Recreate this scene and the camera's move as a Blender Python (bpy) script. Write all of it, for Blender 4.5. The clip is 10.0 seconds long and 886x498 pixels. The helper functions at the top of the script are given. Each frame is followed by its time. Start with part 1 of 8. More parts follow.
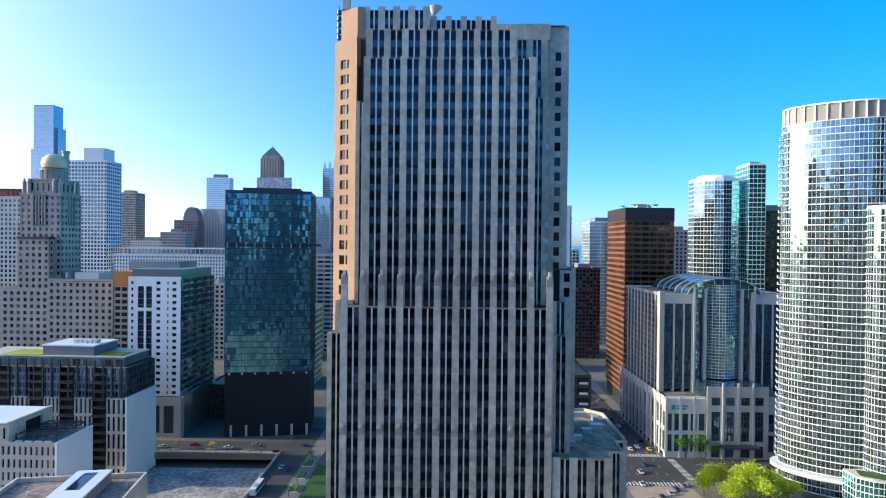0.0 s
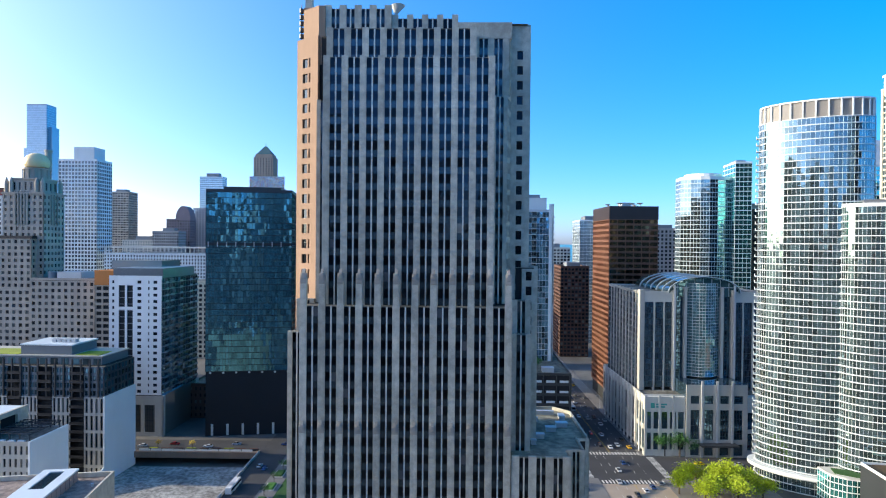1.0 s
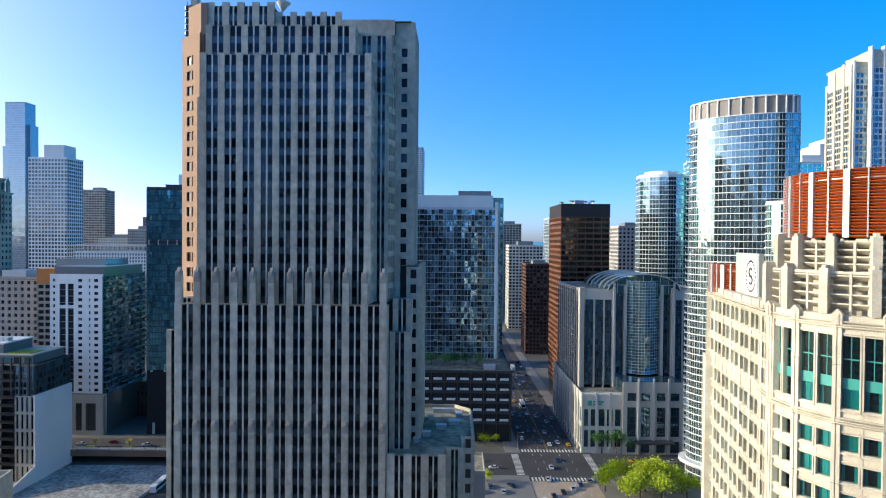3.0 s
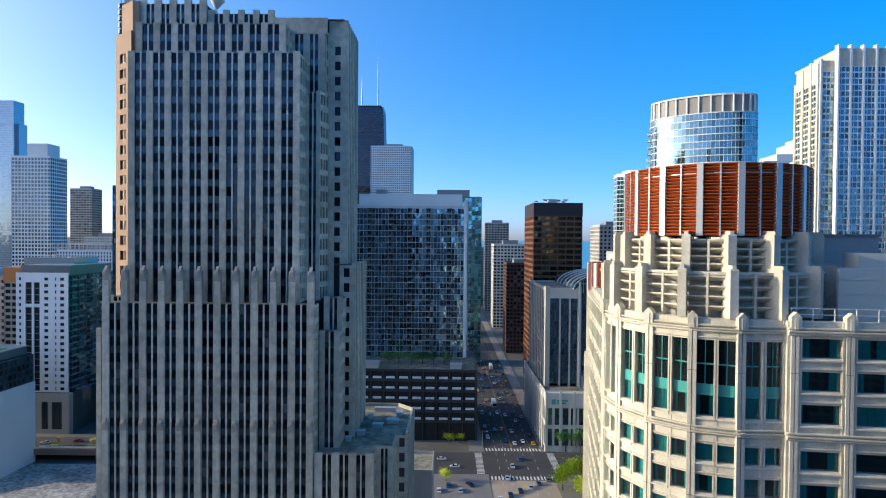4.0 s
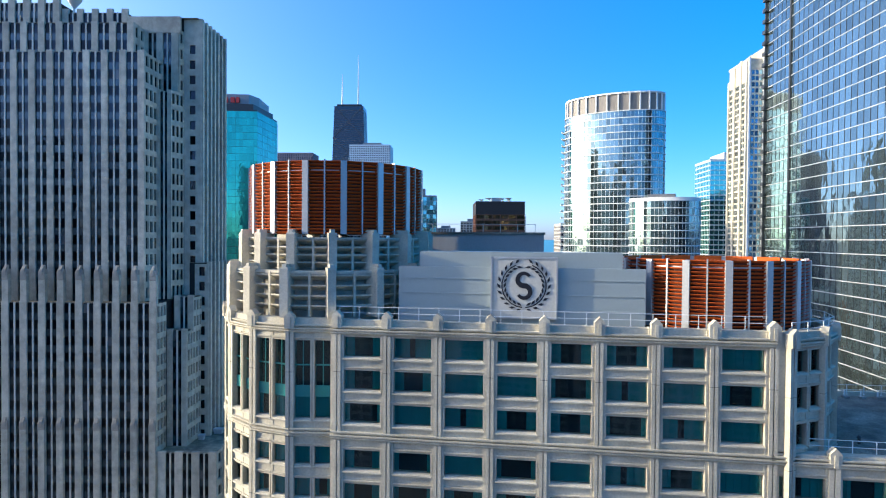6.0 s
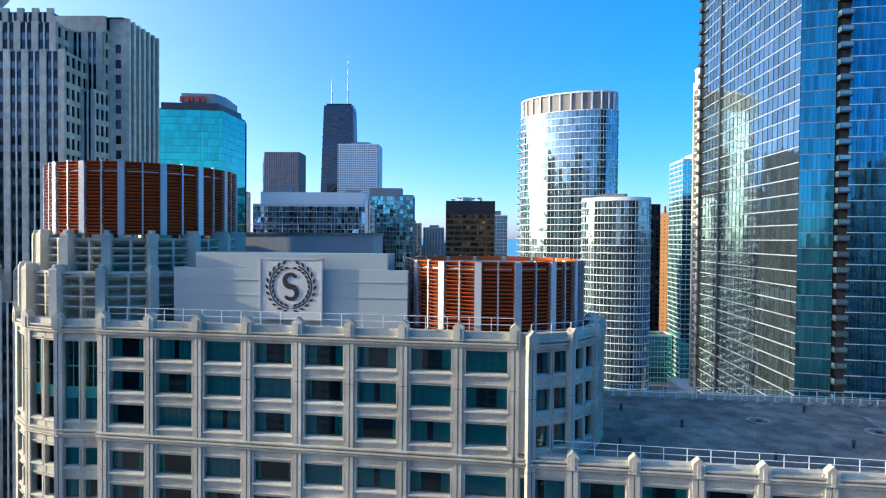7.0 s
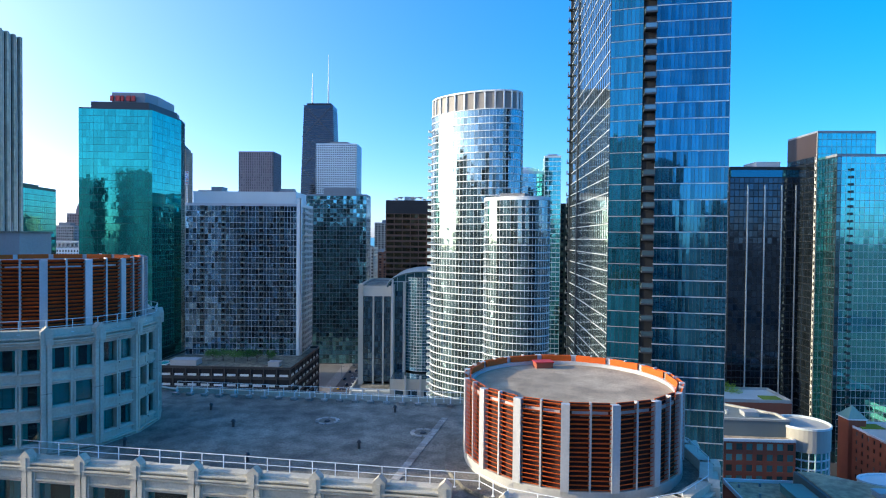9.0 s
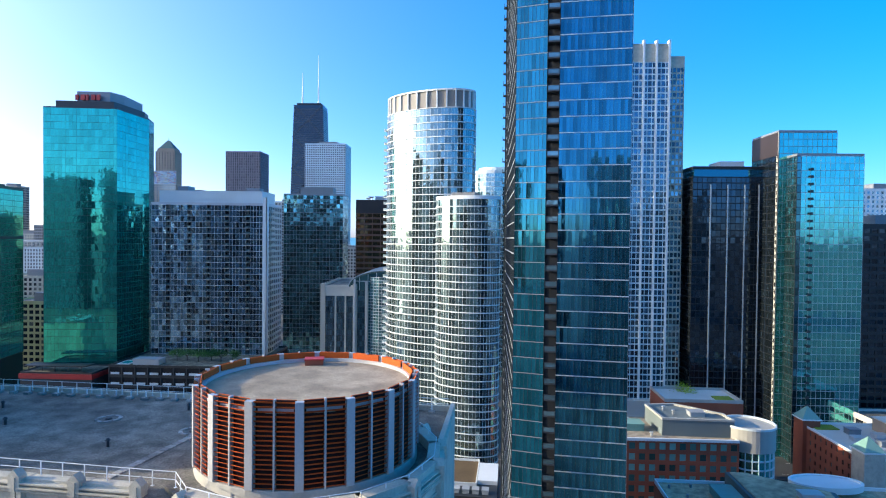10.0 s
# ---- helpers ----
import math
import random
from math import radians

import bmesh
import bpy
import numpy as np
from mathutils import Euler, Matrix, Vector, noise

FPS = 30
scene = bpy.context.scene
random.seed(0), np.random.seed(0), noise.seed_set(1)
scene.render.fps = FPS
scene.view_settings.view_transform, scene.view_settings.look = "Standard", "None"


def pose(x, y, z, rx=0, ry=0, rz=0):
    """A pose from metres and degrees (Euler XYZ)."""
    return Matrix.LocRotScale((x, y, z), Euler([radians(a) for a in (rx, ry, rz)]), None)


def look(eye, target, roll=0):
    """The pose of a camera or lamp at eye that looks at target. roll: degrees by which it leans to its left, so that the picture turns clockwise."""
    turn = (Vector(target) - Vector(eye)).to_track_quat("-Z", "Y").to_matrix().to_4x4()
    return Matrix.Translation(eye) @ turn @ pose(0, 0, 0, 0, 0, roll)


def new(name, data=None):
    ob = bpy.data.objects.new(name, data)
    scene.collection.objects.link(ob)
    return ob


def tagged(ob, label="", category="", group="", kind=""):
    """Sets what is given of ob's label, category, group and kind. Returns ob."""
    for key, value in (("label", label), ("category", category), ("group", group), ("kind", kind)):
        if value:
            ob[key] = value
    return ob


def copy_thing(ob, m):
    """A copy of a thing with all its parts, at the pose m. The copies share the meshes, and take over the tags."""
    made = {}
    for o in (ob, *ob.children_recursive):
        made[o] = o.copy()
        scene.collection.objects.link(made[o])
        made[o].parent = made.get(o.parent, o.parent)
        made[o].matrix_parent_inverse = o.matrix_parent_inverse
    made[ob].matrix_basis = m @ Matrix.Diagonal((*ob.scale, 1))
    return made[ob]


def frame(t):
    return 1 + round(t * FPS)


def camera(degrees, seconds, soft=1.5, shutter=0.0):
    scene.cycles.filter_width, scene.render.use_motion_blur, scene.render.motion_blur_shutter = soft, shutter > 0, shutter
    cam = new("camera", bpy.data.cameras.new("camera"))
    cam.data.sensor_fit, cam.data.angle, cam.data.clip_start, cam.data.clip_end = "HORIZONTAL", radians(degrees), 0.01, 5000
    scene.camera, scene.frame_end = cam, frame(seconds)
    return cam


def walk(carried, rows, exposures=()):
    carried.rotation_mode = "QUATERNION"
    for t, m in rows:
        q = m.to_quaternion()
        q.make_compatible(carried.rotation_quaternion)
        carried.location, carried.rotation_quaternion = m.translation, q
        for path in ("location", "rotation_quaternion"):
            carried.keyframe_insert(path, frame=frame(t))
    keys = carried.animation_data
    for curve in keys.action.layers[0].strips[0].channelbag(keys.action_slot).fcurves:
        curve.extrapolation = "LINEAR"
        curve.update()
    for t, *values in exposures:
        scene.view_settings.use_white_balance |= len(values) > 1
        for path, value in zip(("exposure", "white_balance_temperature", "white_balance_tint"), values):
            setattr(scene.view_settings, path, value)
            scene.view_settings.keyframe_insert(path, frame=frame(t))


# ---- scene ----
cam = camera(73.7, 10.0, soft=1.1)
PATH = [
    (0, (0.950, 0.861, 103.534), (0.273, 100.855, 102.720), 0.583),
    (0.5, (5.433, 0.866, 103.580), (4.771, 100.860, 102.643), 0.568),
    (1, (10.852, 0.833, 103.613), (10.262, 100.826, 102.587), 0.510),
    (1.5, (17.436, 0.957, 103.662), (16.877, 100.949, 102.524), 0.483),
    (2, (24.558, 1.062, 103.758), (24.084, 101.053, 102.513), 0.440),
    (3.5, (49.512, 1.269, 103.907), (49.315, 101.258, 102.439), 0.470),
    (4, (58.281, 1.466, 103.920), (58.109, 101.454, 102.363), 0.477),
    (4.5, (67.771, 1.685, 104.002), (67.485, 101.671, 102.358), 0.442),
    (5, (77.436, 1.459, 104.103), (77.074, 101.444, 102.370), 0.397),
    (6.5, (106.785, 1.788, 104.257), (106.243, 101.770, 102.464), 0.456),
    (7, (116.650, 1.909, 104.454), (116.079, 101.890, 102.583), 0.483),
    (7.5, (126.918, 2.022, 104.603), (126.222, 102.002, 102.705), 0.567),
    (8, (136.895, 2.370, 104.592), (136.100, 102.349, 102.701), 0.616),
    (8.5, (147.182, 2.492, 104.636), (146.259, 102.470, 102.742), 0.595),
    (9, (157.104, 2.742, 104.656), (156.090, 102.719, 102.739), 0.541),
    (9.5, (167.196, 3.147, 104.555), (166.065, 103.123, 102.650), 0.574),
    (10, (176.929, 3.779, 104.408), (175.758, 103.755, 102.550), 0.607),
]
walk(cam, [(t, look(eye, target, roll)) for t, eye, target, roll in PATH], exposures=((0, 1.9, 6500, 0), (2, 1.84, 6500, 0), (3.5, 1.5, 6500, 0), (4.3, 1.6, 6500, 0), (5, 1.75, 6500, 0), (7, 1.9, 6500, 0), (10, 1.97, 6500, 0)))

# ---- light ----
SUN_AZ, SUN_EL = radians(179), radians(15)
sun_way = Vector((math.cos(SUN_AZ) * math.cos(SUN_EL), math.sin(SUN_AZ) * math.cos(SUN_EL), math.sin(SUN_EL)))
world = bpy.data.worlds.new("sky")
scene.world = world
world.use_nodes = True
wn = world.node_tree
wn.nodes.clear()
sky = wn.nodes.new("ShaderNodeTexSky")
sky.sky_type = "NISHITA"
sky.sun_disc = False
sky.sun_elevation = SUN_EL
sky.sun_rotation = math.atan2(sun_way.x, sun_way.y)
sky.altitude = 500
sky.air_density, sky.dust_density, sky.ozone_density = 0.37, 3.2, 1.3
hsv = wn.nodes.new("ShaderNodeHueSaturation")
hsv.inputs["Hue"].default_value = 0.497
hsv.inputs["Saturation"].default_value = 1.78
gam = wn.nodes.new("ShaderNodeGamma")
gam.inputs["Gamma"].default_value = 0.70
tint = wn.nodes.new("ShaderNodeMixRGB")
tint.blend_type = "MULTIPLY"
tint.inputs[0].default_value = 1.0
tint.inputs[2].default_value = (0.975, 1.0, 1.165, 1)
wbg = wn.nodes.new("ShaderNodeBackground")
wbg.inputs["Strength"].default_value = 0.196
wout = wn.nodes.new("ShaderNodeOutputWorld")
wn.links.new(sky.outputs[0], gam.inputs["Color"])
wn.links.new(gam.outputs[0], hsv.inputs["Color"])
wn.links.new(hsv.outputs[0], tint.inputs[1])
wn.links.new(tint.outputs[0], wbg.inputs["Color"])
wn.links.new(wbg.outputs[0], wout.inputs["Surface"])
sun = new("sun", bpy.data.lights.new("sun", "SUN"))
sun.data.energy, sun.data.angle, sun.data.color = 1.95, radians(0.53), (1.0, 0.82, 0.63)
sun.matrix_world = look((0, 0, 400), Vector((0, 0, 400)) - sun_way)


# ---- materials ----
def node_mat(name):
    m = bpy.data.materials.new(name)
    m.use_nodes = True
    t = m.node_tree
    p = t.nodes["Principled BSDF"]
    return m, t, p


def ramp(t, fac, stops):
    r = t.nodes.new("ShaderNodeValToRGB")
    while len(r.color_ramp.elements) < len(stops):
        r.color_ramp.elements.new(0.5)
    for e, (pos, col) in zip(r.color_ramp.elements, stops):
        e.position = pos
        e.color = (*col, 1)
    t.links.new(fac, r.inputs[0])
    return r.outputs[0]


def noise_tex(t, scale, stretch=(1, 1, 1), detail=3):
    g = t.nodes.new("ShaderNodeNewGeometry")
    mp = t.nodes.new("ShaderNodeMapping")
    mp.inputs["Scale"].default_value = stretch
    n = t.nodes.new("ShaderNodeTexNoise")
    n.inputs["Scale"].default_value = scale
    n.inputs["Detail"].default_value = detail
    t.links.new(g.outputs["Position"], mp.inputs[0])
    t.links.new(mp.outputs[0], n.inputs["Vector"])
    return n.outputs["Fac"]


def mix(t, a, b, fac, kind="MIX"):
    m = t.nodes.new("ShaderNodeMixRGB")
    m.blend_type = kind
    for i, v in ((0, fac), (1, a), (2, b)):
        if isinstance(v, (int, float)):
            m.inputs[i].default_value = v
        elif isinstance(v, tuple):
            m.inputs[i].default_value = (*v, 1)
        else:
            t.links.new(v, m.inputs[i])
    return m.outputs[0]


def piece_random(t):
    """One number and one vector for each object and each island of a mesh."""
    o = t.nodes.new("ShaderNodeObjectInfo")
    g = t.nodes.new("ShaderNodeNewGeometry")
    a = t.nodes.new("ShaderNodeMath")
    a.operation = "ADD"
    t.links.new(o.outputs["Random"], a.inputs[0])
    t.links.new(g.outputs["Random Per Island"], a.inputs[1])
    w = t.nodes.new("ShaderNodeTexWhiteNoise")
    w.noise_dimensions = "1D"
    t.links.new(a.outputs[0], w.inputs["W"])
    return w.outputs["Value"], w.outputs["Color"], g


def stone(name, col, rough=0.85, grain=0.10, streak=0.14, scale=1.0, bump=0.15, piece=0.06, metal=0.0, blotch=0.0):
    """Matt masonry, paint or roofing: fine grain, large blotches and rain streaks."""
    m, t, p = node_mat(name)
    lo = tuple(c * (1 - streak) for c in col)
    hi = tuple(min(1, c * (1 + streak * 0.7)) for c in col)
    big = ramp(t, noise_tex(t, 0.09 * scale, (1, 1, 0.5), 5), ((0.3, lo), (0.7, hi)))
    st = noise_tex(t, 0.9 * scale, (1, 1, 0.06), 3)
    c = mix(t, big, tuple(v * (1 - streak) for v in col), mix(t, (0, 0, 0), (0.7, 0.7, 0.7), st))
    if blotch:
        c = mix(t, c, ramp(t, noise_tex(t, 0.55, (1, 1, 1), 7), ((0.36, (1 - blotch,) * 3), (0.62, (1 + blotch * 0.6,) * 3))), 1.0, "MULTIPLY")
    fine = noise_tex(t, 6.0 * scale, (1, 1, 1), 6)
    c = mix(t, c, ramp(t, fine, ((0.25, (1 - grain,) * 3), (0.75, (1 + grain * 0.5,) * 3))), 1.0, "MULTIPLY")
    v, _, _ = piece_random(t)
    c = mix(t, c, ramp(t, v, ((0, (1 - piece,) * 3), (1, (1 + piece * 0.5,) * 3))), 1.0, "MULTIPLY")
    t.links.new(c, p.inputs["Base Color"])
    p.inputs["Roughness"].default_value = rough
    p.inputs["Metallic"].default_value = metal
    b = t.nodes.new("ShaderNodeBump")
    b.inputs["Strength"].default_value = bump
    b.inputs["Distance"].default_value = 0.05
    t.links.new(fine, b.inputs["Height"])
    t.links.new(b.outputs[0], p.inputs["Normal"])
    return m


def glass(name, col, metal=0.7, rough=0.04, vary=0.5, tilt=0.012, blind=0.0, blind_col=(0.3, 0.32, 0.33), wob=0.02, wscale=0.5):
    """Coated window glass: a tinted mirror, each pane set at its own slight angle, some with blinds drawn."""
    m, t, p = node_mat(name)
    v, cvec, g = piece_random(t)
    dark = tuple(c * (1 - vary) for c in col)
    lite = tuple(min(1, c * (1 + vary * 0.6)) for c in col)
    c = ramp(t, v, ((0, dark), (0.6, col), (1, lite)))
    met = metal
    if blind:
        s = t.nodes.new("ShaderNodeSeparateColor")
        t.links.new(cvec, s.inputs[0])
        k = t.nodes.new("ShaderNodeMath")
        k.operation = "LESS_THAN"
        t.links.new(s.outputs[1], k.inputs[0])
        k.inputs[1].default_value = blind
        c = mix(t, c, blind_col, k.outputs[0])
        mm = t.nodes.new("ShaderNodeMapRange")
        t.links.new(k.outputs[0], mm.inputs[0])
        mm.inputs["To Min"].default_value, mm.inputs["To Max"].default_value = metal, metal * 0.35
        t.links.new(mm.outputs[0], p.inputs["Metallic"])
    else:
        p.inputs["Metallic"].default_value = met
    t.links.new(c, p.inputs["Base Color"])
    p.inputs["Roughness"].default_value = rough
    p.inputs["IOR"].default_value = 1.6
    half = t.nodes.new("ShaderNodeVectorMath")
    half.operation = "SUBTRACT"
    t.links.new(cvec, half.inputs[0])
    half.inputs[1].default_value = (0.5, 0.5, 0.5)
    sc = t.nodes.new("ShaderNodeVectorMath")
    sc.operation = "SCALE"
    sc.inputs["Scale"].default_value = tilt * 2
    t.links.new(half.outputs[0], sc.inputs[0])
    b = t.nodes.new("ShaderNodeBump")
    b.inputs["Strength"].default_value = 1.0
    b.inputs["Distance"].default_value = wob
    t.links.new(noise_tex(t, wscale, (1, 1, 1), 2), b.inputs["Height"])
    ad = t.nodes.new("ShaderNodeVectorMath")
    ad.operation = "ADD"
    t.links.new(b.outputs[0], ad.inputs[0])
    t.links.new(sc.outputs[0], ad.inputs[1])
    nm = t.nodes.new("ShaderNodeVectorMath")
    nm.operation = "NORMALIZE"
    t.links.new(ad.outputs[0], nm.inputs[0])
    t.links.new(nm.outputs[0], p.inputs["Normal"])
    return m


def clear_glass(name, tint, gloss=0.16):
    """See-through window glass with a mirror sheen."""
    m, t, p = node_mat(name)
    out = t.nodes["Material Output"]
    tr = t.nodes.new("ShaderNodeBsdfTransparent")
    tr.inputs[0].default_value = (*tint, 1)
    gl = t.nodes.new("ShaderNodeBsdfGlossy")
    gl.inputs["Roughness"].default_value = 0.03
    fr = t.nodes.new("ShaderNodeFresnel")
    fr.inputs[0].default_value = 1.28
    ad = t.nodes.new("ShaderNodeMath")
    ad.operation = "ADD"
    ad.inputs[1].default_value = gloss - 0.04
    ad.use_clamp = True
    t.links.new(fr.outputs[0], ad.inputs[0])
    mx = t.nodes.new("ShaderNodeMixShader")
    t.links.new(ad.outputs[0], mx.inputs[0])
    t.links.new(tr.outputs[0], mx.inputs[1])
    t.links.new(gl.outputs[0], mx.inputs[2])
    t.links.new(mx.outputs[0], out.inputs["Surface"])
    return m


LIME = stone("limestone", (0.57, 0.545, 0.445), streak=0.36, grain=0.22, piece=0.14, blotch=0.18)
DKSTONE = stone("dark_grey_stone", (0.21, 0.21, 0.195), streak=0.2)
LIME_DK = stone("limestone_weathered", (0.36, 0.335, 0.285), streak=0.25)
PRECAST = stone("pale_precast", (0.61, 0.57, 0.455), streak=0.26, grain=0.16, blotch=0.13)
PRECAST_G = stone("grey_precast", (0.46, 0.45, 0.40), streak=0.15)
WHITE = stone("white_paint", (0.77, 0.80, 0.79), streak=0.09, grain=0.04, rough=0.6)
SIGN_PANEL = stone("grey_white_sign_panel", (0.385, 0.445, 0.435), streak=0.1, grain=0.04, rough=0.5, bump=0.03)
WHITE_PANEL = stone("white_metal_panel", (0.66, 0.73, 0.74), streak=0.08, grain=0.03, rough=0.45, bump=0.03)
BROWN = stone("weathering_steel", (0.20, 0.085, 0.045), streak=0.2, rough=0.6)
BROWN_DK = stone("dark_brown_metal", (0.035, 0.022, 0.018), rough=0.5)
BRICK = stone("red_brick_face", (0.36, 0.10, 0.05), streak=0.2, scale=2)
BRICK_DK = stone("dark_brick_face", (0.11, 0.055, 0.04), streak=0.2, scale=2)
TAN = stone("tan_masonry", (0.36, 0.29, 0.22), streak=0.2)
GREYSTONE = stone("grey_brown_masonry", (0.44, 0.39, 0.32), streak=0.22)
CONC = stone("concrete", (0.42, 0.41, 0.39), streak=0.2)
CONC_LT = stone("light_concrete", (0.60, 0.59, 0.53), streak=0.12)
DARKMETAL = stone("dark_metal", (0.035, 0.04, 0.045), rough=0.45, streak=0.1)
BLACKMETAL = stone("black_metal", (0.010, 0.012, 0.015), rough=0.5, streak=0.1)
ALU = stone("aluminium", (0.55, 0.57, 0.58), rough=0.4, streak=0.06, metal=0.4, bump=0.02)
GREYMETAL = stone("grey_metal", (0.25, 0.27, 0.29), rough=0.5, streak=0.1, metal=0.2)
ORANGE = stone("orange_louvre_paint", (0.60, 0.10, 0.005), rough=0.85, streak=0.15, bump=0.05)
GRAVEL = stone("gravel_roof", (0.30, 0.285, 0.205), streak=0.5, grain=0.45, scale=2, bump=0.5, blotch=0.4)
ROOFGREY = stone("grey_roof_membrane", (0.265, 0.25, 0.20), streak=0.55, grain=0.6, bump=0.6, blotch=0.4, scale=1.3)
ASPHALT = stone("asphalt", (0.06, 0.06, 0.062), streak=0.25, grain=0.2)
PAVING = stone("pavement_concrete", (0.20, 0.195, 0.185), streak=0.18)
LINE = stone("road_paint", (0.7, 0.69, 0.64), streak=0.2)
LINE_Y = stone("yellow_road_paint", (0.6, 0.4, 0.06), streak=0.2)
CITY = stone("distant_ground", (0.16, 0.155, 0.14), streak=0.5, scale=0.3)
GRASS = stone("grass", (0.035, 0.115, 0.02), streak=0.3, grain=0.4)
GOLD = stone("gilded_dome", (0.85, 0.66, 0.36), rough=0.5, metal=0.1, streak=0.15)
COPPER = stone("green_copper", (0.22, 0.42, 0.36), streak=0.2)
RUBBER = stone("tyre_rubber", (0.02, 0.02, 0.02))
STAINED = stone("stained_concrete", (0.48, 0.47, 0.43), streak=0.5, grain=0.3, blotch=0.45)
BROWNROOF = stone("brown_gravel_roof", (0.33, 0.26, 0.21), streak=0.4, grain=0.4, scale=2, bump=0.5, blotch=0.35)
SEDUM = stone("yellow_green_planting", (0.30, 0.36, 0.02), streak=0.3, grain=0.4)
GLASSFLANK = stone("slate_metal", (0.15, 0.175, 0.19), rough=0.4, streak=0.1)
BRIDGE = stone("brown_bridge_steel", (0.30, 0.19, 0.12), streak=0.3)
WARMSTONE = stone("warm_brown_limestone", (0.36, 0.235, 0.155), streak=0.25)
# granite greyed and lightened to carry the haze of distance
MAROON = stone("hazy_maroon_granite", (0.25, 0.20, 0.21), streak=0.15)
# near-black red that paints the shade between louvre blades
GAP_SHADE = stone("louvre_gap_shade", (0.035, 0.006, 0.003), rough=0.8)
# near-black paint in place of the shade inside buildings
DARKROOM = stone("painted_dark_interior", (0.012, 0.014, 0.016))

G_NBC = glass("bronze_blue_glass", (0.014, 0.022, 0.032), metal=0.85, vary=0.7, tilt=0.012, blind=0.03, blind_col=(0.10, 0.11, 0.12))
G_NBC_SP = glass("blue_spandrel_glass", (0.062, 0.092, 0.112), metal=0.75, vary=0.2, tilt=0.01, rough=0.2)
G_DARK = glass("dark_window_glass", (0.045, 0.055, 0.07), metal=0.55, vary=0.6, tilt=0.02, blind=0.2, blind_col=(0.16, 0.16, 0.15))
G_BLUE = glass("blue_tower_glass", (0.05, 0.235, 0.335), metal=0.85, vary=0.42, tilt=0.01, wob=0.012, wscale=0.35)
G_BLUETEAL = glass("blue_teal_tower_glass", (0.04, 0.26, 0.345), metal=0.85, vary=0.36, tilt=0.008, wob=0.012, wscale=0.35)
G_GREEN = glass("green_mirror_glass", (0.06, 0.47, 0.37), metal=0.84, vary=0.2, tilt=0.004, wob=0.014, wscale=0.3)
G_AQUA = glass("aqua_mirror_glass", (0.13, 0.53, 0.51), metal=0.88, vary=0.14, tilt=0.006, wob=0.018, wscale=0.4)
G_SILVER = glass("silver_glass", (0.20, 0.30, 0.32), metal=0.85, vary=0.45, tilt=0.012)
G_GREY = glass("grey_blue_glass", (0.13, 0.24, 0.31), metal=0.8, vary=0.7, tilt=0.018, blind=0.0, blind_col=(0.35, 0.36, 0.36), wob=0.04, wscale=0.33)
G_BLOCK = glass("blue_grey_block_glass", (0.21, 0.36, 0.46), metal=0.82, vary=0.85, tilt=0.03, wob=0.06, wscale=0.3)
G_SLIM = glass("green_teal_slim_glass", (0.20, 0.45, 0.46), metal=0.85, vary=0.75, tilt=0.03, wob=0.06, wscale=0.3)
G_BALUST = glass("balcony_balustrade_glass", (0.16, 0.27, 0.31), metal=0.6, vary=0.4, tilt=0.01)
# tower glass darkened to paint a face in shadow
G_TEALSHADE = glass("shaded_teal_glass", (0.07, 0.19, 0.21), metal=0.85, vary=0.5, tilt=0.012, wob=0.02, wscale=0.4)
G_BLACK = glass("black_tower_glass", (0.04, 0.065, 0.09), metal=0.8, vary=0.4, tilt=0.01)
G_AMBER = glass("amber_tinted_glass", (0.11, 0.07, 0.035), metal=0.85, vary=0.5, tilt=0.02)
G_WEST = glass("teal_grey_tower_glass", (0.27, 0.37, 0.38), metal=0.9, vary=0.3, tilt=0.006, wob=0.025, wscale=0.35)
# pale because distance haze is mixed into the base colour
G_HAZE = glass("hazed_blue_glass", (0.36, 0.45, 0.50), metal=0.6, vary=0.15, tilt=0.01)
G_WESTDK = glass("dark_blue_teal_glass", (0.085, 0.25, 0.31), metal=0.75, vary=0.42, tilt=0.02, wob=0.09, wscale=0.16)
# dark and black glass again, lightened with painted haze for far towers
G_HAZEDARK = glass("hazed_dark_window_glass", (0.09, 0.115, 0.14), metal=0.6, vary=0.5, tilt=0.012)
G_HAZEBLACK = glass("hazed_black_glass", (0.055, 0.07, 0.09), metal=0.7, vary=0.4, tilt=0.01)
G_HOTEL2 = glass("slate_blue_glass", (0.10, 0.19, 0.26), metal=0.75, vary=0.6, tilt=0.012, wob=0.03, wscale=0.4)
G_BAY = glass("pale_teal_bay_glass", (0.17, 0.36, 0.40), metal=0.7, vary=0.5, tilt=0.02, wob=0.03, wscale=0.4)
G_BASE = glass("black_base_glass", (0.008, 0.011, 0.016), metal=0.9, vary=0.2, rough=0.2)
G_LOFT = glass("pale_teal_window_glass", (0.10, 0.20, 0.24), metal=0.6, vary=0.8, tilt=0.02)
CURTAIN = stone("teal_curtain", (0.035, 0.32, 0.31), rough=0.8, streak=0.05)
SPAND_TEAL = stone("green_teal_panel", (0.06, 0.32, 0.28), rough=0.35, streak=0.05)
INK = stone("black_sign_paint", (0.012, 0.013, 0.02), rough=0.5)
PAVER = stone("weathered_paver", (0.40, 0.39, 0.35), streak=0.3, grain=0.3, piece=0.3, blotch=0.3)
RED = stone("red_sign", (0.5, 0.03, 0.03), rough=0.5)


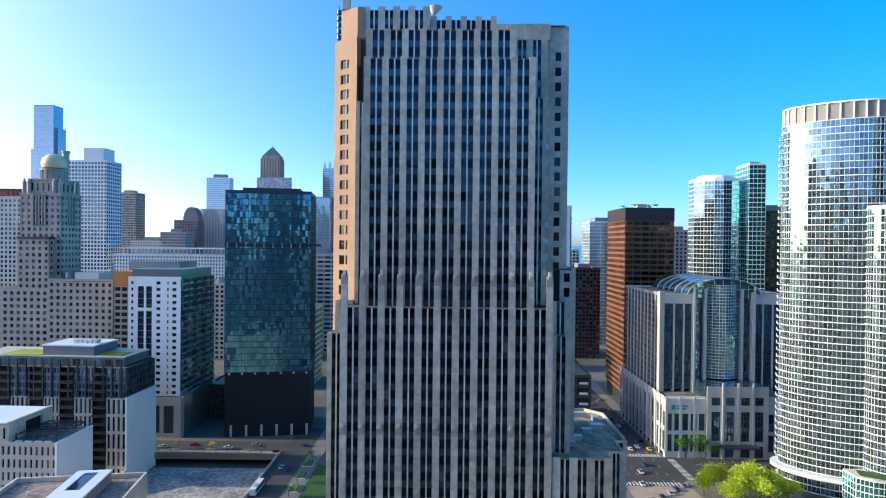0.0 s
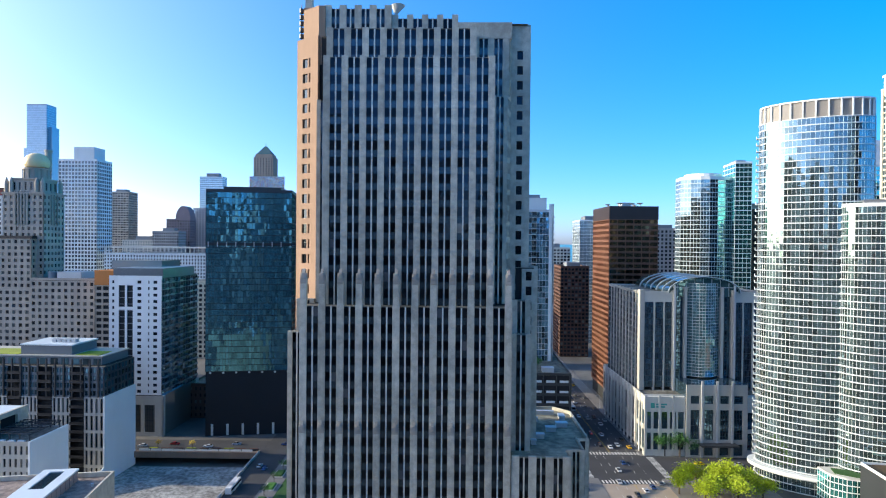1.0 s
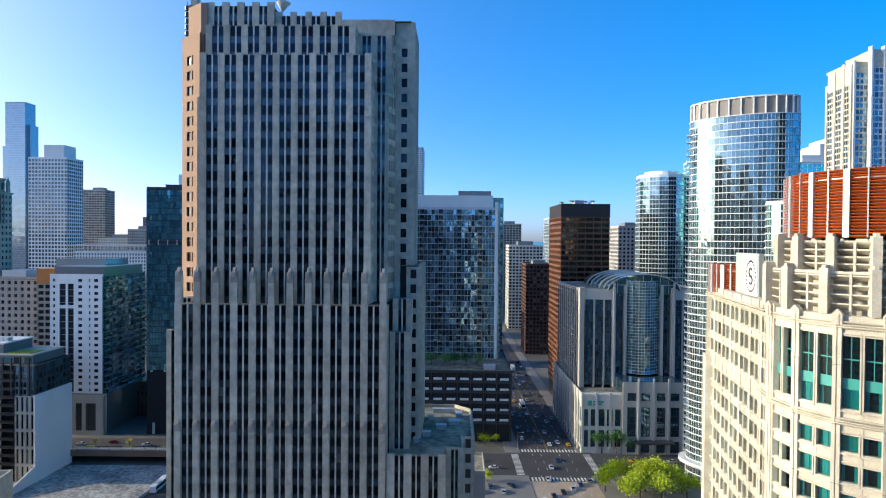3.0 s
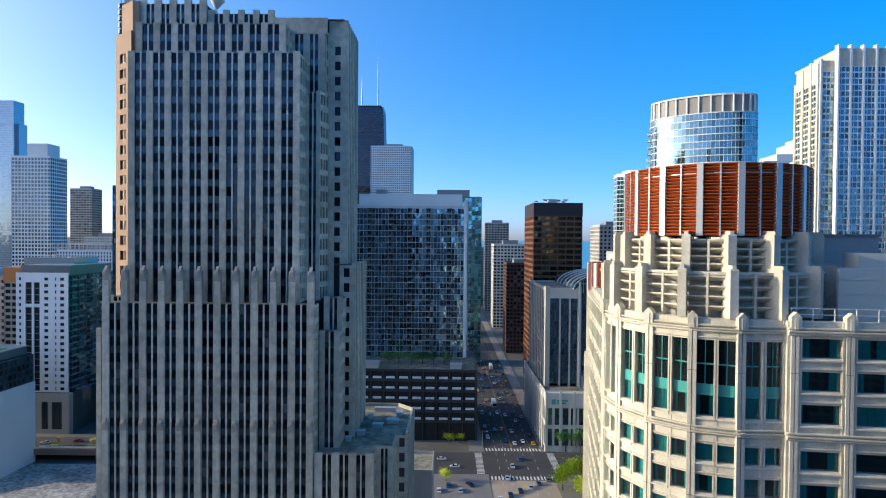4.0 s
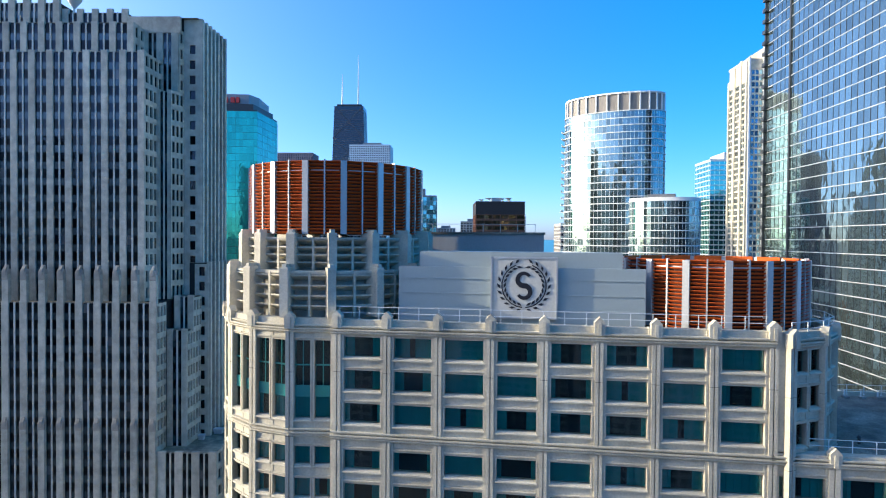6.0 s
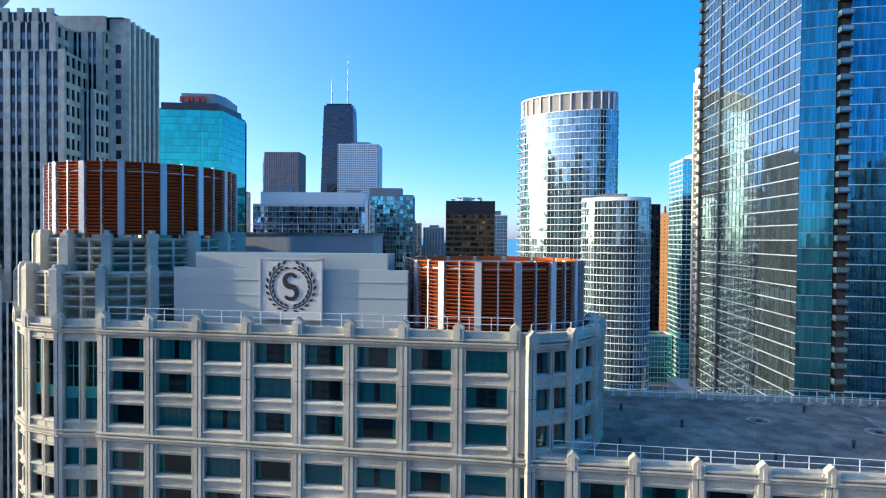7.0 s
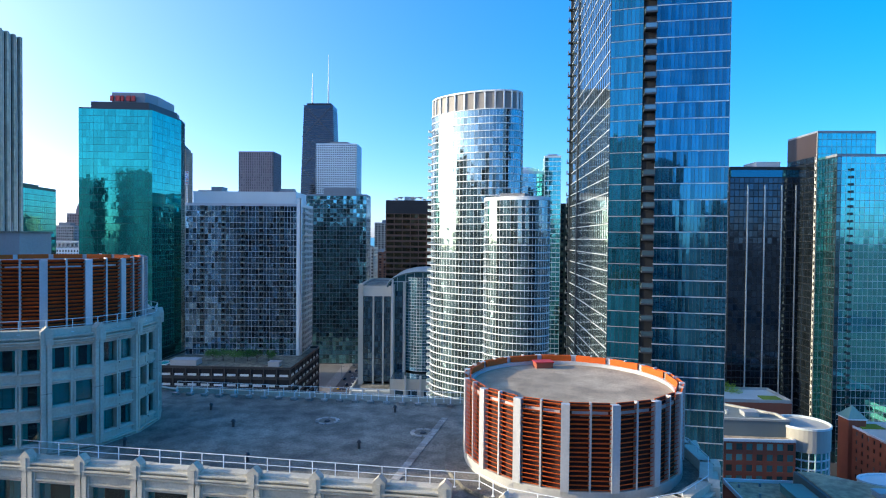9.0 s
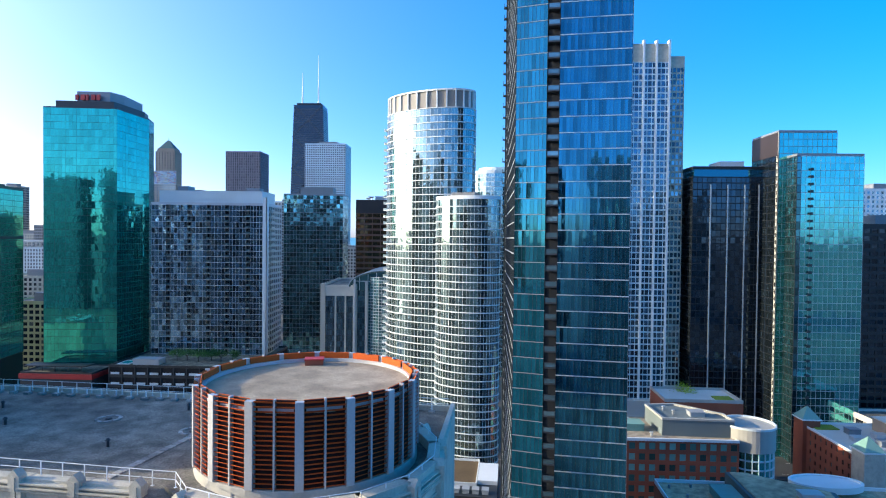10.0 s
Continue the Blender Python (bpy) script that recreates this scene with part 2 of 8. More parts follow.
# ---- building blocks ----
class Solid:
    """Collects boxes and prisms for one mesh. at() sets the wall that u, out and z refer to."""

    def __init__(self):
        self.v, self.f = [], []
        self.o = (0, 0, 1, 0)

    def at(self, ox, oy, a):
        self.o = (ox, oy, math.cos(radians(a)), math.sin(radians(a)))
        return self

    def pt(self, u, w, z):
        ox, oy, c, s = self.o
        return (ox + u * c + w * s, oy + u * s - w * c, z)

    def box(self, u0, u1, w0, w1, z0, z1):
        n = len(self.v)
        for z in (z0, z1):
            for u, w in ((u0, w1), (u1, w1), (u1, w0), (u0, w0)):
                self.v.append(self.pt(u, w, z))
        for q in ((3, 2, 1, 0), (4, 5, 6, 7), (0, 1, 5, 4), (1, 2, 6, 5), (2, 3, 7, 6), (3, 0, 4, 7)):
            self.f.append(tuple(n + i for i in q))
        return self

    def block(self, x0, x1, y0, y1, z0, z1):
        return self.at(0, 0, 0).box(x0, x1, -y1, -y0, z0, z1)

    def prism(self, pts, z0, z1, top=None):
        """An upright prism on a plan given anticlockwise; top: another plan for its upper end."""
        n, k = len(self.v), len(pts)
        self.v += [(x, y, z0) for x, y in pts] + [(x, y, z1) for x, y in (top or pts)]
        self.f.append(tuple(n + i for i in reversed(range(k))))
        self.f.append(tuple(n + k + i for i in range(k)))
        for i in range(k):
            j = (i + 1) % k
            self.f.append((n + i, n + j, n + k + j, n + k + i))
        return self

    def ring(self, pin, pout, z0, z1):
        n, k = len(self.v), len(pin)
        for pts, z in ((pout, z0), (pout, z1), (pin, z1), (pin, z0)):
            self.v += [(x, y, z) for x, y in pts]
        for i in range(k):
            j = (i + 1) % k
            for a in range(4):
                b = (a + 1) % 4
                self.f.append((n + a * k + i, n + a * k + j, n + b * k + j, n + b * k + i))
        return self

    def profile(self, u0, u1, pts):
        """A length of moulding: pts are (out, z), run along the wall."""
        n, k = len(self.v), len(pts)
        self.v += [self.pt(u0, w, z) for w, z in pts] + [self.pt(u1, w, z) for w, z in pts]
        self.f.append(tuple(n + i for i in range(k)))
        self.f.append(tuple(n + k + i for i in reversed(range(k))))
        for i in range(k):
            j = (i + 1) % k
            self.f.append((n + j, n + i, n + k + i, n + k + j))
        return self

    def gable(self, u0, u1, w0, w1, z0, z1, z2):
        """A post whose top comes to a ridge."""
        n = len(self.v)
        um = (u0 + u1) / 2
        for w in (w1, w0):
            self.v += [self.pt(u, w, z) for u, z in ((u0, z0), (u1, z0), (u1, z1), (um, z2), (u0, z1))]
        self.f += [tuple(n + i for i in range(5)), tuple(n + 5 + i for i in reversed(range(5)))]
        for i in range(5):
            j = (i + 1) % 5
            self.f.append((n + j, n + i, n + 5 + i, n + 5 + j))
        return self

    def mesh(self, name):
        me = bpy.data.meshes.new(name)
        me.from_pydata(self.v, [], self.f)
        me.update()
        return me


def ngon(cx, cy, r, n, a0=0.0, squash=1.0):
    return [(cx + r * math.cos(radians(a0) + 2 * math.pi * i / n), cy + squash * r * math.sin(radians(a0) + 2 * math.pi * i / n)) for i in range(n)]


def link(name, me, mat, parent, label="", m=None, kind=""):
    ob = new(name, me)
    if mat and not me.materials:
        me.materials.append(mat)
    ob.parent = parent
    if m is not None:
        ob.matrix_basis = m
    return tagged(ob, label=label, kind=kind)


def part(name, solid, mat, parent, label="", kind=""):
    return link(name, solid.mesh(name), mat, parent, label, None, kind)


def thing(name, x, y, yaw, label, category, group="", kind="", z=0.0):
    ob = new(name)
    ob.empty_display_size = 1
    ob.matrix_basis = pose(x, y, z, 0, 0, yaw)
    return tagged(ob, label, category, group, kind)


SHARED = {}


def shared_box(name, du, dw, dz, mat):
    key = (name, round(du, 2), round(dw, 2), round(dz, 2), mat.name)
    if key not in SHARED:
        SHARED[key] = Solid().box(-du / 2, du / 2, -dw / 2, dw / 2, -dz / 2, dz / 2).mesh(name)
        SHARED[key].materials.append(mat)
    return SHARED[key]


def pieces(parent, name, cells, mat, cap=0, level=104.0, label=""):
    """Cells (ox, oy, angle, u0, u1, w0, w1, z0, z1): those nearest a level as parts of their own, the rest joined."""
    cells = sorted(cells, key=lambda c: abs((c[7] + c[8]) / 2 - level))
    for ox, oy, a, u0, u1, w0, w1, z0, z1 in cells[:cap]:
        s = Solid().at(ox, oy, a)
        x, y, z = s.pt((u0 + u1) / 2, (w0 + w1) / 2, (z0 + z1) / 2)
        link(name, shared_box(name, u1 - u0, w1 - w0, z1 - z0, mat), mat, parent, label, pose(x, y, z, 0, 0, a))
    rest = Solid()
    for ox, oy, a, u0, u1, w0, w1, z0, z1 in cells[cap:]:
        rest.at(ox, oy, a).box(u0, u1, w0, w1, z0, z1)
    if rest.v:
        part(name + "_field", rest, mat, parent, kind="stuff")


def holed_wall(solid, ox, oy, a, length, z0, z1, spans, rows, recess):
    """One connected wall face with openings: spans are (u0, u1), rows are (z0, z1); reveals go back by recess."""
    us = [0.0] + [u for s in spans for u in s] + [length]
    zs = [z0] + [z for r in rows for z in r] + [z1]
    solid.at(ox, oy, a)
    n0 = len(solid.v)
    nu = len(us)
    for z in zs:
        for u in us:
            solid.v.append(solid.pt(u, 0, z))
    for j in range(len(zs) - 1):
        for i in range(nu - 1):
            q = (n0 + j * nu + i, n0 + j * nu + i + 1, n0 + (j + 1) * nu + i + 1, n0 + (j + 1) * nu + i)
            if i % 2 == 1 and j % 2 == 1:
                n = len(solid.v)
                for u, z in ((us[i], zs[j]), (us[i + 1], zs[j]), (us[i + 1], zs[j + 1]), (us[i], zs[j + 1])):
                    solid.v.append(solid.pt(u, -recess, z))
                for k in range(4):
                    m = (k + 1) % 4
                    solid.f.append((q[k], q[m], n + m, n + k))
            else:
                solid.f.append(q)
    # returns at the two ends and along the top give the wall its thickness
    n = len(solid.v)
    for u in (0.0, length):
        for z in (z0, z1):
            solid.v.append(solid.pt(u, -0.6, z))
    f0, f1, f2, f3 = n0, n0 + (len(zs) - 1) * nu, n0 + nu - 1, n0 + len(zs) * nu - 1
    solid.f += [(n, f0, f1, n + 1), (f2, n + 2, n + 3, f3)]


def lattice(b, faces, z0, z1, rows, wall, pane, wf=0.55, hf=0.6, recess=0.25, cap=0, sill=0.5, cname="window", level=104.0):
    """Masonry walls with set-back windows. faces: (ox, oy, angle, length, columns)."""
    w = Solid()
    cells = []
    fh = (z1 - z0) / rows
    for ox, oy, a, length, cols in faces:
        pitch = length / cols
        ww, wh = pitch * wf, fh * hf
        spans = [(i * pitch + (pitch - ww) / 2, i * pitch + (pitch + ww) / 2) for i in range(cols)]
        lv = [(z0 + j * fh + (fh - wh) * sill, z0 + j * fh + (fh - wh) * sill + wh) for j in range(rows)]
        holed_wall(w, ox, oy, a, length, z0, z1, spans, lv, recess + 0.02)
        for q0, q1 in lv:
            for u0, u1 in spans:
                cells.append((ox, oy, a, u0, u1, -recess - 0.06, -recess, q0, q1))
    part("wall", w, wall, b)
    pieces(b, cname, cells, pane, int(cap * 0.41), level)


def curtain(b, faces, z0, z1, rows, frame_mat, pane, mull=0.14, band=0.3, proud=0.1, cap=0, bands=True, vert=True, spandrel=0.0, sp_mat=None, level=104.0, up_mat=None):
    """Glass skins: panes between upright mullions and floor bands. faces: (ox, oy, angle, length, columns)."""
    fh = (z1 - z0) / rows
    cells, sp, ms, bs = [], [], [], []
    for ox, oy, a, length, cols in faces:
        pitch = length / cols
        for i in range(cols):
            for j in range(rows):
                lo = z0 + j * fh
                if spandrel:
                    sp.append((ox, oy, a, i * pitch, (i + 1) * pitch, -0.1, -0.02, lo, lo + spandrel))
                cells.append((ox, oy, a, i * pitch, (i + 1) * pitch, -0.1, 0, lo + spandrel, lo + fh))
        if vert:
            for i in range(cols + 1):
                c = min(max(i * pitch, mull / 2), length - mull / 2)
                ms.append((ox, oy, a, c - mull / 2, c + mull / 2, -0.05, proud, z0, z1))
        if bands:
            for j in range(rows + 1):
                z = min(z0 + j * fh, z1 - band)
                bs.append((ox, oy, a, -0.02, length + 0.02, -0.05, proud + 0.03, z, z + band))
    pieces(b, "glass_pane", cells, pane, int(cap * 0.41), level)
    if sp:
        pieces(b, "spandrel_panel", sp, sp_mat, 0)
    if ms:
        pieces(b, "mullion", ms, up_mat or frame_mat, min(len(ms), 18) if cap else 0)
    if bs:
        pieces(b, "floor_band", bs, frame_mat, min(len(bs), 30) if cap else 0, level)


def rect_faces(w, d, cu, cd, x=0.0, y=0.0, sides="flr"):
    """Front, flank walls and back of a block whose near corner is (x, y)."""
    f = []
    if "f" in sides:
        f.append((x, y, 0, w, cu))
    if "r" in sides:
        f.append((x + w, y, 90, d, cd))
    if "l" in sides:
        f.append((x, y + d, -90, d, cd))
    if "b" in sides:
        f.append((x + w, y + d, 180, w, cu))
    return f


def core(b, x0, x1, y0, y1, z0, z1, mat=None, inset=0.6, name="core"):
    part(name, Solid().block(x0 + inset, x1 - inset, y0 + inset, y1 - inset, z0, z1 - 0.05), mat or DARKROOM, b)


def roof(b, x0, x1, y0, y1, z, wall, top=None, rim=1.0, t=0.35):
    """A flat roof behind a parapet."""
    deck = part("roof", Solid().block(x0 + t, x1 - t, y0 + t, y1 - t, z - 0.4, z), top or ROOFGREY, b)
    part("parapet", Solid().ring([(x0 + t, y0 + t), (x1 - t, y0 + t), (x1 - t, y1 - t), (x0 + t, y1 - t)],
                                 [(x0, y0), (x1, y0), (x1, y1), (x0, y1)], z - 0.3, z + rim), wall, deck)


def plant_box(b, x0, x1, y0, y1, z0, z1, mat=GREYMETAL, name="plant_room"):
    """A louvred plant room on a roof, with a thin cap: one shell of stepped courses."""
    n = max(2, int((z1 - z0) / 0.6))
    h = (z1 - z0 - 0.3) / n
    prof = [(0.0, z0)]
    for i in range(n):
        z = z0 + (i + 0.35) * h
        prof += [(0.0, z), (0.07, z), (0.07, z + 0.12), (0.0, z + 0.12)]
    prof += [(0.0, z1 - 0.25), (0.2, z1 - 0.25), (0.2, z1)]
    s = Solid()
    for o, z in prof:
        s.v += [(x0 - o, y0 - o, z), (x1 + o, y0 - o, z), (x1 + o, y1 + o, z), (x0 - o, y1 + o, z)]
    for i in range(len(prof) - 1):
        for k in range(4):
            m = (k + 1) % 4
            s.f.append((4 * i + k, 4 * i + m, 4 * i + 4 + m, 4 * i + 4 + k))
    t = 4 * len(prof) - 4
    s.f += [(3, 2, 1, 0), (t, t + 1, t + 2, t + 3)]
    return part(name, s, mat, b)


# ---- ground ----
def build_ground():
    xs = [-4900, -3400, -2200, -1400, -800, -420, -230.4, -230, -80.4, -80, -20, 60, 200, 420, 800, 1400, 2200, 3400, 4900]
    ys = [-4900, -3000, -1400, -600, -200, 60, 120, 120.4, 200, 305.6, 306, 420, 800, 1400, 2200, 3400, 4900]
    v, f = [], []
    for y in ys:
        for x in xs:
            r = max(abs(x), abs(y))
            z = -0.25 + max(0.0, (r - 1400) / 3500) * 100
            if -230.2 < x < -80.2 and 120.2 < y < 305.8:
                z = -6.0
            v.append((x, y, z))
    n = len(xs)
    for j in range(len(ys) - 1):
        for i in range(n - 1):
            f.append((j * n + i, j * n + i + 1, (j + 1) * n + i + 1, (j + 1) * n + i))
    me = bpy.data.meshes.new("ground")
    me.from_pydata(v, [], f)
    me.materials.append(CITY)
    tagged(new("ground", me), "dark city ground of streets and yards reaching the horizon", "ground", kind="structure")


build_ground()

mw, tw, pw = node_mat("lake_water")
pw.inputs["Base Color"].default_value = (0.10, 0.36, 0.40, 1)
pw.inputs["Roughness"].default_value = 0.35
wb_ = tw.nodes.new("ShaderNodeBump")
wb_.inputs["Strength"].default_value = 0.3
tw.links.new(noise_tex(tw, 0.05, (1, 1, 1), 4), wb_.inputs["Height"])
tw.links.new(wb_.outputs[0], pw.inputs["Normal"])
TANROAD = stone("tan_road_concrete", (0.42, 0.34, 0.26), streak=0.2)
lake = Solid()
lake.v += [(-260, 1500, 4.5), (2600, 1500, 4.5), (4600, 4800, 99.3), (-700, 4800, 99.3)]
lake.f.append((0, 1, 2, 3))
tagged(link("water", lake.mesh("water"), mw, None), "turquoise lake water reaching the horizon beyond the towers", "lake", kind="structure")


def slab(name, x0, x1, y0, y1, z0, z1, mat, label, cat="street"):
    ob = link(name, Solid().block(x0, x1, y0, y1, z0, z1).mesh(name), mat, None)
    return tagged(ob, label, cat, kind="structure")


slab("road", 79, 107, 60, 255.9, -0.3, 0.0, TANROAD, "sunlit tan concrete avenue deck", "street")
slab("road", 79, 107, 255.92, 1300, -0.3, 0.0, ASPHALT, "long asphalt avenue busy with cars between towers")
slab("road", 107.02, 420, 262, 289, -0.3, 0.0, ASPHALT, "asphalt cross street in front of the stone hotel")
slab("road", -25, 78.98, 262, 289, -0.3, 0.0, ASPHALT, "asphalt cross street behind the stepped tower")
slab("road", -79.5, -66, 60, 330, -0.3, 0.0, ASPHALT, "narrow asphalt side street along a sunken plaza")
slab("road", -420, -79.6, 290, 306.4, -0.9, 0.0, ASPHALT, "asphalt street crossing on a bridge above the plaza")
slab("pavement", 71.5, 78.9, 290, 1200, -0.25, 0.15, PAVING, "pale concrete pavement beside the avenue", "pavement")
slab("pavement", 107.1, 114, 290, 1200, -0.25, 0.15, PAVING, "pale concrete pavement beside the avenue", "pavement")
slab("pavement", 107.1, 150, 225, 261.9, -0.25, 0.15, PAVING, "paved tree-planted plaza at the street corner", "pavement")
slab("pavement", 36, 78.9, 225, 261.9, -0.25, 0.12, PAVING, "paved corner beside the low annex", "pavement")
slab("pavement", -65.9, -58.5, 60, 330, -0.25, 0.15, PAVING, "pale pavement with planting beds", "pavement")
slab("grass", -58.4, -40, 150, 275, -0.25, 0.18, GRASS, "clipped green lawn beside the side street", "lawn")
slab("plaza", -229, -81, 121, 285, -6.2, -5.8, STAINED, "pale stained concrete roof of a sunken plaza", "plaza")
slab("wall", -80.35, -79.6, 121, 289, -6.2, 1.1, CONC, "concrete retaining wall along the side street", "wall")
slab("bridge", -229, -80.4, 287.2, 289.9, -2.4, 0.5, BRIDGE, "concrete parapet of a street bridge over a dark gap", "bridge")

# lane lines, stop lines and crossings
lines = Solid()
for y in range(70, 1100, 9):
    for x in (84.5, 88.5, 97.5, 102):
        lines.block(x - 0.07, x + 0.07, y, y + 3.2, 0.005, 0.02)
for y0 in (291.5, 256.5):
    for i in range(18):
        x = 79.8 + i * 1.55
        lines.block(x, x + 0.75, y0, y0 + 3.6, 0.005, 0.02)
for x0 in (74, 109):
    for i in range(17):
        y = 263 + i * 1.55
        lines.block(x0, x0 + 3.4, y, y + 0.75, 0.005, 0.021)
for x in range(120, 400, 9):
    lines.block(x, x + 3, 268.9, 269.05, 0.005, 0.02)
    lines.block(x, x + 3, 281.9, 282.05, 0.005, 0.02)
tagged(link("road_marking", lines.mesh("road_marking"), LINE, None), "worn white lane lines and zebra crossings", "road marking", kind="structure")
ylines = Solid()
for x in (92.7, 93.2):
    ylines.block(x - 0.06, x + 0.06, 293, 1100, 0.005, 0.02)
    ylines.block(x - 0.06, x + 0.06, 70, 255, 0.005, 0.02)
tagged(link("road_marking", ylines.mesh("road_marking"), LINE_Y, None), "double yellow centre line on asphalt", "road marking", kind="structure")


# ---- towers with masonry walls ----
def masonry_tower(name, x, y, yaw, w, d, h, rows, cu, cd, wall, pane, label, wf=0.55, hf=0.6, cap=0, sides="flr", base=0.0, plant=True, recess=0.25, cat="tower", level=104.0, rim=1.2):
    b = thing(name, x, y, yaw, label, cat)
    core(b, 0, w, 0, d, -0.2, h)
    if base:
        part("base", Solid().block(0, w, 0, d, -0.2, base), wall, b)
    lattice(b, rect_faces(w, d, cu, cd, sides=sides), base, h, rows, wall, pane, wf, hf, recess, cap, level=level)
    roof(b, 0, w, 0, d, h + 0.3, wall, rim=rim)
    if plant:
        plant_box(b, w * 0.3, w * 0.75, d * 0.3, d * 0.75, h + 0.3, h + 0.3 + min(6, 0.12 * w + 1))
    return b


def glass_tower(name, x, y, yaw, w, d, h, rows, cu, cd, frame_mat, pane, label, cap=0, sides="flr", base=0.0, mull=0.14, band=0.3, proud=0.1, plant=True, cat="tower", spandrel=0.0, sp_mat=None, vert=True, rim=1.0, level=104.0):
    b = thing(name, x, y, yaw, label, cat)
    core(b, 0, w, 0, d, -0.2, h, inset=0.2)
    if base:
        part("base", Solid().block(0.1, w - 0.1, 0.1, d - 0.1, -0.2, base), frame_mat, b)
    curtain(b, rect_faces(w, d, cu, cd, sides=sides), base, h, rows, frame_mat, pane, mull, band, proud, cap, True, vert, spandrel, sp_mat, level)
    roof(b, 0, w, 0, d, h + 0.05, frame_mat, rim=rim)
    if plant:
        plant_box(b, w * 0.25, w * 0.8, d * 0.25, d * 0.8, h, h + min(7, 0.15 * w + 1))
    return b


# far skyline: distance haze is painted into the glass colours
b = glass_tower("glass_skyscraper", -691.5, 985, -1.5, 34, 24, 328, 84, 12, 12, GREYMETAL, G_HAZE, "tall glass skyscraper with haze painted into its pale blue", plant=False, band=0.5, vert=False)
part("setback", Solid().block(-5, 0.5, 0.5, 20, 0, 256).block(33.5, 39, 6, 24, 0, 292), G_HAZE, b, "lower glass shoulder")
b = masonry_tower("apartment_tower", -420.5, 655, -1.5, 44, 28, 191.5, 46, 12, 8, WHITE, G_HAZEDARK, "white gridded concrete apartment tower", wf=0.72, hf=0.66, plant=False)
plant_box(b, 15, 38, 4, 24, 191.5, 207, WHITE)
masonry_tower("apartment_tower", -479, 850, -1.5, 32, 24, 172, 50, 8, 9, GREYSTONE, G_DARK, "brown concrete slab apartment tower with balconies", wf=0.8, hf=0.55)
b = masonry_tower("hotel_tower", -345, 420, -1.5, 43, 40, 133, 40, 14, 10, CONC_LT, G_DARK, "pale concrete hotel tower with dark top band", plant=False)
part("sign_band", Solid().block(0.2, 42.8, 0.2, 39, 133, 140), BRICK_DK, b, "dark maroon band below the roof")
sg = Solid()
for i, wd in enumerate((1.6, 1.1, 1.2, 0.6, 1.4, 0.7, 0.7)):
    sg.block(27 + i * 2.0, 27 + i * 2.0 + wd, -0.15, 0.1, 134.6, 138)
part("sign", sg, RED, b, "red sign of plain bars")
b = masonry_tower("office_building", -361, 640, -1.5, 128, 45, 88.3, 24, 40, 10, WHITE_PANEL, G_HAZEDARK, "long white office block with an open top storey", wf=0.5, hf=0.6, plant=False)
s = Solid()
for i in range(28):
    s.block(1 + i * 4.65, 2 + i * 4.65, 0.3, 1.2, 89, 95.3)
s.block(-1, 129, -0.5, 45, 95.3, 96.6)
part("colonnade", s, CONC_LT, b)
b = masonry_tower("old_tower", -305, 965, -1.5, 32, 24, 240, 60, 7, 7, TAN, G_DARK, "slim tan masonry tower with a pointed green roof", plant=False, wf=0.35)
part("upper_storey", Solid().block(2, 30, 2, 22, 240, 246), TAN, b)
part("roof", Solid().prism([(3, 3), (29, 3), (29, 21), (3, 21)], 246, 260, [(14, 11), (18, 11), (18, 13), (14, 13)]).prism(ngon(16, 12, 0.5, 6), 260, 265, ngon(16, 12, 0.2, 6)), stone("dark_green_copper", (0.06, 0.14, 0.15), streak=0.2), b, "pointed dark green copper roof")
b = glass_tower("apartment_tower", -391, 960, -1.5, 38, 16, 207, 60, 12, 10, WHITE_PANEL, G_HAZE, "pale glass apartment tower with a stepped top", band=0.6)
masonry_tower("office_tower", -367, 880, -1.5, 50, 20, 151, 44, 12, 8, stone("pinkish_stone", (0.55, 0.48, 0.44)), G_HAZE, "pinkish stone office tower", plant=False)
b = masonry_tower("office_tower", -388, 840, -1.5, 34, 20, 133, 36, 9, 8, MAROON, G_DARK, "dark maroon office tower with a rounded roof", plant=False)
vault = [(34 - 22 + 11 * (1 - math.cos(math.pi * i / 14)), 133 + 20 * math.sin(math.pi * i / 14)) for i in range(15)]
vs = Solid()
vs.v += [(x, 2, z) for x, z in vault] + [(x, 18, z) for x, z in vault]
vs.f += [tuple(range(15)), tuple(reversed(range(15, 30)))] + [(i, i + 15, i + 16, i + 1) for i in range(14)]
part("rounded_roof", vs, MAROON, b, "rounded maroon roof")
masonry_tower("office_building", -388, 800, -1.5, 36, 22, 115, 30, 14, 8, CONC, G_DARK, "grey concrete office block", plant=True)
masonry_tower("office_building", -440, 820, -1.5, 50, 24, 103, 30, 14, 8, PRECAST_G, G_HAZE, "pale grey office block with haze-pale windows", plant=True)
b = masonry_tower("office_tower", -283, 880, -1.5, 52, 14, 180, 50, 12, 8, GREYSTONE, G_HAZE, "stone tower with a speckled screen on its roof", plant=False)
part("screen_frame", Solid().block(-0.2, 52.2, -0.1, 0.6, 180, 200), WHITE_PANEL, b, "pale rooftop screen")
tiles = [stone("screen_tile", c) for c in ((0.05, 0.2, 0.6), (0.5, 0.1, 0.08), (0.1, 0.4, 0.55), (0.55, 0.4, 0.1))]
pick = random.Random(8)
mosaic = {(i, j): pick.randrange(7) for i in range(36) for j in range(13)}
for k_, tm in enumerate(tiles):
    cs = []
    for i in range(36):
        for j in range(13):
            if mosaic[i, j] == k_:
                cs.append((0, 0, 0, i * 1.45, i * 1.45 + 1.2, 0.12, 0.3, 180.7 + j * 1.47, 181.95 + j * 1.47))
    pieces(b, "screen_tile", cs, tm)
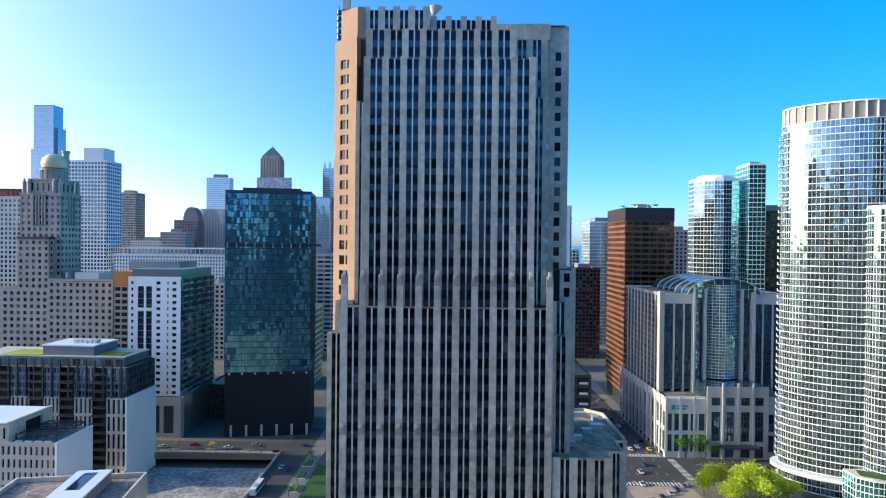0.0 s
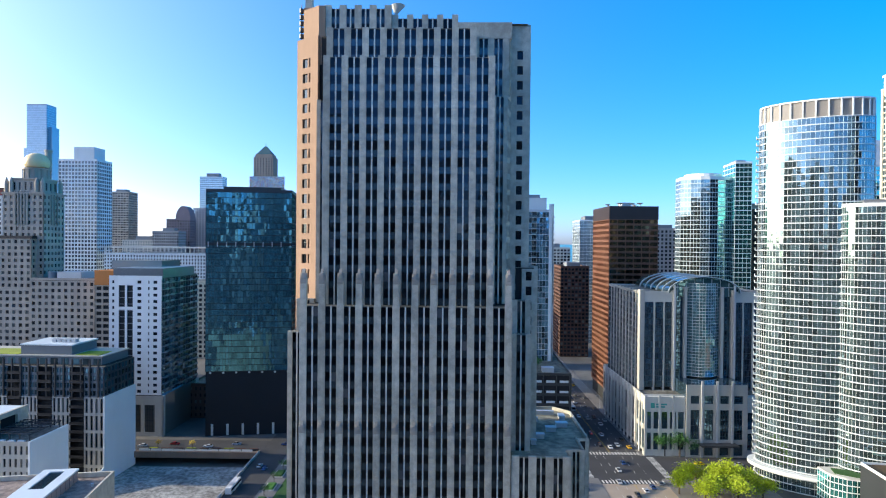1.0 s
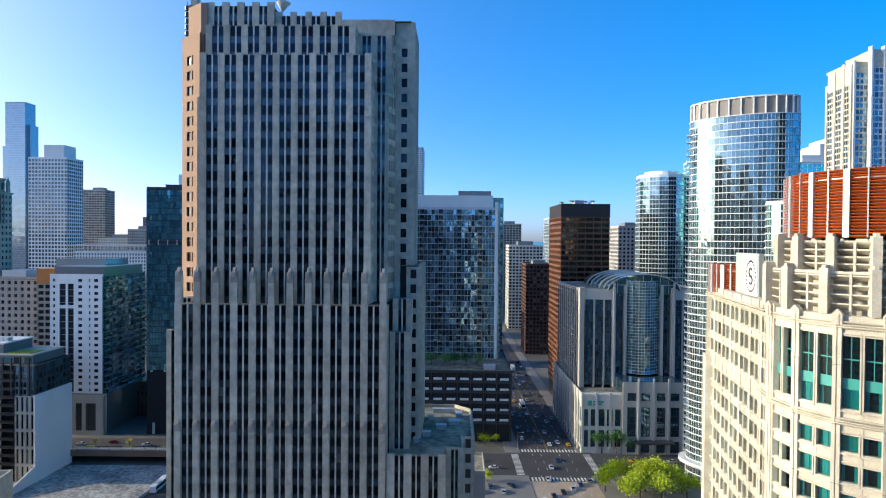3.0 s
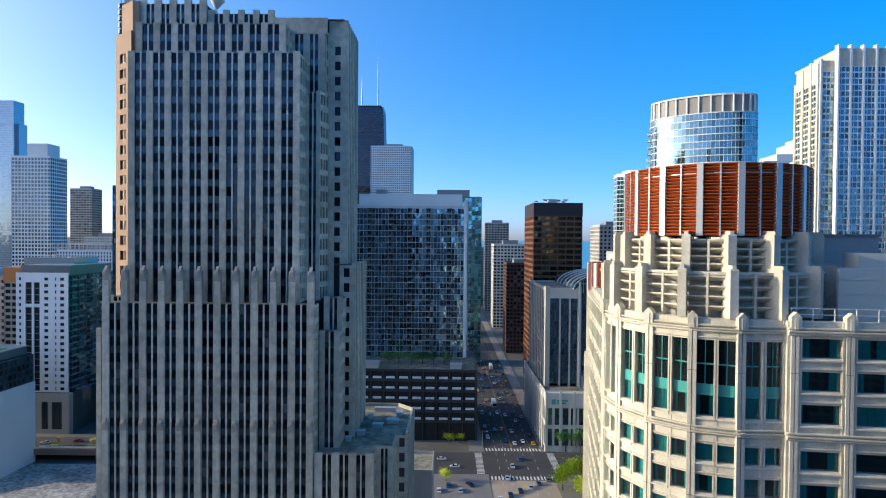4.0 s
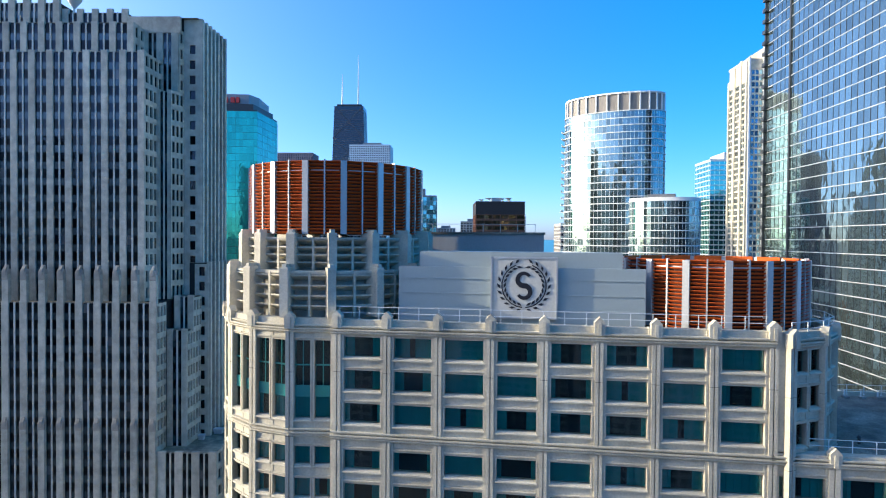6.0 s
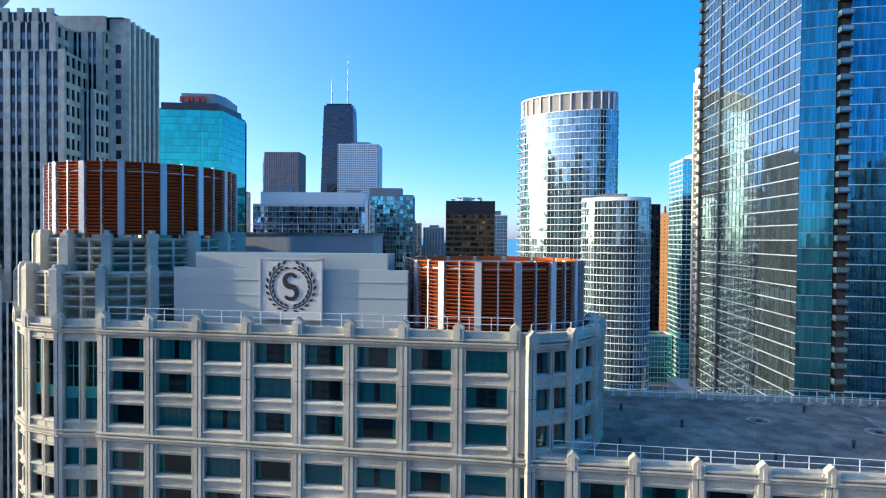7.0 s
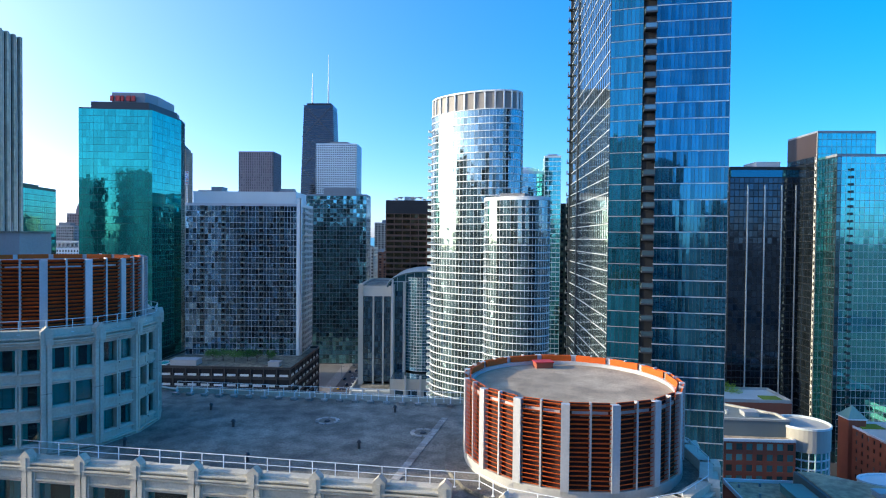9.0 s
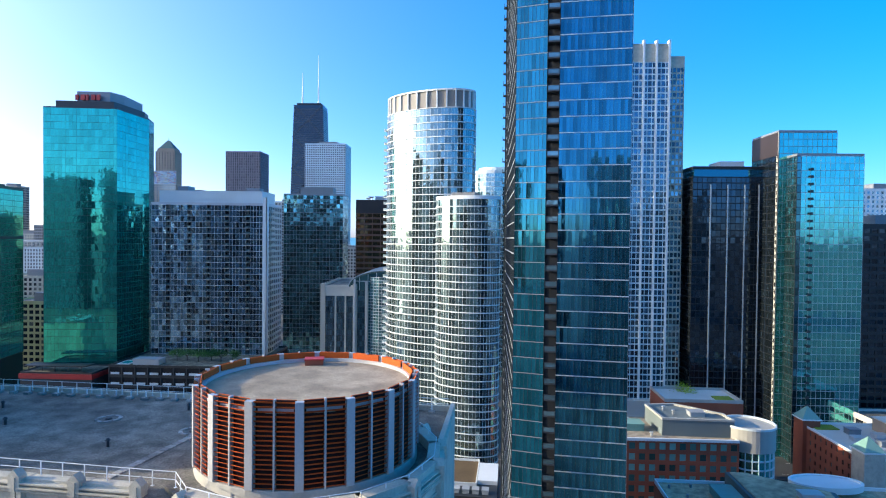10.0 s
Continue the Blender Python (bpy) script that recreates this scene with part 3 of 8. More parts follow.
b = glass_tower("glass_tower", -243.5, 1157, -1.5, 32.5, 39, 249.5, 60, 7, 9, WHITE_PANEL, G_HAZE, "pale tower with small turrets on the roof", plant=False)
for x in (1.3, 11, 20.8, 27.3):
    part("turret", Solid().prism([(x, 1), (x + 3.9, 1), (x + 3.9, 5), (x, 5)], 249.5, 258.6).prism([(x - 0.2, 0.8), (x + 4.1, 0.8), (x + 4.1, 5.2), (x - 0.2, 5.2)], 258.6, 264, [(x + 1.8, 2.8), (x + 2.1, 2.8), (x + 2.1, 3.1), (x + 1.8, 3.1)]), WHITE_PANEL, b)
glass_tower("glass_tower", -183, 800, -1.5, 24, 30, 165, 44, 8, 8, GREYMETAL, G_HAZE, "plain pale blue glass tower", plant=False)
masonry_tower("parking_garage", -175, 560, -1.5, 80, 40, 92, 22, 12, 8, CONC, G_DARK, "grey concrete block with ribbon openings", wf=0.85, hf=0.5)
masonry_tower("office_building", -140, 420, -1.5, 44, 40, 55, 13, 10, 8, stone("pale_yellow_render", (0.6, 0.55, 0.3)), G_DARK, "pale yellow block behind the dark glass tower", wf=0.7)
masonry_tower("office_building", -225, 520, -1.5, 70, 40, 66, 16, 16, 8, PRECAST, G_DARK, "pale low office block in a side street", wf=0.6)
masonry_tower("office_building", -90, 560, -1.5, 60, 40, 48, 12, 14, 8, BRICK, G_DARK, "red brick low block in a side street", wf=0.5)

# the tapering black tower and its neighbours
b = thing("skyscraper", -104, 1060, -1.5, "tapering black steel skyscraper with two tall aerials", "skyscraper")
bot, topp = [(-10, -6), (62, -6), (62, 44), (-10, 44)], [(0, 0), (52, 0), (52, 34), (0, 34)]
part("shaft", Solid().prism(bot, 0, 339, topp), G_HAZEBLACK, b)
s = Solid()
for i in range(98):
    z = 3.37 * i + 4
    k = z / 339
    s.prism([(p[0] * (1 - k) + q[0] * k + dx, p[1] * (1 - k) + q[1] * k + dy) for p, q, dx, dy in zip(bot, topp, (-0.3, 0.3, 0.3, -0.3), (-0.3, -0.3, 0.3, 0.3))], z, z + 1.3)
for j in range(6):
    for side in (0, 1):
        z0, z1 = 339 * j / 6, 339 * (j + 1) / 6
        k0, k1 = j / 6, (j + 1) / 6
        xa, xb = (-10 + 10 * k0, 62 - 10 * k1) if side == 0 else (62 - 10 * k0, -10 + 10 * k1)
        y0, y1 = -6.6 + 6 * k0, -6.6 + 6 * k1
        s.prism([(xa - 1.2, y0), (xa + 1.2, y0), (xa + 1.2, y0 + 1), (xa - 1.2, y0 + 1)], z0, z1, [(xb - 1.2, y1), (xb + 1.2, y1), (xb + 1.2, y1 + 1), (xb - 1.2, y1 + 1)])
# steel colour lifted towards grey-blue to imitate haze
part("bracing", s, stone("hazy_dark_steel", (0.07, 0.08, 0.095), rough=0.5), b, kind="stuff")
part("crown", Solid().block(4, 48, 3, 31, 339, 343), BLACKMETAL, b)
for x, h in ((11, 400), (40, 434)):
    part("aerial", Solid().prism(ngon(x, 16, 1.5, 8), 343, 343 + 34, ngon(x, 16, 1.1, 8)).prism(ngon(x, 16, 0.9, 8), 377, h, ngon(x, 16, 0.35, 8)), WHITE, b, "white tubular aerial mast")
masonry_tower("tower", -64, 978, -1.5, 68, 45, 256.5, 70, 22, 14, WHITE_PANEL, G_HAZEDARK, "pale slab tower with a fine square window grid", wf=0.6, hf=0.6, plant=True)
b = masonry_tower("tower", -143, 842, -1.5, 50, 36, 223, 60, 16, 12, MAROON, G_DARK, "plain brown granite tower with thin windows", wf=0.4, hf=0.75, plant=False)
masonry_tower("apartment_building", -60, 800, -1.5, 26, 20, 150, 40, 6, 5, CONC_LT, G_DARK, "narrow pale concrete apartment building")
masonry_tower("apartment_building", 60, 640, -1.5, 16, 30, 92, 26, 5, 8, PRECAST_G, G_DARK, "slim grey apartment building beside the avenue")
masonry_tower("apartment_building", 48, 760, -1.5, 30, 30, 84, 26, 5, 8, BRICK_DK, G_DARK, "dark brick apartment building beside the avenue")
masonry_tower("apartment_building", 116, 545, -1.5, 26, 40, 82, 24, 8, 12, BRICK_DK, G_DARK, "dark brown apartment slab beside the avenue", wf=0.7)
masonry_tower("apartment_building", 117, 700, -1.5, 40, 50, 98, 26, 10, 12, CONC_LT, G_DARK, "pale apartment block beside the avenue", wf=0.7)
masonry_tower("apartment_building", 118, 860, -1.5, 34, 40, 128, 36, 8, 10, GREYSTONE, G_DARK, "far brown apartment tower beside the avenue", wf=0.7)
glass_tower("glass_tower", 150, 620, -1.5, 30, 40, 128, 36, 8, 10, WHITE_PANEL, G_HAZE, "pale glass tower behind the brown office tower")
masonry_tower("apartment_building", 205, 560, -1.5, 30, 40, 118, 32, 8, 10, CONC, G_DARK, "grey apartment block behind the glass hotel")
masonry_tower("apartment_building", 40, 930, -1.5, 36, 24, 126, 36, 7, 5, GREYSTONE, G_DARK, "far brown stone apartment building near the lake", wf=0.6)
masonry_tower("apartment_building", 79, 960, -1.5, 33, 24, 120, 34, 7, 5, CONC, G_DARK, "far grey apartment building near the lake", wf=0.6)
masonry_tower("apartment_tower", 236, 470, -1.5, 49, 12, 131, 36, 12, 3, BROWN_DK, G_DARK, "dark apartment tower behind the round tower")
b = masonry_tower("apartment_tower", 302, 520, -38, 13, 13, 126, 36, 4, 4, stone("orange_brick", (0.42, 0.22, 0.09)), G_DARK, "sunlit orange brick tower with a chimney", wf=0.3, hf=0.3, plant=False)
part("chimney", Solid().prism(ngon(4, 4, 1.6, 10), 126, 134, ngon(4, 4, 1.0, 10)), BRICK, b)
b = glass_tower("glass_building", 258.8, 431.6, -1.5, 22, 17, 34.5, 9, 9, 7, WHITE_PANEL, G_AQUA, "low pale glass building with a planted roof", band=0.4, plant=False, level=30)
part("roof_garden", Solid().block(3, 14, 6, 15, 34.6, 35.1), GRASS, b, "dark green roof planting")
b = thing("low_building", -45, 306, -1.5, "low dark building with a red fascia band", "building")
part("wall", Solid().block(0, 38, 0, 20, -0.2, 29.5), DARKMETAL, b)
part("fascia", Solid().block(-0.4, 38.4, -0.5, 20.2, 29.5, 32), stone("red_fascia", (0.45, 0.03, 0.03), rough=0.5), b, "red fascia band")
roof(b, 0, 38, 0, 20, 32.4, DARKMETAL, rim=0.6)
for i in range(5):
    part("rooftop_post", Solid().block(3 + i * 7, 3.3 + i * 7, 2, 2.3, 32.4, 35.6), DARKMETAL, b)
part("rooftop_canopy", Solid().block(1, 34, 1, 9, 35.6, 36.0), BLACKMETAL, b, "black rooftop canopy")
masonry_tower("office_building", 70, 1000, -1.5, 70, 50, 90, 22, 14, 10, PRECAST, G_HAZE, "low pale block near the lake shore")

# glass block on a podium, with a taller slim neighbour
b = thing("apartment_block", 5.5, 341, 0, "blue-grey glass apartment block with recessed balconies and a white roof screen", "apartment building")
core(b, 0, 66.5, 0, 30, 35.6, 122.5, inset=1.6)
BH, BR = 86.0, 26
FLOOR = BH / BR
bays = ((0, 8.6, 4), (11.2, 9.6, 5), (23.4, 8.4, 4), (34.4, 8.0, 4), (45.0, 9.4, 5), (57.0, 7.2, 4))
curtain(b, [(u, 0, 0, w_, n_) for u, w_, n_ in bays] + [(0, 30, -90, 30, 14)], 36, 122, BR, ALU, G_BLOCK, band=0.24, mull=0.11, proud=0.1, cap=160)
gaps = [(u + w_, v) for (u, w_, n_), (v, _, _) in zip(bays, bays[1:])]
curtain(b, [(p_, 1.5, 0, q_ - p_, 2) for p_, q_ in gaps], 36, 122, BR, GREYMETAL, G_DARK, band=0.2, mull=0.1, proud=0.05)
for p_, q_ in gaps:
    slab_ = Solid().block(p_ + 0.03, q_ - 0.03, -0.5, 1.5, 0, 0.26).mesh("balcony")
    rails = Solid()
    for j in range(BR):
        link("balcony", slab_, CONC_LT, b, "", pose(0, 0, 36 + j * FLOOR))
        rails.block(p_ + 0.05, q_ - 0.05, -0.5, -0.44, 36.26 + j * FLOOR, 37.25 + j * FLOOR)
    part("balustrade", rails, G_BALUST, b, "grey-blue glass balustrades", "stuff")
part("corner_strip", Solid().block(64.2, 66.6, -0.25, 0.4, 36, 126.5).block(66.1, 66.75, -0.25, 3.0, 36, 126.5), WHITE_PANEL, b, "white metal corner strip")
lattice(b, [(66.5, 3, 90, 27, 7)], 36, 122, BR, CONC_LT, G_DARK, wf=0.72, hf=0.66, recess=0.5, cap=60)
fl_slab = Solid().block(66.4, 68.0, 4, 11, 0, 0.25).block(67.9, 68.0, 4, 11, 0.25, 1.2).mesh("balcony")
for j in range(1, BR):
    link("balcony", fl_slab, CONC_LT, b, "", pose(0, 0, 36 + j * FLOOR))
roof(b, 0, 66.5, 0, 30, 122.3, ALU)
plant_box(b, 3.5, 63, 2.5, 27, 122.5, 130.2, WHITE_PANEL, "roof_screen")
plant_box(b, 13, 19, 5, 14, 130.2, 133, GREYMETAL, "plant_room")
plant_box(b, 52, 60, 8, 14, 130.2, 132.4, GREYMETAL, "plant_room")
b = thing("parking_podium", 0, 308, -1.5, "dark parking podium with white louvres and a planted roof", "parking garage")
core(b, 0, 76, 0, 60, -0.2, 35.6, inset=0.4)
sp = []
lou = []
for j in range(5):
    z = 9 + j * 5.3
    sp += [(0, 0, 0, 0, 76, -0.3, 0.1, z, z + 1.5), (76, 0, 90, 0, 60, -0.3, 0.1, z, z + 1.5)]
    for i in range(11):
        lou.append((0, 0, 0, i * 6.9 + 1.1, i * 6.9 + 5.6, -0.35, 0.02, z + 1.6, z + 2.7))
    for i in range(8):
        lou.append((76, 0, 90, i * 7.3 + 1.1, i * 7.3 + 5.6, -0.35, 0.02, z + 1.6, z + 2.7))
pieces(b, "floor_band", sp, DARKMETAL, len(sp))
pieces(b, "louvre_panel", lou, WHITE_PANEL, len(lou), 20, "white louvre panel")
for i in range(12):
    part("column", Solid().block(i * 6.83, i * 6.83 + 0.5, -0.15, 0.6, 0, 35.8), DARKMETAL, b)
for i in range(9):
    part("column", Solid().block(75.4, 76.15, i * 7.4, i * 7.4 + 0.5, 0, 35.8), DARKMETAL, b)
roof(b, 0, 76, 0, 60, 35.8, DARKMETAL, GRAVEL)
part("pool", Solid().block(2, 7, 6, 14, 35.8, 36.0), stone("pool_water", (0.05, 0.45, 0.42), rough=0.1, streak=0.05), b, "turquoise rooftop pool")
part("pool_edge", Solid().ring([(2, 6), (7, 6), (7, 14), (2, 14)], [(1.2, 5.2), (7.8, 5.2), (7.8, 14.8), (1.2, 14.8)], 35.8, 36.15), WHITE, b)
plant_box(b, 10, 24, 5, 12, 35.8, 38.8, ALU, "roof_pavilion")
plant_box(b, 62, 68, 6, 11, 35.8, 38.2, ALU, "roof_pavilion")
glass_tower("glass_tower", 40, 488, 0, 49, 26, 138.5, 38, 18, 9, GREYMETAL, G_SLIM, "green-tinted glass tower with a flat crown", cap=80, band=0.3, plant=True)

b = thing("green_mirror_tower", -47.2, 327, 0, "green mirror-glass office tower with a stepped plant crown", "tower")
gp = [(0, 0), (39, 3.2), (41.2, 34), (38, 46), (0, 44)]
part("core", Solid().prism([(0.3, 0.3), (38.8, 3.5), (40.8, 34), (37.7, 45.6), (0.3, 43.6)], -0.2, 173), DARKROOM, b)
gfs = []
for (xa, ya), (xb, yb), n_ in zip(gp, gp[1:] + gp[:1], (20, 12, 14, 20, 24)):
    gfs.append((xa, ya, math.degrees(math.atan2(yb - ya, xb - xa)), math.hypot(xb - xa, yb - ya), n_))
curtain(b, gfs[:2], 0, 174, 44, DARKMETAL, G_GREEN, band=0.12, mull=0.06, proud=0.03, cap=200)
curtain(b, gfs[2:], 0, 174, 44, DARKMETAL, G_GREEN, band=0.14, mull=0.07, proud=0.03)
part("roof", Solid().prism(gp, 174, 174.6), DARKMETAL, b)
part("crown", Solid().prism([(5, 3), (36, 5.5), (39, 33), (36, 43), (5, 41)], 174.4, 178.4), DARKMETAL, b)
part("crown", Solid().prism([(15, 6), (33, 7.2), (36, 16), (35, 38), (15, 38)], 178.4, 184.2), GREYMETAL, b)
sg = Solid()
for i, wd in enumerate((0.8, 1.2, 0.7, 1.1, 0.9)):
    sg.block(14.5 + i * 3.0, 14.5 + i * 3.0 + wd * 2, 5.0, 5.8, 179.2, 182.2)
part("sign", sg, RED, b, "red sign of plain bars")

# brown steel office tower: lit flank, amber front
b = thing("office_tower", 116.3, 384.5, 0.0, "brown weathering-steel office tower with amber glass", "office tower")
core(b, 0, 31.4, 0, 42, -0.2, 120)
bands, mulls, cells = [], [], []
rows = 31
for j in range(rows + 1):
    z = 8 + j * 3.6
    bands += [(0, 0, 0, 0, 31.4, -0.3, 0.12, z, z + 1.3), (0, 42, -90, 0, 42, -0.3, 0.12, z, z + 1.5), (31.4, 0, 90, 0, 42, -0.3, 0.12, z, z + 1.3)]
    if j < rows:
        for i in range(12):
            cells.append((0, 0, 0, i * 2.617, i * 2.617 + 2.55, -0.4, -0.3, z + 1.3, z + 3.6))
        for i in range(16):
            cells.append((0, 42, -90, i * 2.625, i * 2.625 + 2.55, -0.4, -0.3, z + 1.5, z + 3.6))
for i in range(17):
    mulls.append((0, 42, -90, max(0, i * 2.625 - 0.35), min(42, i * 2.625 + 0.35), -0.3, 0.2, 8, 120))
for i in range(7):
    mulls.append((0, 0, 0, max(0, i * 5.233 - 0.2), min(31.4, i * 5.233 + 0.2), -0.3, 0.05, 8, 120))
pieces(b, "floor_band", bands, BROWN, 60)
pieces(b, "column", mulls, BROWN, len(mulls))
pieces(b, "window", cells, G_AMBER, 160)
part("crown", Solid().block(-0.2, 31.6, -0.2, 42.2, 120, 128.5), BROWN_DK, b, "dark louvred crown")
part("base", Solid().block(1, 30.4, 1, 41, -0.2, 8), BROWN_DK, b)
for i, (x, y, r) in enumerate(((5, 22, 2.0), (9, 8, 2.4), (22, 7, 2.4), (18, 10, 2.0), (24, 24, 1.8))):
    part("satellite_dish", Solid().prism(ngon(x, y, 0.3, 8), 128.5, 130.2).prism(ngon(x, y, 0.4, 14), 130.0, 131.0, ngon(x - 0.6, y - 0.3, r, 14)), WHITE, b, "white dish aerial")
plant_box(b, 11, 17, 10, 20, 128.5, 131.5, ALU)

# curved-front glass hotel behind
b = thing("glass_tower", 191, 452, -6, "blue-green glass tower with white floor bands", "tower")
pl = [(x, 8 - 8 * math.sin(math.pi * x / 38)) for x in (0, 6.3, 12.7, 19, 25.3, 31.7, 38)]
fcs = []
for (xa, ya), (xb, yb) in zip(pl[:-1], pl[1:]):
    fcs.append((xa, ya, math.degrees(math.atan2(yb - ya, xb - xa)), math.hypot(xb - xa, yb - ya), 3))
fcs += [(38, 8, 90, 30, 10), (0, 22, -90, 14, 5)]
part("core", Solid().prism([(x, y + 0.2) for x, y in pl] + [(37.8, 38), (0.2, 22)], -0.2, 154), DARKROOM, b)
curtain(b, fcs, 0, 154, 44, WHITE_PANEL, G_WEST, band=0.45, mull=0.12, cap=120)
part("roof", Solid().prism([(x, y) for x, y in pl] + [(38, 38), (0, 22)], 154, 156).prism(ngon(20, 20, 14, 24), 156, 159), WHITE_PANEL, b, "white flat disc roof")
glass_tower("glass_tower", 228.5, 449, -6, 12, 26, 166, 46, 4, 8, WHITE_PANEL, G_AQUA, "slim glass tower with a white gridded top", band=0.5)

# stone hotel with an arched glass roof
b = thing("stone_hotel", 110.8, 306, 0.0, "grey stone hotel with gridded window bays and an arched roof", "hotel")
SW, SC = 66.0, 33.0
core(b, 0, SW, 3.0, 58, -0.2, 77.5)
strips, solid_u = [], []
for u0, u1 in ((2.4, 7.2), (8.1, 12.3), (13.1, 16.7)):
    strips += [(u0, u1), (SW - u1, SW - u0)]
for u0, u1 in ((0, 2.4), (7.2, 8.1), (12.3, 13.1), (16.7, 18.6)):
    solid_u += [(u0, u1), (SW - u1, SW - u0)]
for u0, u1 in strips:
    curtain(b, [(u0, 0.6, 0, u1 - u0, 4)], 30, 74.2, 15, DARKMETAL, G_HOTEL2, band=0.28, mull=0.16, proud=0.08, cap=14, level=70)
for u0, u1 in solid_u:
    part("pier", Solid().block(u0, u1, 0.1 if u1 - u0 < 1.5 else -0.5, 3.2, 28, 74.2 if u1 - u0 < 1.5 else 80.4), PRECAST_G, b)
for u0 in (2.4, SW - 16.7):
    part("top_band", Solid().block(u0 + 0.01, u0 + 14.28, 0.1, 3.2, 74.2, 79.6).block(u0 + 0.01, u0 + 14.28, -0.25, 3.2, 78.6, 79.6), CONC_LT, b, "blank pale stone top band")
# pale fins added to imitate the glint along the bay's glass edges
for u in (17.6, SW - 17.6):
    part("corner_fin", Solid().block(u - 0.45, u + 0.45, -1.3, -0.6, 2, 83), ALU, b, "bright fin shaped as the glint on the glass edge")
for u0 in (18.6, SW - 23.6):
    curtain(b, [(u0, 2.4, 0, 5.0, 4)], 30, 77, 16, DARKMETAL, G_HOTEL2, band=0.24, mull=0.14, proud=0.06, cap=14, level=70)
for u in (23.6, SW - 23.6):
    part("bay_pier", Solid().block(u - 0.7, u + 0.7, -0.4, 3.2, 30, 82), PRECAST_G, b)
bay = []
for k in range(6):
    xa, xb = 24.3 + k * 2.9, 24.3 + (k + 1) * 2.9
    ya, yb = 2.0 - 4.2 * math.sin(math.pi * k / 6), 2.0 - 4.2 * math.sin(math.pi * (k + 1) / 6)
    bay.append((xa, ya, math.degrees(math.atan2(yb - ya, xb - xa)), math.hypot(xb - xa, yb - ya), 2))
curtain(b, bay, 36, 84, 30, ALU, G_BAY, band=0.2, mull=0.08, proud=0.1, cap=120, level=80)
for k in range(1, 10):
    part("flank_pier", Solid().block(-0.3, 0.4, k * 5.8 - 0.35, k * 5.8 + 0.35, 28.4, 80.2), PRECAST_G, b)
for f_ in ((SW, 3.2, 90, 54.8, 12), (0, 58, -90, 54.8, 24)):
    lattice(b, [f_], 28, 79, 16, DKSTONE, G_HOTEL2, wf=0.86, hf=0.84, cap=25, recess=0.12)
arch_f, arch_r = Solid(), Solid()
N = 24
for i in range(N + 1):
    a_ = math.pi * i / N
    for r_, h_, yy in ((18.4, 8.2, -0.6), (18.4, 8.2, 54), (17.6, 7.5, 54), (17.6, 7.5, -0.6)):
        arch_r.v.append((SC - r_ * math.cos(a_), yy, 79 + h_ * math.sin(a_)))
    for zz in (79 + 7.5 * math.sin(a_), 77):
        arch_f.v.append((SC - 17.6 * math.cos(a_), 1.2, zz))
    if i < N:
        n = 4 * i
        for k in range(4):
            m_ = (k + 1) % 4
            arch_r.f.append((n + k, n + m_, n + 4 + m_, n + 4 + k))
        arch_f.f.append((2 * i, 2 * i + 1, 2 * i + 3, 2 * i + 2))
part("arched_roof", arch_r, G_WEST, b, "barrel-vaulted glass roof")
part("arch_window", arch_f, G_BAY, b, "arched green glass gable")
for yy in (-0.75, 8, 17, 26, 35, 44):
    rib = Solid()
    for i in range(N + 1):
        a_ = math.pi * i / N
        for r_, h_, y2 in ((18.4, 8.2, yy), (18.4, 8.2, yy + 0.5), (18.8, 8.6, yy + 0.5), (18.8, 8.6, yy)):
            rib.v.append((SC - r_ * math.cos(a_), y2, 79 + h_ * math.sin(a_)))
        if i < N:
            for k in range(4):
                m_ = (k + 1) % 4
                rib.f.append((4 * i + k, 4 * i + m_, 4 * i + 4 + m_, 4 * i + 4 + k))
    part("roof_rib", rib, ALU, b, "pale steel roof rib")
for k in range(1, 8):
    u = SC - 17.6 + k * 4.4
    hz = 7.5 * math.sqrt(max(0.0, 1 - ((u - SC) / 17.6) ** 2))
    part("gable_glazing_bar", Solid().block(u - 0.12, u + 0.12, 0.95, 1.18, 77, 79 + hz), ALU, b)
part("gable_glazing_bar", Solid().block(SC - 16.5, SC + 16.5, 0.9, 1.14, 81.6, 81.9), ALU, b)
roof(b, 0, SW, 3.2, 58, 78.6, PRECAST_G)
# podium: big dark windows between stone piers, a taller middle
core(b, -2, SW + 2, -14.4, 61, -0.2, 27.5)
for f_ in ((-2, -15, 0, 20, 5), (SW - 18, -15, 0, 20, 5)):
    lattice(b, [f_], 2, 22.5, 2, CONC_LT, G_HOTEL2, wf=0.72, hf=0.82, recess=0.5, cap=20, level=10)
for f_ in ((SW + 2, -15, 90, 76, 19), (-2, 61, -90, 76, 19)):
    lattice(b, [f_], 2, 26, 2, PRECAST_G, G_HOTEL2, wf=0.66, hf=0.8, recess=0.5, cap=15)
part("plinth", Solid().block(-2.1, 18, -15.1, -13, 22.5, 29).block(SW - 18, SW + 2.1, -15.1, -13, 22.5, 29).block(-2.1, SW + 2.1, -13, 61, 26, 28.2).block(-2.1, 18, -15.1, -13, -0.2, 2).block(SW - 18, SW + 2.1, -15.1, -13, -0.2, 2), CONC_LT, b, "pale stone bands of the podium")
mid = Solid()
holed_wall(mid, 18, -16.2, 0, SW - 36, -0.2, 35.4, [(2.2, 6.6), (9.0, 13.4), (16.6, 21.0), (23.4, 27.8)], [(0.6, 6.2), (8.4, 23.0), (26, 30)], 0.7)
part("entrance_front", mid, PRECAST_G, b, "tall stone entrance front")
part("entrance_body", Solid().block(18.3, SW - 18.3, -15.4, 2.4, -0.2, 35.2), G_HOTEL2, b, "dark glass behind the entrance openings")
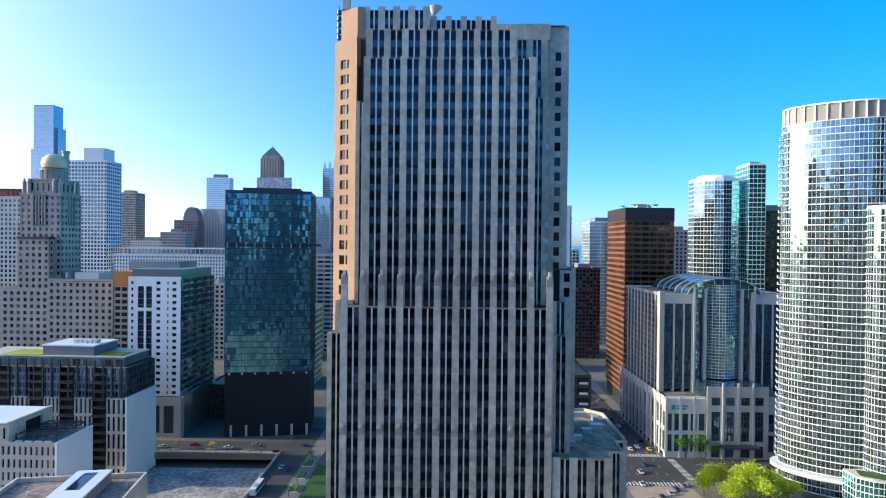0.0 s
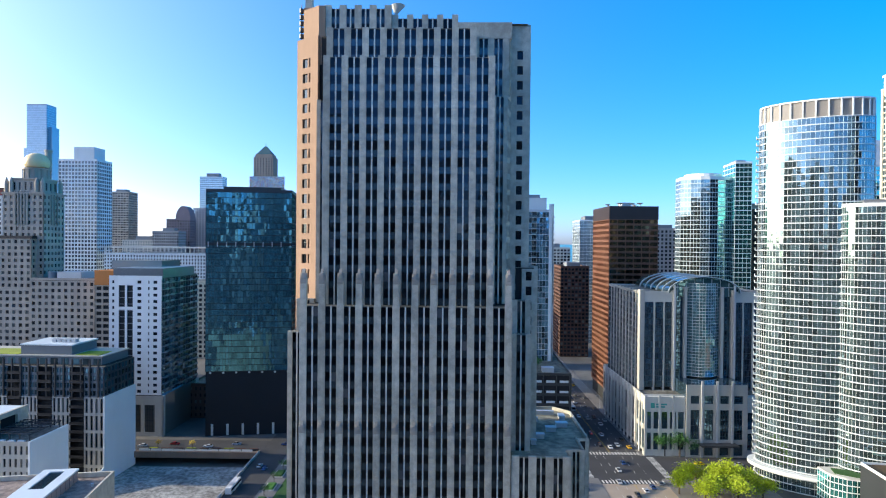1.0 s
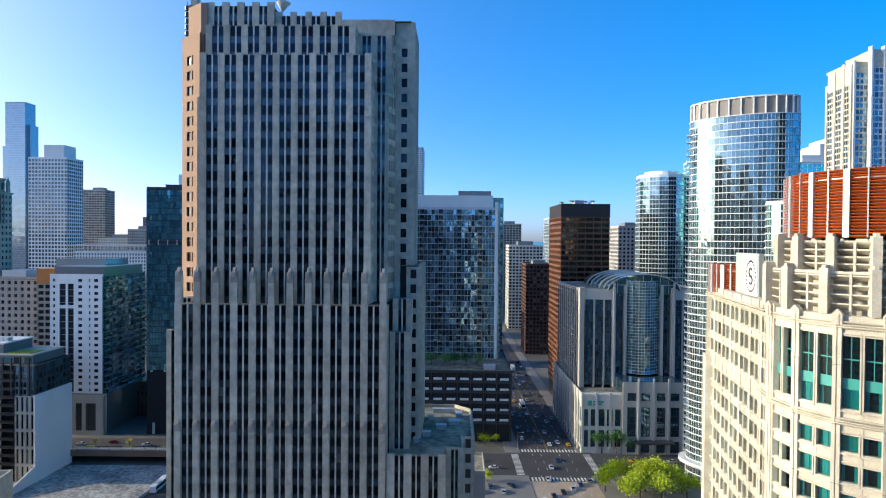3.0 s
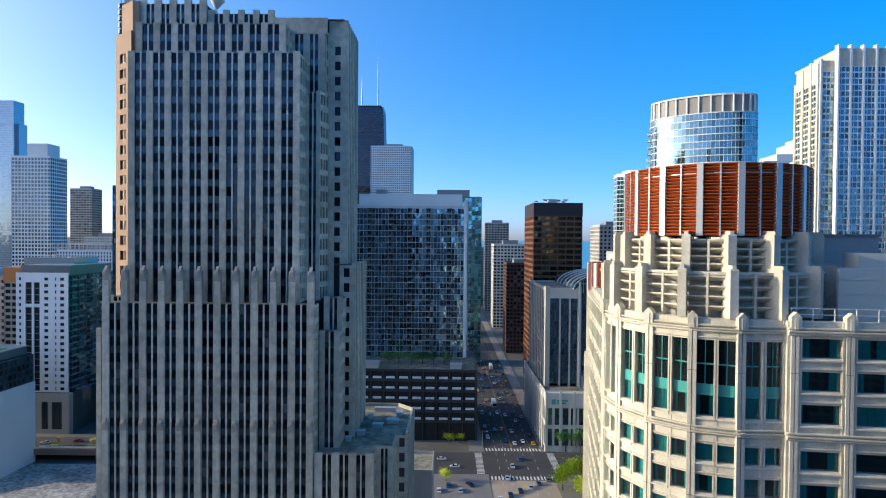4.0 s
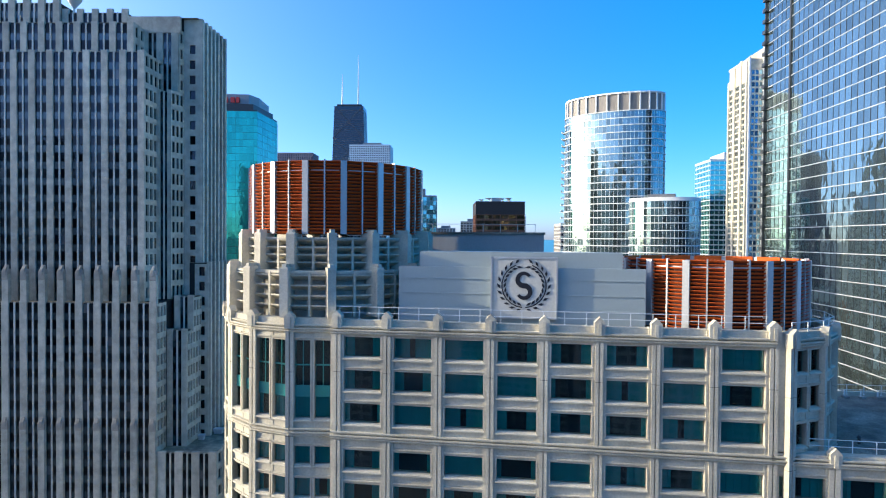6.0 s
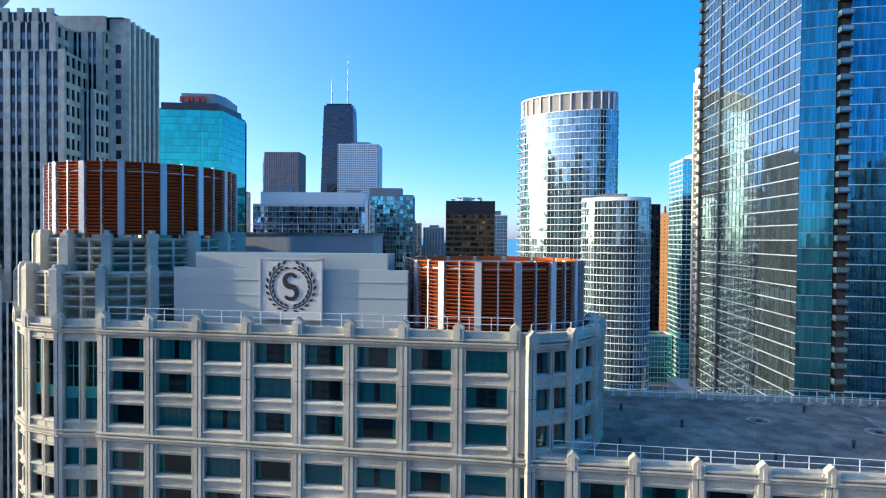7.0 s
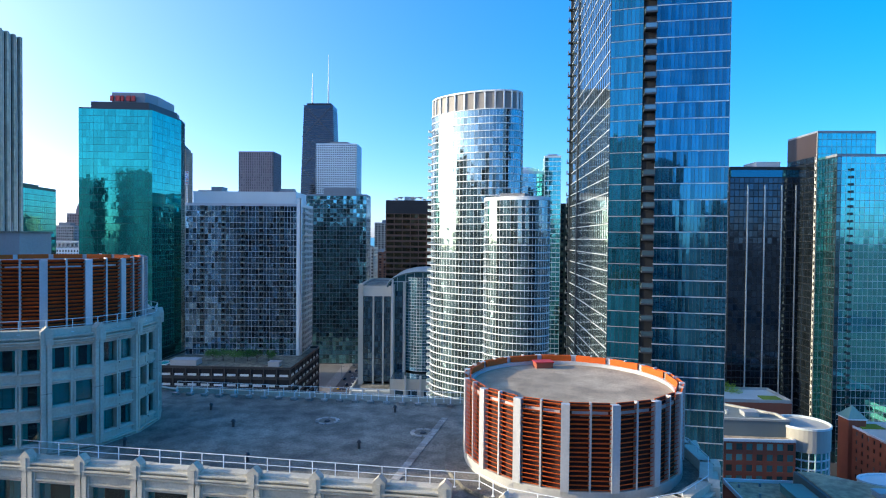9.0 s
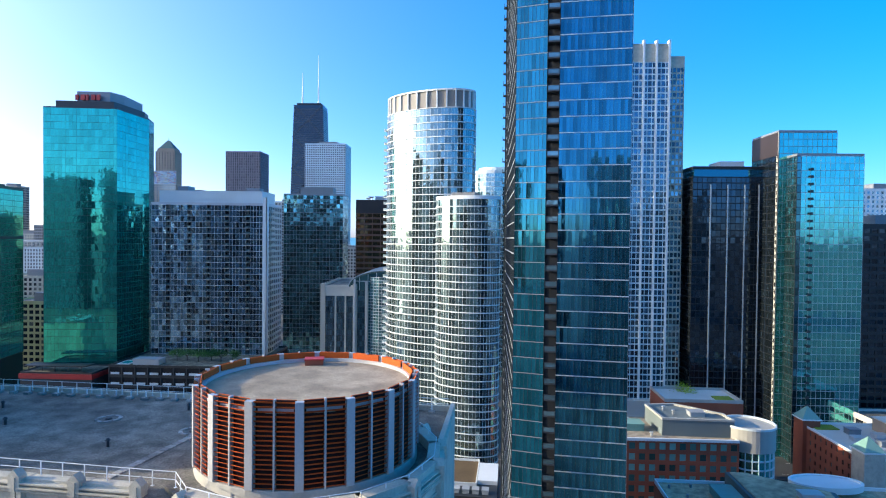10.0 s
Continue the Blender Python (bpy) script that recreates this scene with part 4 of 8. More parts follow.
for u in (25.6, 33, 40.4):
    part("entrance_fin", Solid().block(u - 0.45, u + 0.45, -17.0, -16.2, 0, 37.2), ALU, b, "bright metal fin")
ebars = [(18, -16.2, 0, u + 1.4, u + 1.55, -0.7, -0.5, 8.4, 23) for u in (2.2, 3.7, 9.0, 10.5, 16.6, 18.1, 23.4, 24.9)] + [(18, -16.2, 0, u, u + 4.4, -0.7, -0.52, z, z + 0.2) for u in (2.2, 9.0, 16.6, 23.4) for z in (11.5, 15, 18.5)]
pieces(b, "glazing_bar", ebars, DARKMETAL, len(ebars), 10)
part("entrance_canopy", Solid().block(24, 42, -21, -16.2, 6.2, 7.0), DARKMETAL, b, "dark entrance canopy")
roof(b, -2, SW + 2, -13, 61, 28.6, CONC_LT)
pieces(b, "podium_pier", [(-2, 61, -90, i * 6.33 - 0.7, i * 6.33 + 0.7, 0, 0.6, 0, 29.5) for i in range(1, 12)] + [(-2, -15, 0, u - 0.6, u + 0.6, 0, 0.5, 0, 30) for u in (0.6, 7.4, 14.2, 55.8, 62.6, 69.4)], CONC_LT, 20)
part("sign", Solid().block(1, 3, -15.3, -15.12, 23.5, 26).block(3.6, 9, -15.3, -15.12, 24.9, 25.7).block(3.6, 8, -15.3, -15.12, 23.7, 24.5), SPAND_TEAL, b, "small dark green sign of plain bars")


# ---- round towers ----
def oval(a, b, n, grow=0.0):
    """Points round an ellipse, equal steps of its parameter, grown by a little."""
    return [((a + grow) * math.cos(2 * math.pi * i / n), (b + grow) * math.sin(2 * math.pi * i / n)) for i in range(n)]


def oval_tower(x, y, yaw, ra, rb, h, n, rows, label, cap, crown):
    """A glass tower on an oval plan: panes, thin mullions, white floor bands, finned crown."""
    b = thing("round_tower", x, y, yaw, label, "tower", "round towers")
    part("core", Solid().prism(oval(ra, rb, 64, -0.5), -0.2, h), DARKROOM, b)
    fh = h / rows
    pts = oval(ra, rb, n)
    cells, ms = [], []
    for (xa, ya), (xb, yb), i in zip(pts, pts[1:] + pts[:1], range(n)):
        ang, L = math.degrees(math.atan2(yb - ya, xb - xa)), math.hypot(xb - xa, yb - ya)
        for j in range(rows):
            cells.append((xa, ya, ang, 0.04, L - 0.04, -0.12, 0, j * fh + 0.2, (j + 1) * fh))
        ms.append((xa, ya, ang, -0.035, 0.035, -0.1, 0.12 if i % 3 == 0 else 0.04, 0, h))
    front = [c for c in cells if c[1] < 0.2 * rb]
    back = [c for c in cells if c[1] >= 0.2 * rb]
    pieces(b, "glass_pane", front, G_SILVER, int(cap * 0.6))
    pieces(b, "glass_pane", back, G_SILVER, 0)
    pieces(b, "mullion", ms, WHITE, 40)
    band = Solid().ring(oval(ra, rb, n, -0.3), oval(ra, rb, n, 0.3), 0, 0.34).mesh("floor_band")
    for j in range(rows + 1):
        link("floor_band", band, WHITE, b, "", pose(0, 0, j * fh))
    if crown:
        part("crown_rail", Solid().ring(oval(ra, rb, 64, -1.2), oval(ra, rb, 64, -0.1), h + crown - 0.6, h + crown), WHITE, b, "white ring round the roof")
        part("roof_drum", Solid().prism(oval(ra, rb, 64, -1.6), h, h + crown - 1.2), GREYMETAL, b)
        cp = oval(ra, rb, 28, -0.5)
        fin = Solid().box(-0.25, 0.25, -0.6, 0.45, h, h + crown).mesh("crown_fin")
        pan = Solid()
        for (xa, ya), (xb, yb) in zip(cp, cp[1:] + cp[:1]):
            ang, L = math.degrees(math.atan2(yb - ya, xb - xa)), math.hypot(xb - xa, yb - ya)
            link("crown_fin", fin, WHITE, b, "", pose(xa, ya, 0, 0, 0, ang))
            pan.at(xa, ya, ang).box(0.2, L - 0.2, -0.25, -0.15, h + 0.3, h + crown - 0.7)
        part("crown_screen", pan, CROWNPANEL, b, "pale grey screens between crown fins", "stuff")
    else:
        part("roof_rail", Solid().ring(oval(ra, rb, 64, -0.5), oval(ra, rb, 64, 0.05), h, h + 1.4), WHITE, b)
        part("roof", Solid().prism(oval(ra, rb, 64, -0.5), h - 0.2, h + 0.3), ROOFGREY, b)
        plant_box(b, -6, 4, -3, 3, h + 0.3, h + 3)
    return b


CROWNPANEL = stone("grey_crown_panel", (0.25, 0.235, 0.215), rough=0.6, streak=0.12)
b = oval_tower(168.1, 255.2, -31, 21.1, 10.6, 156.6, 80, 54, "white oval glass tower with a finned crown", 230, 7.8)
balc = Solid().box(-2.2, 2.2, -0.2, 1.2, 0, 0.25).box(-2.2, 2.2, 1.1, 1.2, 0.25, 1.2).mesh("balcony")
for j in range(4, 53):
    link("balcony", balc, WHITE, b, "", pose(-20.9, -1.2, j * 156.6 / 54 + 0.02, 0, 0, -84))
part("canopy", Solid().prism(oval(21.1, 10.6, 64, 3.0), 7, 8.4), WHITE, b, "white ring canopy above the entrance")
oval_tower(183.9, 238.0, -24, 13.3, 8.2, 119.4, 56, 41, "white oval glass tower, the lower of two", 200, 0)
b = thing("glass_podium", 163, 228, 0, "low glass podium with a planted roof", "podium")
ptsg = [(0, 6), (4, 2), (12, -1), (24, -3), (30, -3), (30, 14), (0, 14)]
part("core", Solid().prism([(x * 0.98 + 0.3, y * 0.98 + 0.2) for x, y in ptsg], -0.2, 13), DARKROOM, b)
gf = []
for (xa, ya), (xb, yb) in zip(ptsg[:4], ptsg[1:5]):
    L = math.hypot(xb - xa, yb - ya)
    gf.append((xa, ya, math.degrees(math.atan2(yb - ya, xb - xa)), L, max(2, round(L / 1.6))))
gf.append((0, 14, -90, 8, 5))
curtain(b, gf, 0, 13.4, 5, WHITE, G_AQUA, band=0.35, cap=40, level=8)
part("roof", Solid().prism(ptsg, 13.4, 13.8), CONC_LT, b)
part("planting", Solid().prism([(2, 6.5), (10, 1), (20, -1), (20, 5), (4, 12)], 13.8, 14.1), GRASS, b, "green planted roof bed")

# ---- east side ----
b = thing("apartment_tower", 254, 313, -1.5, "tall white tower with dark window strips and stepped top", "tower")
core(b, 0, 43, 0, 22, -0.2, 198)
lattice(b, [(0, 0, 0, 8, 4), (35, 0, 0, 8, 4), (43, 0, 90, 22, 9)], 22, 194, 54, PRECAST, G_GREY, wf=0.8, hf=0.7, cap=50)
lattice(b, [(0, 20.5, -90, 5.2, 3), (0, 13.4, -90, 5.6, 4), (0, 6.0, -90, 4.6, 3)], 22, 188, 52, PRECAST, G_GREY, wf=0.84, hf=0.74, cap=60)
part("flank_pier", Solid().block(-0.5, 0.6, 20.5, 22, 22, 192), PRECAST, b)
part("flank_pier", Solid().block(-0.5, 0.6, 13.4, 15.3, 22, 198), PRECAST, b)
part("flank_pier", Solid().block(-0.5, 0.6, 6.0, 7.8, 22, 200), PRECAST, b)
part("flank_pier", Solid().block(-0.5, 0.6, 0.02, 1.4, 22, 198), PRECAST, b)
part("top_panel", Solid().block(-0.1, 0.6, 1.4, 20.5, 188, 198), PRECAST, b, "blank cream top storeys")
lattice(b, [(8, -2, 0, 27, 12)], 22, 196, 55, WHITE, G_HOTEL2, wf=0.86, hf=0.78, cap=80)
part("top_panel", Solid().block(0, 8, 0, 0.7, 194, 198.3), PRECAST, b)
part("top_panel", Solid().block(35, 43, 0, 0.7, 194, 198.3), PRECAST, b)
part("top_panel", Solid().block(8, 35, -2, -1.2, 196, 204), PRECAST, b, "blank cream top storeys")
part("base", Solid().block(-6, 48, -6, 40, -0.2, 21.9), CONC_LT, b, "blank pale concrete podium")
piers = [(8, -2, 0, x - 0.5, x + 0.5, -2, 0.9, 22, 207) for x in (0.5, 7, 13.5, 20, 26.5)] + [(0, 0, 0, 0.5, 1.5, 0, 0.6, 22, 200)]
pieces(b, "pier", piers, WHITE, 10)
roof(b, 0, 43, 0, 22, 198.5, PRECAST)
plant_box(b, 9, 34, -1, 20, 198.5, 205.5, PRECAST, "crown")
b = glass_tower("glass_tower", 281, 416, -4, 38, 30, 160, 46, 12, 10, WHITE_PANEL, G_AQUA, "pale green glass tower with a sloping white top", band=0.6, cap=60, plant=False)
part("sloping_roof", Solid().prism([(0, 0), (38, 0), (38, 30), (0, 30)], 160.2, 160.6).block(10, 38, 2, 28, 160.6, 166).block(22, 38, 2, 28, 166, 174).block(28, 38, 2, 28, 174, 178), WHITE_PANEL, b)

b = thing("blue_glass_tower", 190.2, 126.2, -10, "tall blue mirror-glass apartment tower with balconies", "tower")
H = 222.0
plan = [(0, 0), (6.3, -1.0), (8.8, -1.2), (22.8, -1.2), (22.8, 40), (12, 58), (-6.4, 56)]
part("core", Solid().prism([(0.25, 0.25), (7.4, -0.9), (22.5, -0.9), (22.5, 40), (12, 57.6), (-6.0, 55.6)], -0.2, H), DARKROOM, b)
R = 68
f1 = [(0, 0, math.degrees(math.atan2(-1.0, 6.3)), math.hypot(6.3, 1.0), 8)]
curtain(b, f1, 1.6, H + 1.6 - H / R, R - 1, GREYMETAL, G_BLUETEAL, band=0.16, mull=0.04, proud=0.04, cap=110, level=120, up_mat=DARKMETAL)
curtain(b, [(8.8, -1.2, 0, 14.0, 20)], 1.66, H + 1.66 - H / R, R - 1, ALU, G_BLUE, band=0.2, mull=0.03, proud=0.05, cap=120, level=120, up_mat=DARKMETAL)
curtain(b, [(22.8, -1.2, 90, 41.2, 18)], 0, H, R, ALU, G_BLUE, band=0.3, mull=0.08, proud=0.08)
curtain(b, [(-6.4, 56, math.degrees(math.atan2(-56, 6.4)), math.hypot(56, 6.4), 24)], 0, H, R, ALU, G_WEST, band=0.22, mull=0.05, proud=0.08, cap=100, level=120, up_mat=DARKMETAL)
slot = Solid()
slot.block(6.3, 8.8, -0.5, 1, 0, H)
part("ground_glazing", Solid().block(0.3, 22.6, -1.0, 0.6, 0, 1.65), G_BASE, b, "dark glazing at street level")
part("balcony_recess", slot, DARKMETAL, b)
bal = Solid().block(-1.15, 1.15, -1.6, 0.5, 0, 0.34).block(-1.15, 1.15, -1.6, -1.5, 1.18, 1.28).block(-1.15, -1.06, -1.6, -1.5, 0.3, 1.2).block(1.06, 1.15, -1.6, -1.5, 0.3, 1.2).mesh("balcony")
glz = Solid().block(-1.06, 1.06, -1.58, -1.53, 0.34, 1.18).block(-1.13, -1.08, -1.5, 0.4, 0.34, 1.18).block(1.08, 1.13, -1.5, 0.4, 0.34, 1.18).mesh("balustrade")
for j in range(2, R):
    bo = link("balcony", bal, DARKMETAL, b, "", pose(7.6, -1.0, j * H / R))
    link("balustrade", glz, G_BALUST, bo, "grey-blue glass balustrade")
joint = math.degrees(math.atan2(-56, 6.4))
part("corner_post", Solid().at(-6.4, 56, joint).box(14.4, 15.2, 0, 0.35, 0, H).box(0, 0.7, 0, 0.5, 0, H), DARKMETAL, b, "dark vertical joint")
bal2 = Solid().box(-0.9, 0.9, -0.2, 1.0, 0, 0.25).box(-0.9, 0.9, 0.9, 1.0, 0.25, 1.1).mesh("balcony")
sd = Solid().at(-6.4, 56, joint)
for j in range(20, R):
    X, Y, Z = sd.pt(0.9, 0.2, j * H / R)
    link("balcony", bal2, DARKMETAL, b, "", pose(X, Y, Z, 0, 0, joint))
part("roof", Solid().prism(plan, H, H + 1), GREYMETAL, b)

b = thing("black_tower", 299.9, 306, -1.5, "black glass tower with thin pale vertical strips", "tower")
core(b, 0, 36, 0, 30, -0.2, 137, inset=0.2)
curtain(b, rect_faces(36, 30, 15, 12), 0, 137, 40, BLACKMETAL, G_BLACK, band=0.5, cap=90, mull=0.2)
pieces(b, "light_strip", [(0, 0, 0, x - 0.3, x + 0.3, 0.1, 0.35, 8, 133) for x in (9, 17.5, 26, 33)], ALU, 4, 104, "pale metal strip")
part("top_glass", Solid().block(1, 35, 1, 29, 137, 141.2), G_BLUE, b)
roof(b, 0, 36, 0, 30, 141.2, BLACKMETAL)
plant_box(b, 16, 28, 6, 20, 141.2, 145.5, WHITE)

b = thing("aqua_tower", 334.5, 291, -1.5, "aqua mirror-glass tower with a dark flank and balconies", "tower")
core(b, 0, 27.5, 0, 26, -0.2, 156, inset=0.2)
curtain(b, [(0, 0, 0, 27.5, 12), (27.5, 0, 90, 26, 11)], 0, 157, 46, GREYMETAL, G_AQUA, band=0.22, mull=0.1, cap=140)
curtain(b, [(0, 26, -90, 26, 9)], 0, 146, 42, BLACKMETAL, G_BLACK, band=0.3)
part("flank_screen", Solid().block(-0.2, 0.6, 0.3, 26, 146, 157), BROWN_DK, b, "brown louvred screen")
lattice(b, [(-0.1, 1.6, -90, 1.6, 1)], 0, 157, 46, CONC_LT, G_DARK, wf=0.6, hf=0.6, recess=0.1)
roof(b, 0, 27.5, 0, 26, 157, GREYMETAL)
core(b, 4.0, 34.6, -9, 20, -0.2, 143.5, inset=0.2)
# return face and front strip: the slot's shadow is put into the glass colour
curtain(b, [(4.0, -9, 0, 2.0, 1), (4.0, 0, -90, 9, 4)], 0, 144.5, 42, DARKMETAL, G_TEALSHADE, band=0.3, mull=0.12, cap=30)
curtain(b, [(6.0, -9, 0, 28.6, 13), (34.6, -9, 90, 29, 11)], 0, 144.5, 42, ALU, G_AQUA, band=0.22, mull=0.1, cap=140)
roof(b, 4.0, 34.6, -9, 20, 144.6, GREYMETAL)
bal3 = Solid().box(-0.8, 0.8, -0.1, 0.9, 0, 0.3).box(-0.8, 0.8, 0.8, 0.9, 0.3, 1.2).mesh("balcony")
for j in range(2, 41):
    link("balcony", bal3, DARKMETAL, b, "", pose(10.5, -9.1, j * 144.5 / 42))
masonry_tower("office_tower", 376, 296, -1.5, 50, 30, 112, 30, 14, 8, BROWN_DK, G_BLACK, "dark brown office tower with black glass", wf=0.8)
masonry_tower("apartment_tower", 505, 480, -1.5, 50, 30, 146, 40, 14, 8, WHITE, G_GREY, "white apartment tower with a stepped top")
masonry_tower("parking_garage", 366, 262, -1.5, 70, 24, 24, 5, 10, 4, CONC_LT, G_DARK, "pale concrete parking deck", wf=0.9, hf=0.5, plant=False, level=20)

# ---- low brick blocks and roofs ----
b = thing("brick_building", 231, 204, -2, "red brick building with teal windows and a round corner", "building")
core(b, 0, 44, 0, 26, -0.2, 36)
G_CURT = glass("teal_brick_window_glass", (0.24, 0.52, 0.44), metal=0.35, vary=0.85, tilt=0.02)
lattice(b, [(0, 0, 0, 44, 13), (0, 26, -90, 26, 8)], 0, 36.5, 10, BRICK, G_CURT, wf=0.62, hf=0.62, cap=150, level=36)
SANDY0 = stone("tan_roof_gravel", (0.52, 0.43, 0.30), streak=0.4, grain=0.3, blotch=0.3)
part("parapet_band", Solid().block(-0.3, 44, -0.3, 0.5, 36.5, 37.4), WHITE, b, "white stone parapet band")
roof(b, 0, 44, 0, 26, 36.8, CONC_LT, SANDY0, rim=0.5)
part("roof_block", Solid().prism([(20, 5), (44, 4), (43.5, 12), (30, 24), (19, 22)], 36.8, 42.3), stone("grey_green_cladding", (0.16, 0.20, 0.20), streak=0.15), b, "grey-green clad roof block")
part("block_parapet", Solid().ring([(20.6, 5.6), (43.3, 4.7), (42.9, 11.7), (29.8, 23.2), (19.7, 21.4)], [(19.8, 4.8), (44.2, 3.8), (43.7, 12.1), (30.1, 24.3), (18.8, 22.2)], 42.3, 43.0), PRECAST_G, b)
plant_box(b, 7, 15, 9, 15, 36.8, 39.4, COPPER)
plant_box(b, 31, 36, 9, 13, 42.3, 44.0, ALU, "roof_unit")
for i, (x, y) in enumerate(((3, 5), (5, 17), (12, 20), (16, 4), (26, 12), (24, 17))):
    zz = 36.8 if i < 4 else 42.3
    part("vent_pipe", Solid().prism(ngon(x, y, 0.4, 10), zz, zz + 1.2).prism(ngon(x, y, 0.65, 10), zz + 1.2, zz + 1.5), ALU, b)
part("corner_drum", Solid().prism(ngon(50.5, 8, 8.6, 40), 33.0, 40.6), PRECAST_G, b, "pale metal corner drum")
part("drum_rim", Solid().ring(ngon(50.5, 8, 8.3, 40), ngon(50.5, 8, 8.8, 40), 40.6, 41.3), WHITE_PANEL, b)
part("drum_glass", Solid().prism(ngon(50.5, 8, 8.0, 40), 0, 33.0), G_AQUA, b)
post = Solid().box(-0.15, 0.15, -0.3, 0.3, 0, 33.0).mesh("drum_mullion")
for i in range(24):
    a = 15 * i
    link("drum_mullion", post, WHITE_PANEL, b, "", pose(50.5 + 8.0 * math.cos(radians(a)), 8 + 8.0 * math.sin(radians(a)), 0, 0, 0, a + 90))
for z in range(3, 33, 3):
    part("drum_band", Solid().ring(ngon(50.5, 8, 7.8, 40), ngon(50.5, 8, 8.25, 40), z, z + 0.45), WHITE_PANEL, b)
b = thing("brick_building", 262, 236, -3, "plain brick wing with a pale flat roof", "building")
part("wall", Solid().block(0, 30, 0, 20, -0.2, 41), BRICK, b)
part("roof_garden", Solid().block(21, 28, 2, 9, 41.0, 41.6), SEDUM, b, "bright green roof planting")
roof(b, 0, 30, 0, 20, 41.2, PRECAST_G, CONC_LT, rim=1.0)
b = thing("brick_building", 323, 211, -2, "red brick block with green copper corner caps", "building")
core(b, 0, 52, 0, 42, -0.2, 27)
lattice(b, [(0, 42, -90, 42, 12)], 0, 28, 8, BRICK, G_DARK, wf=0.32, hf=0.5, cap=80, level=28)
lattice(b, [(0, 0, 0, 52, 15)], 0, 28, 8, PRECAST, G_CURT, wf=0.5, hf=0.62, cap=60, level=28)
roof(b, 0, 52, 0, 42, 28, WHITE, CONC_LT, rim=0.8)
for x, y, m_ in ((-1.5, 36, BRICK), (-1.5, -2, PRECAST)):
    tu = part("corner_turret", Solid().block(x, x + 7, y, y + 7, 0, 31.0), m_, b)
    part("turret_cornice", Solid().block(x - 0.5, x + 7.5, y - 0.5, y + 7.5, 31.0, 31.5), WHITE, tu)
    part("turret_roof", Solid().prism([(x - 0.3, y - 0.3), (x + 7.3, y - 0.3), (x + 7.3, y + 7.3), (x - 0.3, y + 7.3)], 31.5, 36.2, [(x + 3.4, y + 3.4), (x + 3.6, y + 3.4), (x + 3.6, y + 3.6), (x + 3.4, y + 3.6)]), COPPER, tu, "green copper pyramid cap")
for i, (x, y) in enumerate(((8, 6), (15, 14), (24, 8), (30, 20), (12, 28), (38, 30), (20, 24), (28, 32), (36, 12), (9, 20))):
    plant_box(b, x, x + 4.5, y, y + 3.5, 28, 29.6 + (i % 3) * 0.7, (ALU, GREYMETAL, COPPER)[i % 3], "roof_unit")
part("roof_house", Solid().block(26, 44, 22, 36, 28, 33), TAN, b)
part("roof_house_cap", Solid().block(25.6, 44.4, 21.6, 36.4, 33, 33.4), CONC_LT, b)
part("roof_garden", Solid().block(3, 12, 34, 40, 28, 28.4), SEDUM, b, "bright green roof planting")
b = thing("low_building", 233.5, 146, -4, "low brick block with a sandy roof and white canopy", "building")
part("wall", Solid().block(0, 62, 0, 24, -0.2, 36.0), BRICK, b)
SANDY = stone("sandy_roof", (0.62, 0.48, 0.29), streak=0.4, grain=0.3, blotch=0.3)
roof(b, 0, 62, 0, 24, 36.4, WHITE, SANDY, rim=0.9)
SLOPE = stone("slate_roof_metal", (0.11, 0.16, 0.16), streak=0.15)
part("roof_block", Solid().prism([(19, 4), (40, 2), (42, 12), (24, 23.4), (19, 23.4)], 36.4, 40.2), SLOPE, b, "dark slate-clad wedge block")
part("block_roof", Solid().prism([(20, 6), (39, 4), (40.6, 11.8), (24, 22.6), (20, 22.6)], 40.2, 40.5), SANDY, b)
part("canopy", Solid().prism(ngon(45, 22, 9.5, 40, squash=0.5), 37.6, 38.9).ring(ngon(45, 22, 8.9, 40, squash=0.48), ngon(45, 22, 9.6, 40, squash=0.52), 38.9, 39.4), WHITE, b, "white oval canopy")
for x in (39, 45, 51):
    part("canopy_post", Solid().prism(ngon(x, 22, 0.35, 10), 36.4, 37.6), WHITE, b)
plant_box(b, 13, 18.5, 8, 18, 36.4, 38.8, COPPER, "roof_unit")
plant_box(b, 31, 36, 6, 9, 40.5, 42, ALU, "roof_unit")
for i, (x, y) in enumerate(((3, 20), (6, 14), (9, 21), (4, 8), (10, 11))):
    part("vent_pipe", Solid().prism(ngon(x, y, 0.35, 10), 36.4, 37.3), GREYMETAL, b)
b = thing("low_building", 166, 196, -6, "dark low block with a brown planted roof", "building")
part("wall", Solid().block(0, 27, 0, 30, -0.2, 20.6), DARKMETAL, b)
roof(b, 0, 20, 8, 30, 21, WHITE, stone("brown_planting", (0.14, 0.09, 0.04), streak=0.3, grain=0.4), rim=0.8)
part("terrace", Solid().block(20.2, 27, 10, 26, 20.6, 22), WHITE, b, "white rooftop terrace")
for i in range(7):
    plant_box(b, 3 + i * 3.2, 5 + i * 3.2, 2, 4.5, 20.6, 22.2, ALU, "roof_unit")

# ---- west side ----
b = thing("dark_glass_tower", -116.6, 313.0, 8, "dark teal glass tower on a black base", "tower")
core(b, 0, 44.5, 0, 34, -0.2, 129.8, inset=0.2)
curtain(b, [(0, 0, 0, 44.5, 30)], 34, 129.8, 29, BLACKMETAL, G_WESTDK, band=0.25, mull=0.08, proud=0.05, cap=220, level=100)
curtain(b, [(44.5, 0, 90, 34, 16), (0, 34, -90, 34, 16)], 34, 129.8, 29, DARKMETAL, G_GREEN, band=0.2, mull=0.1, proud=0.05)
part("base", Solid().block(0.5, 44, 0.5, 33.5, 9, 33), G_BASE, b, "blank black base storeys")
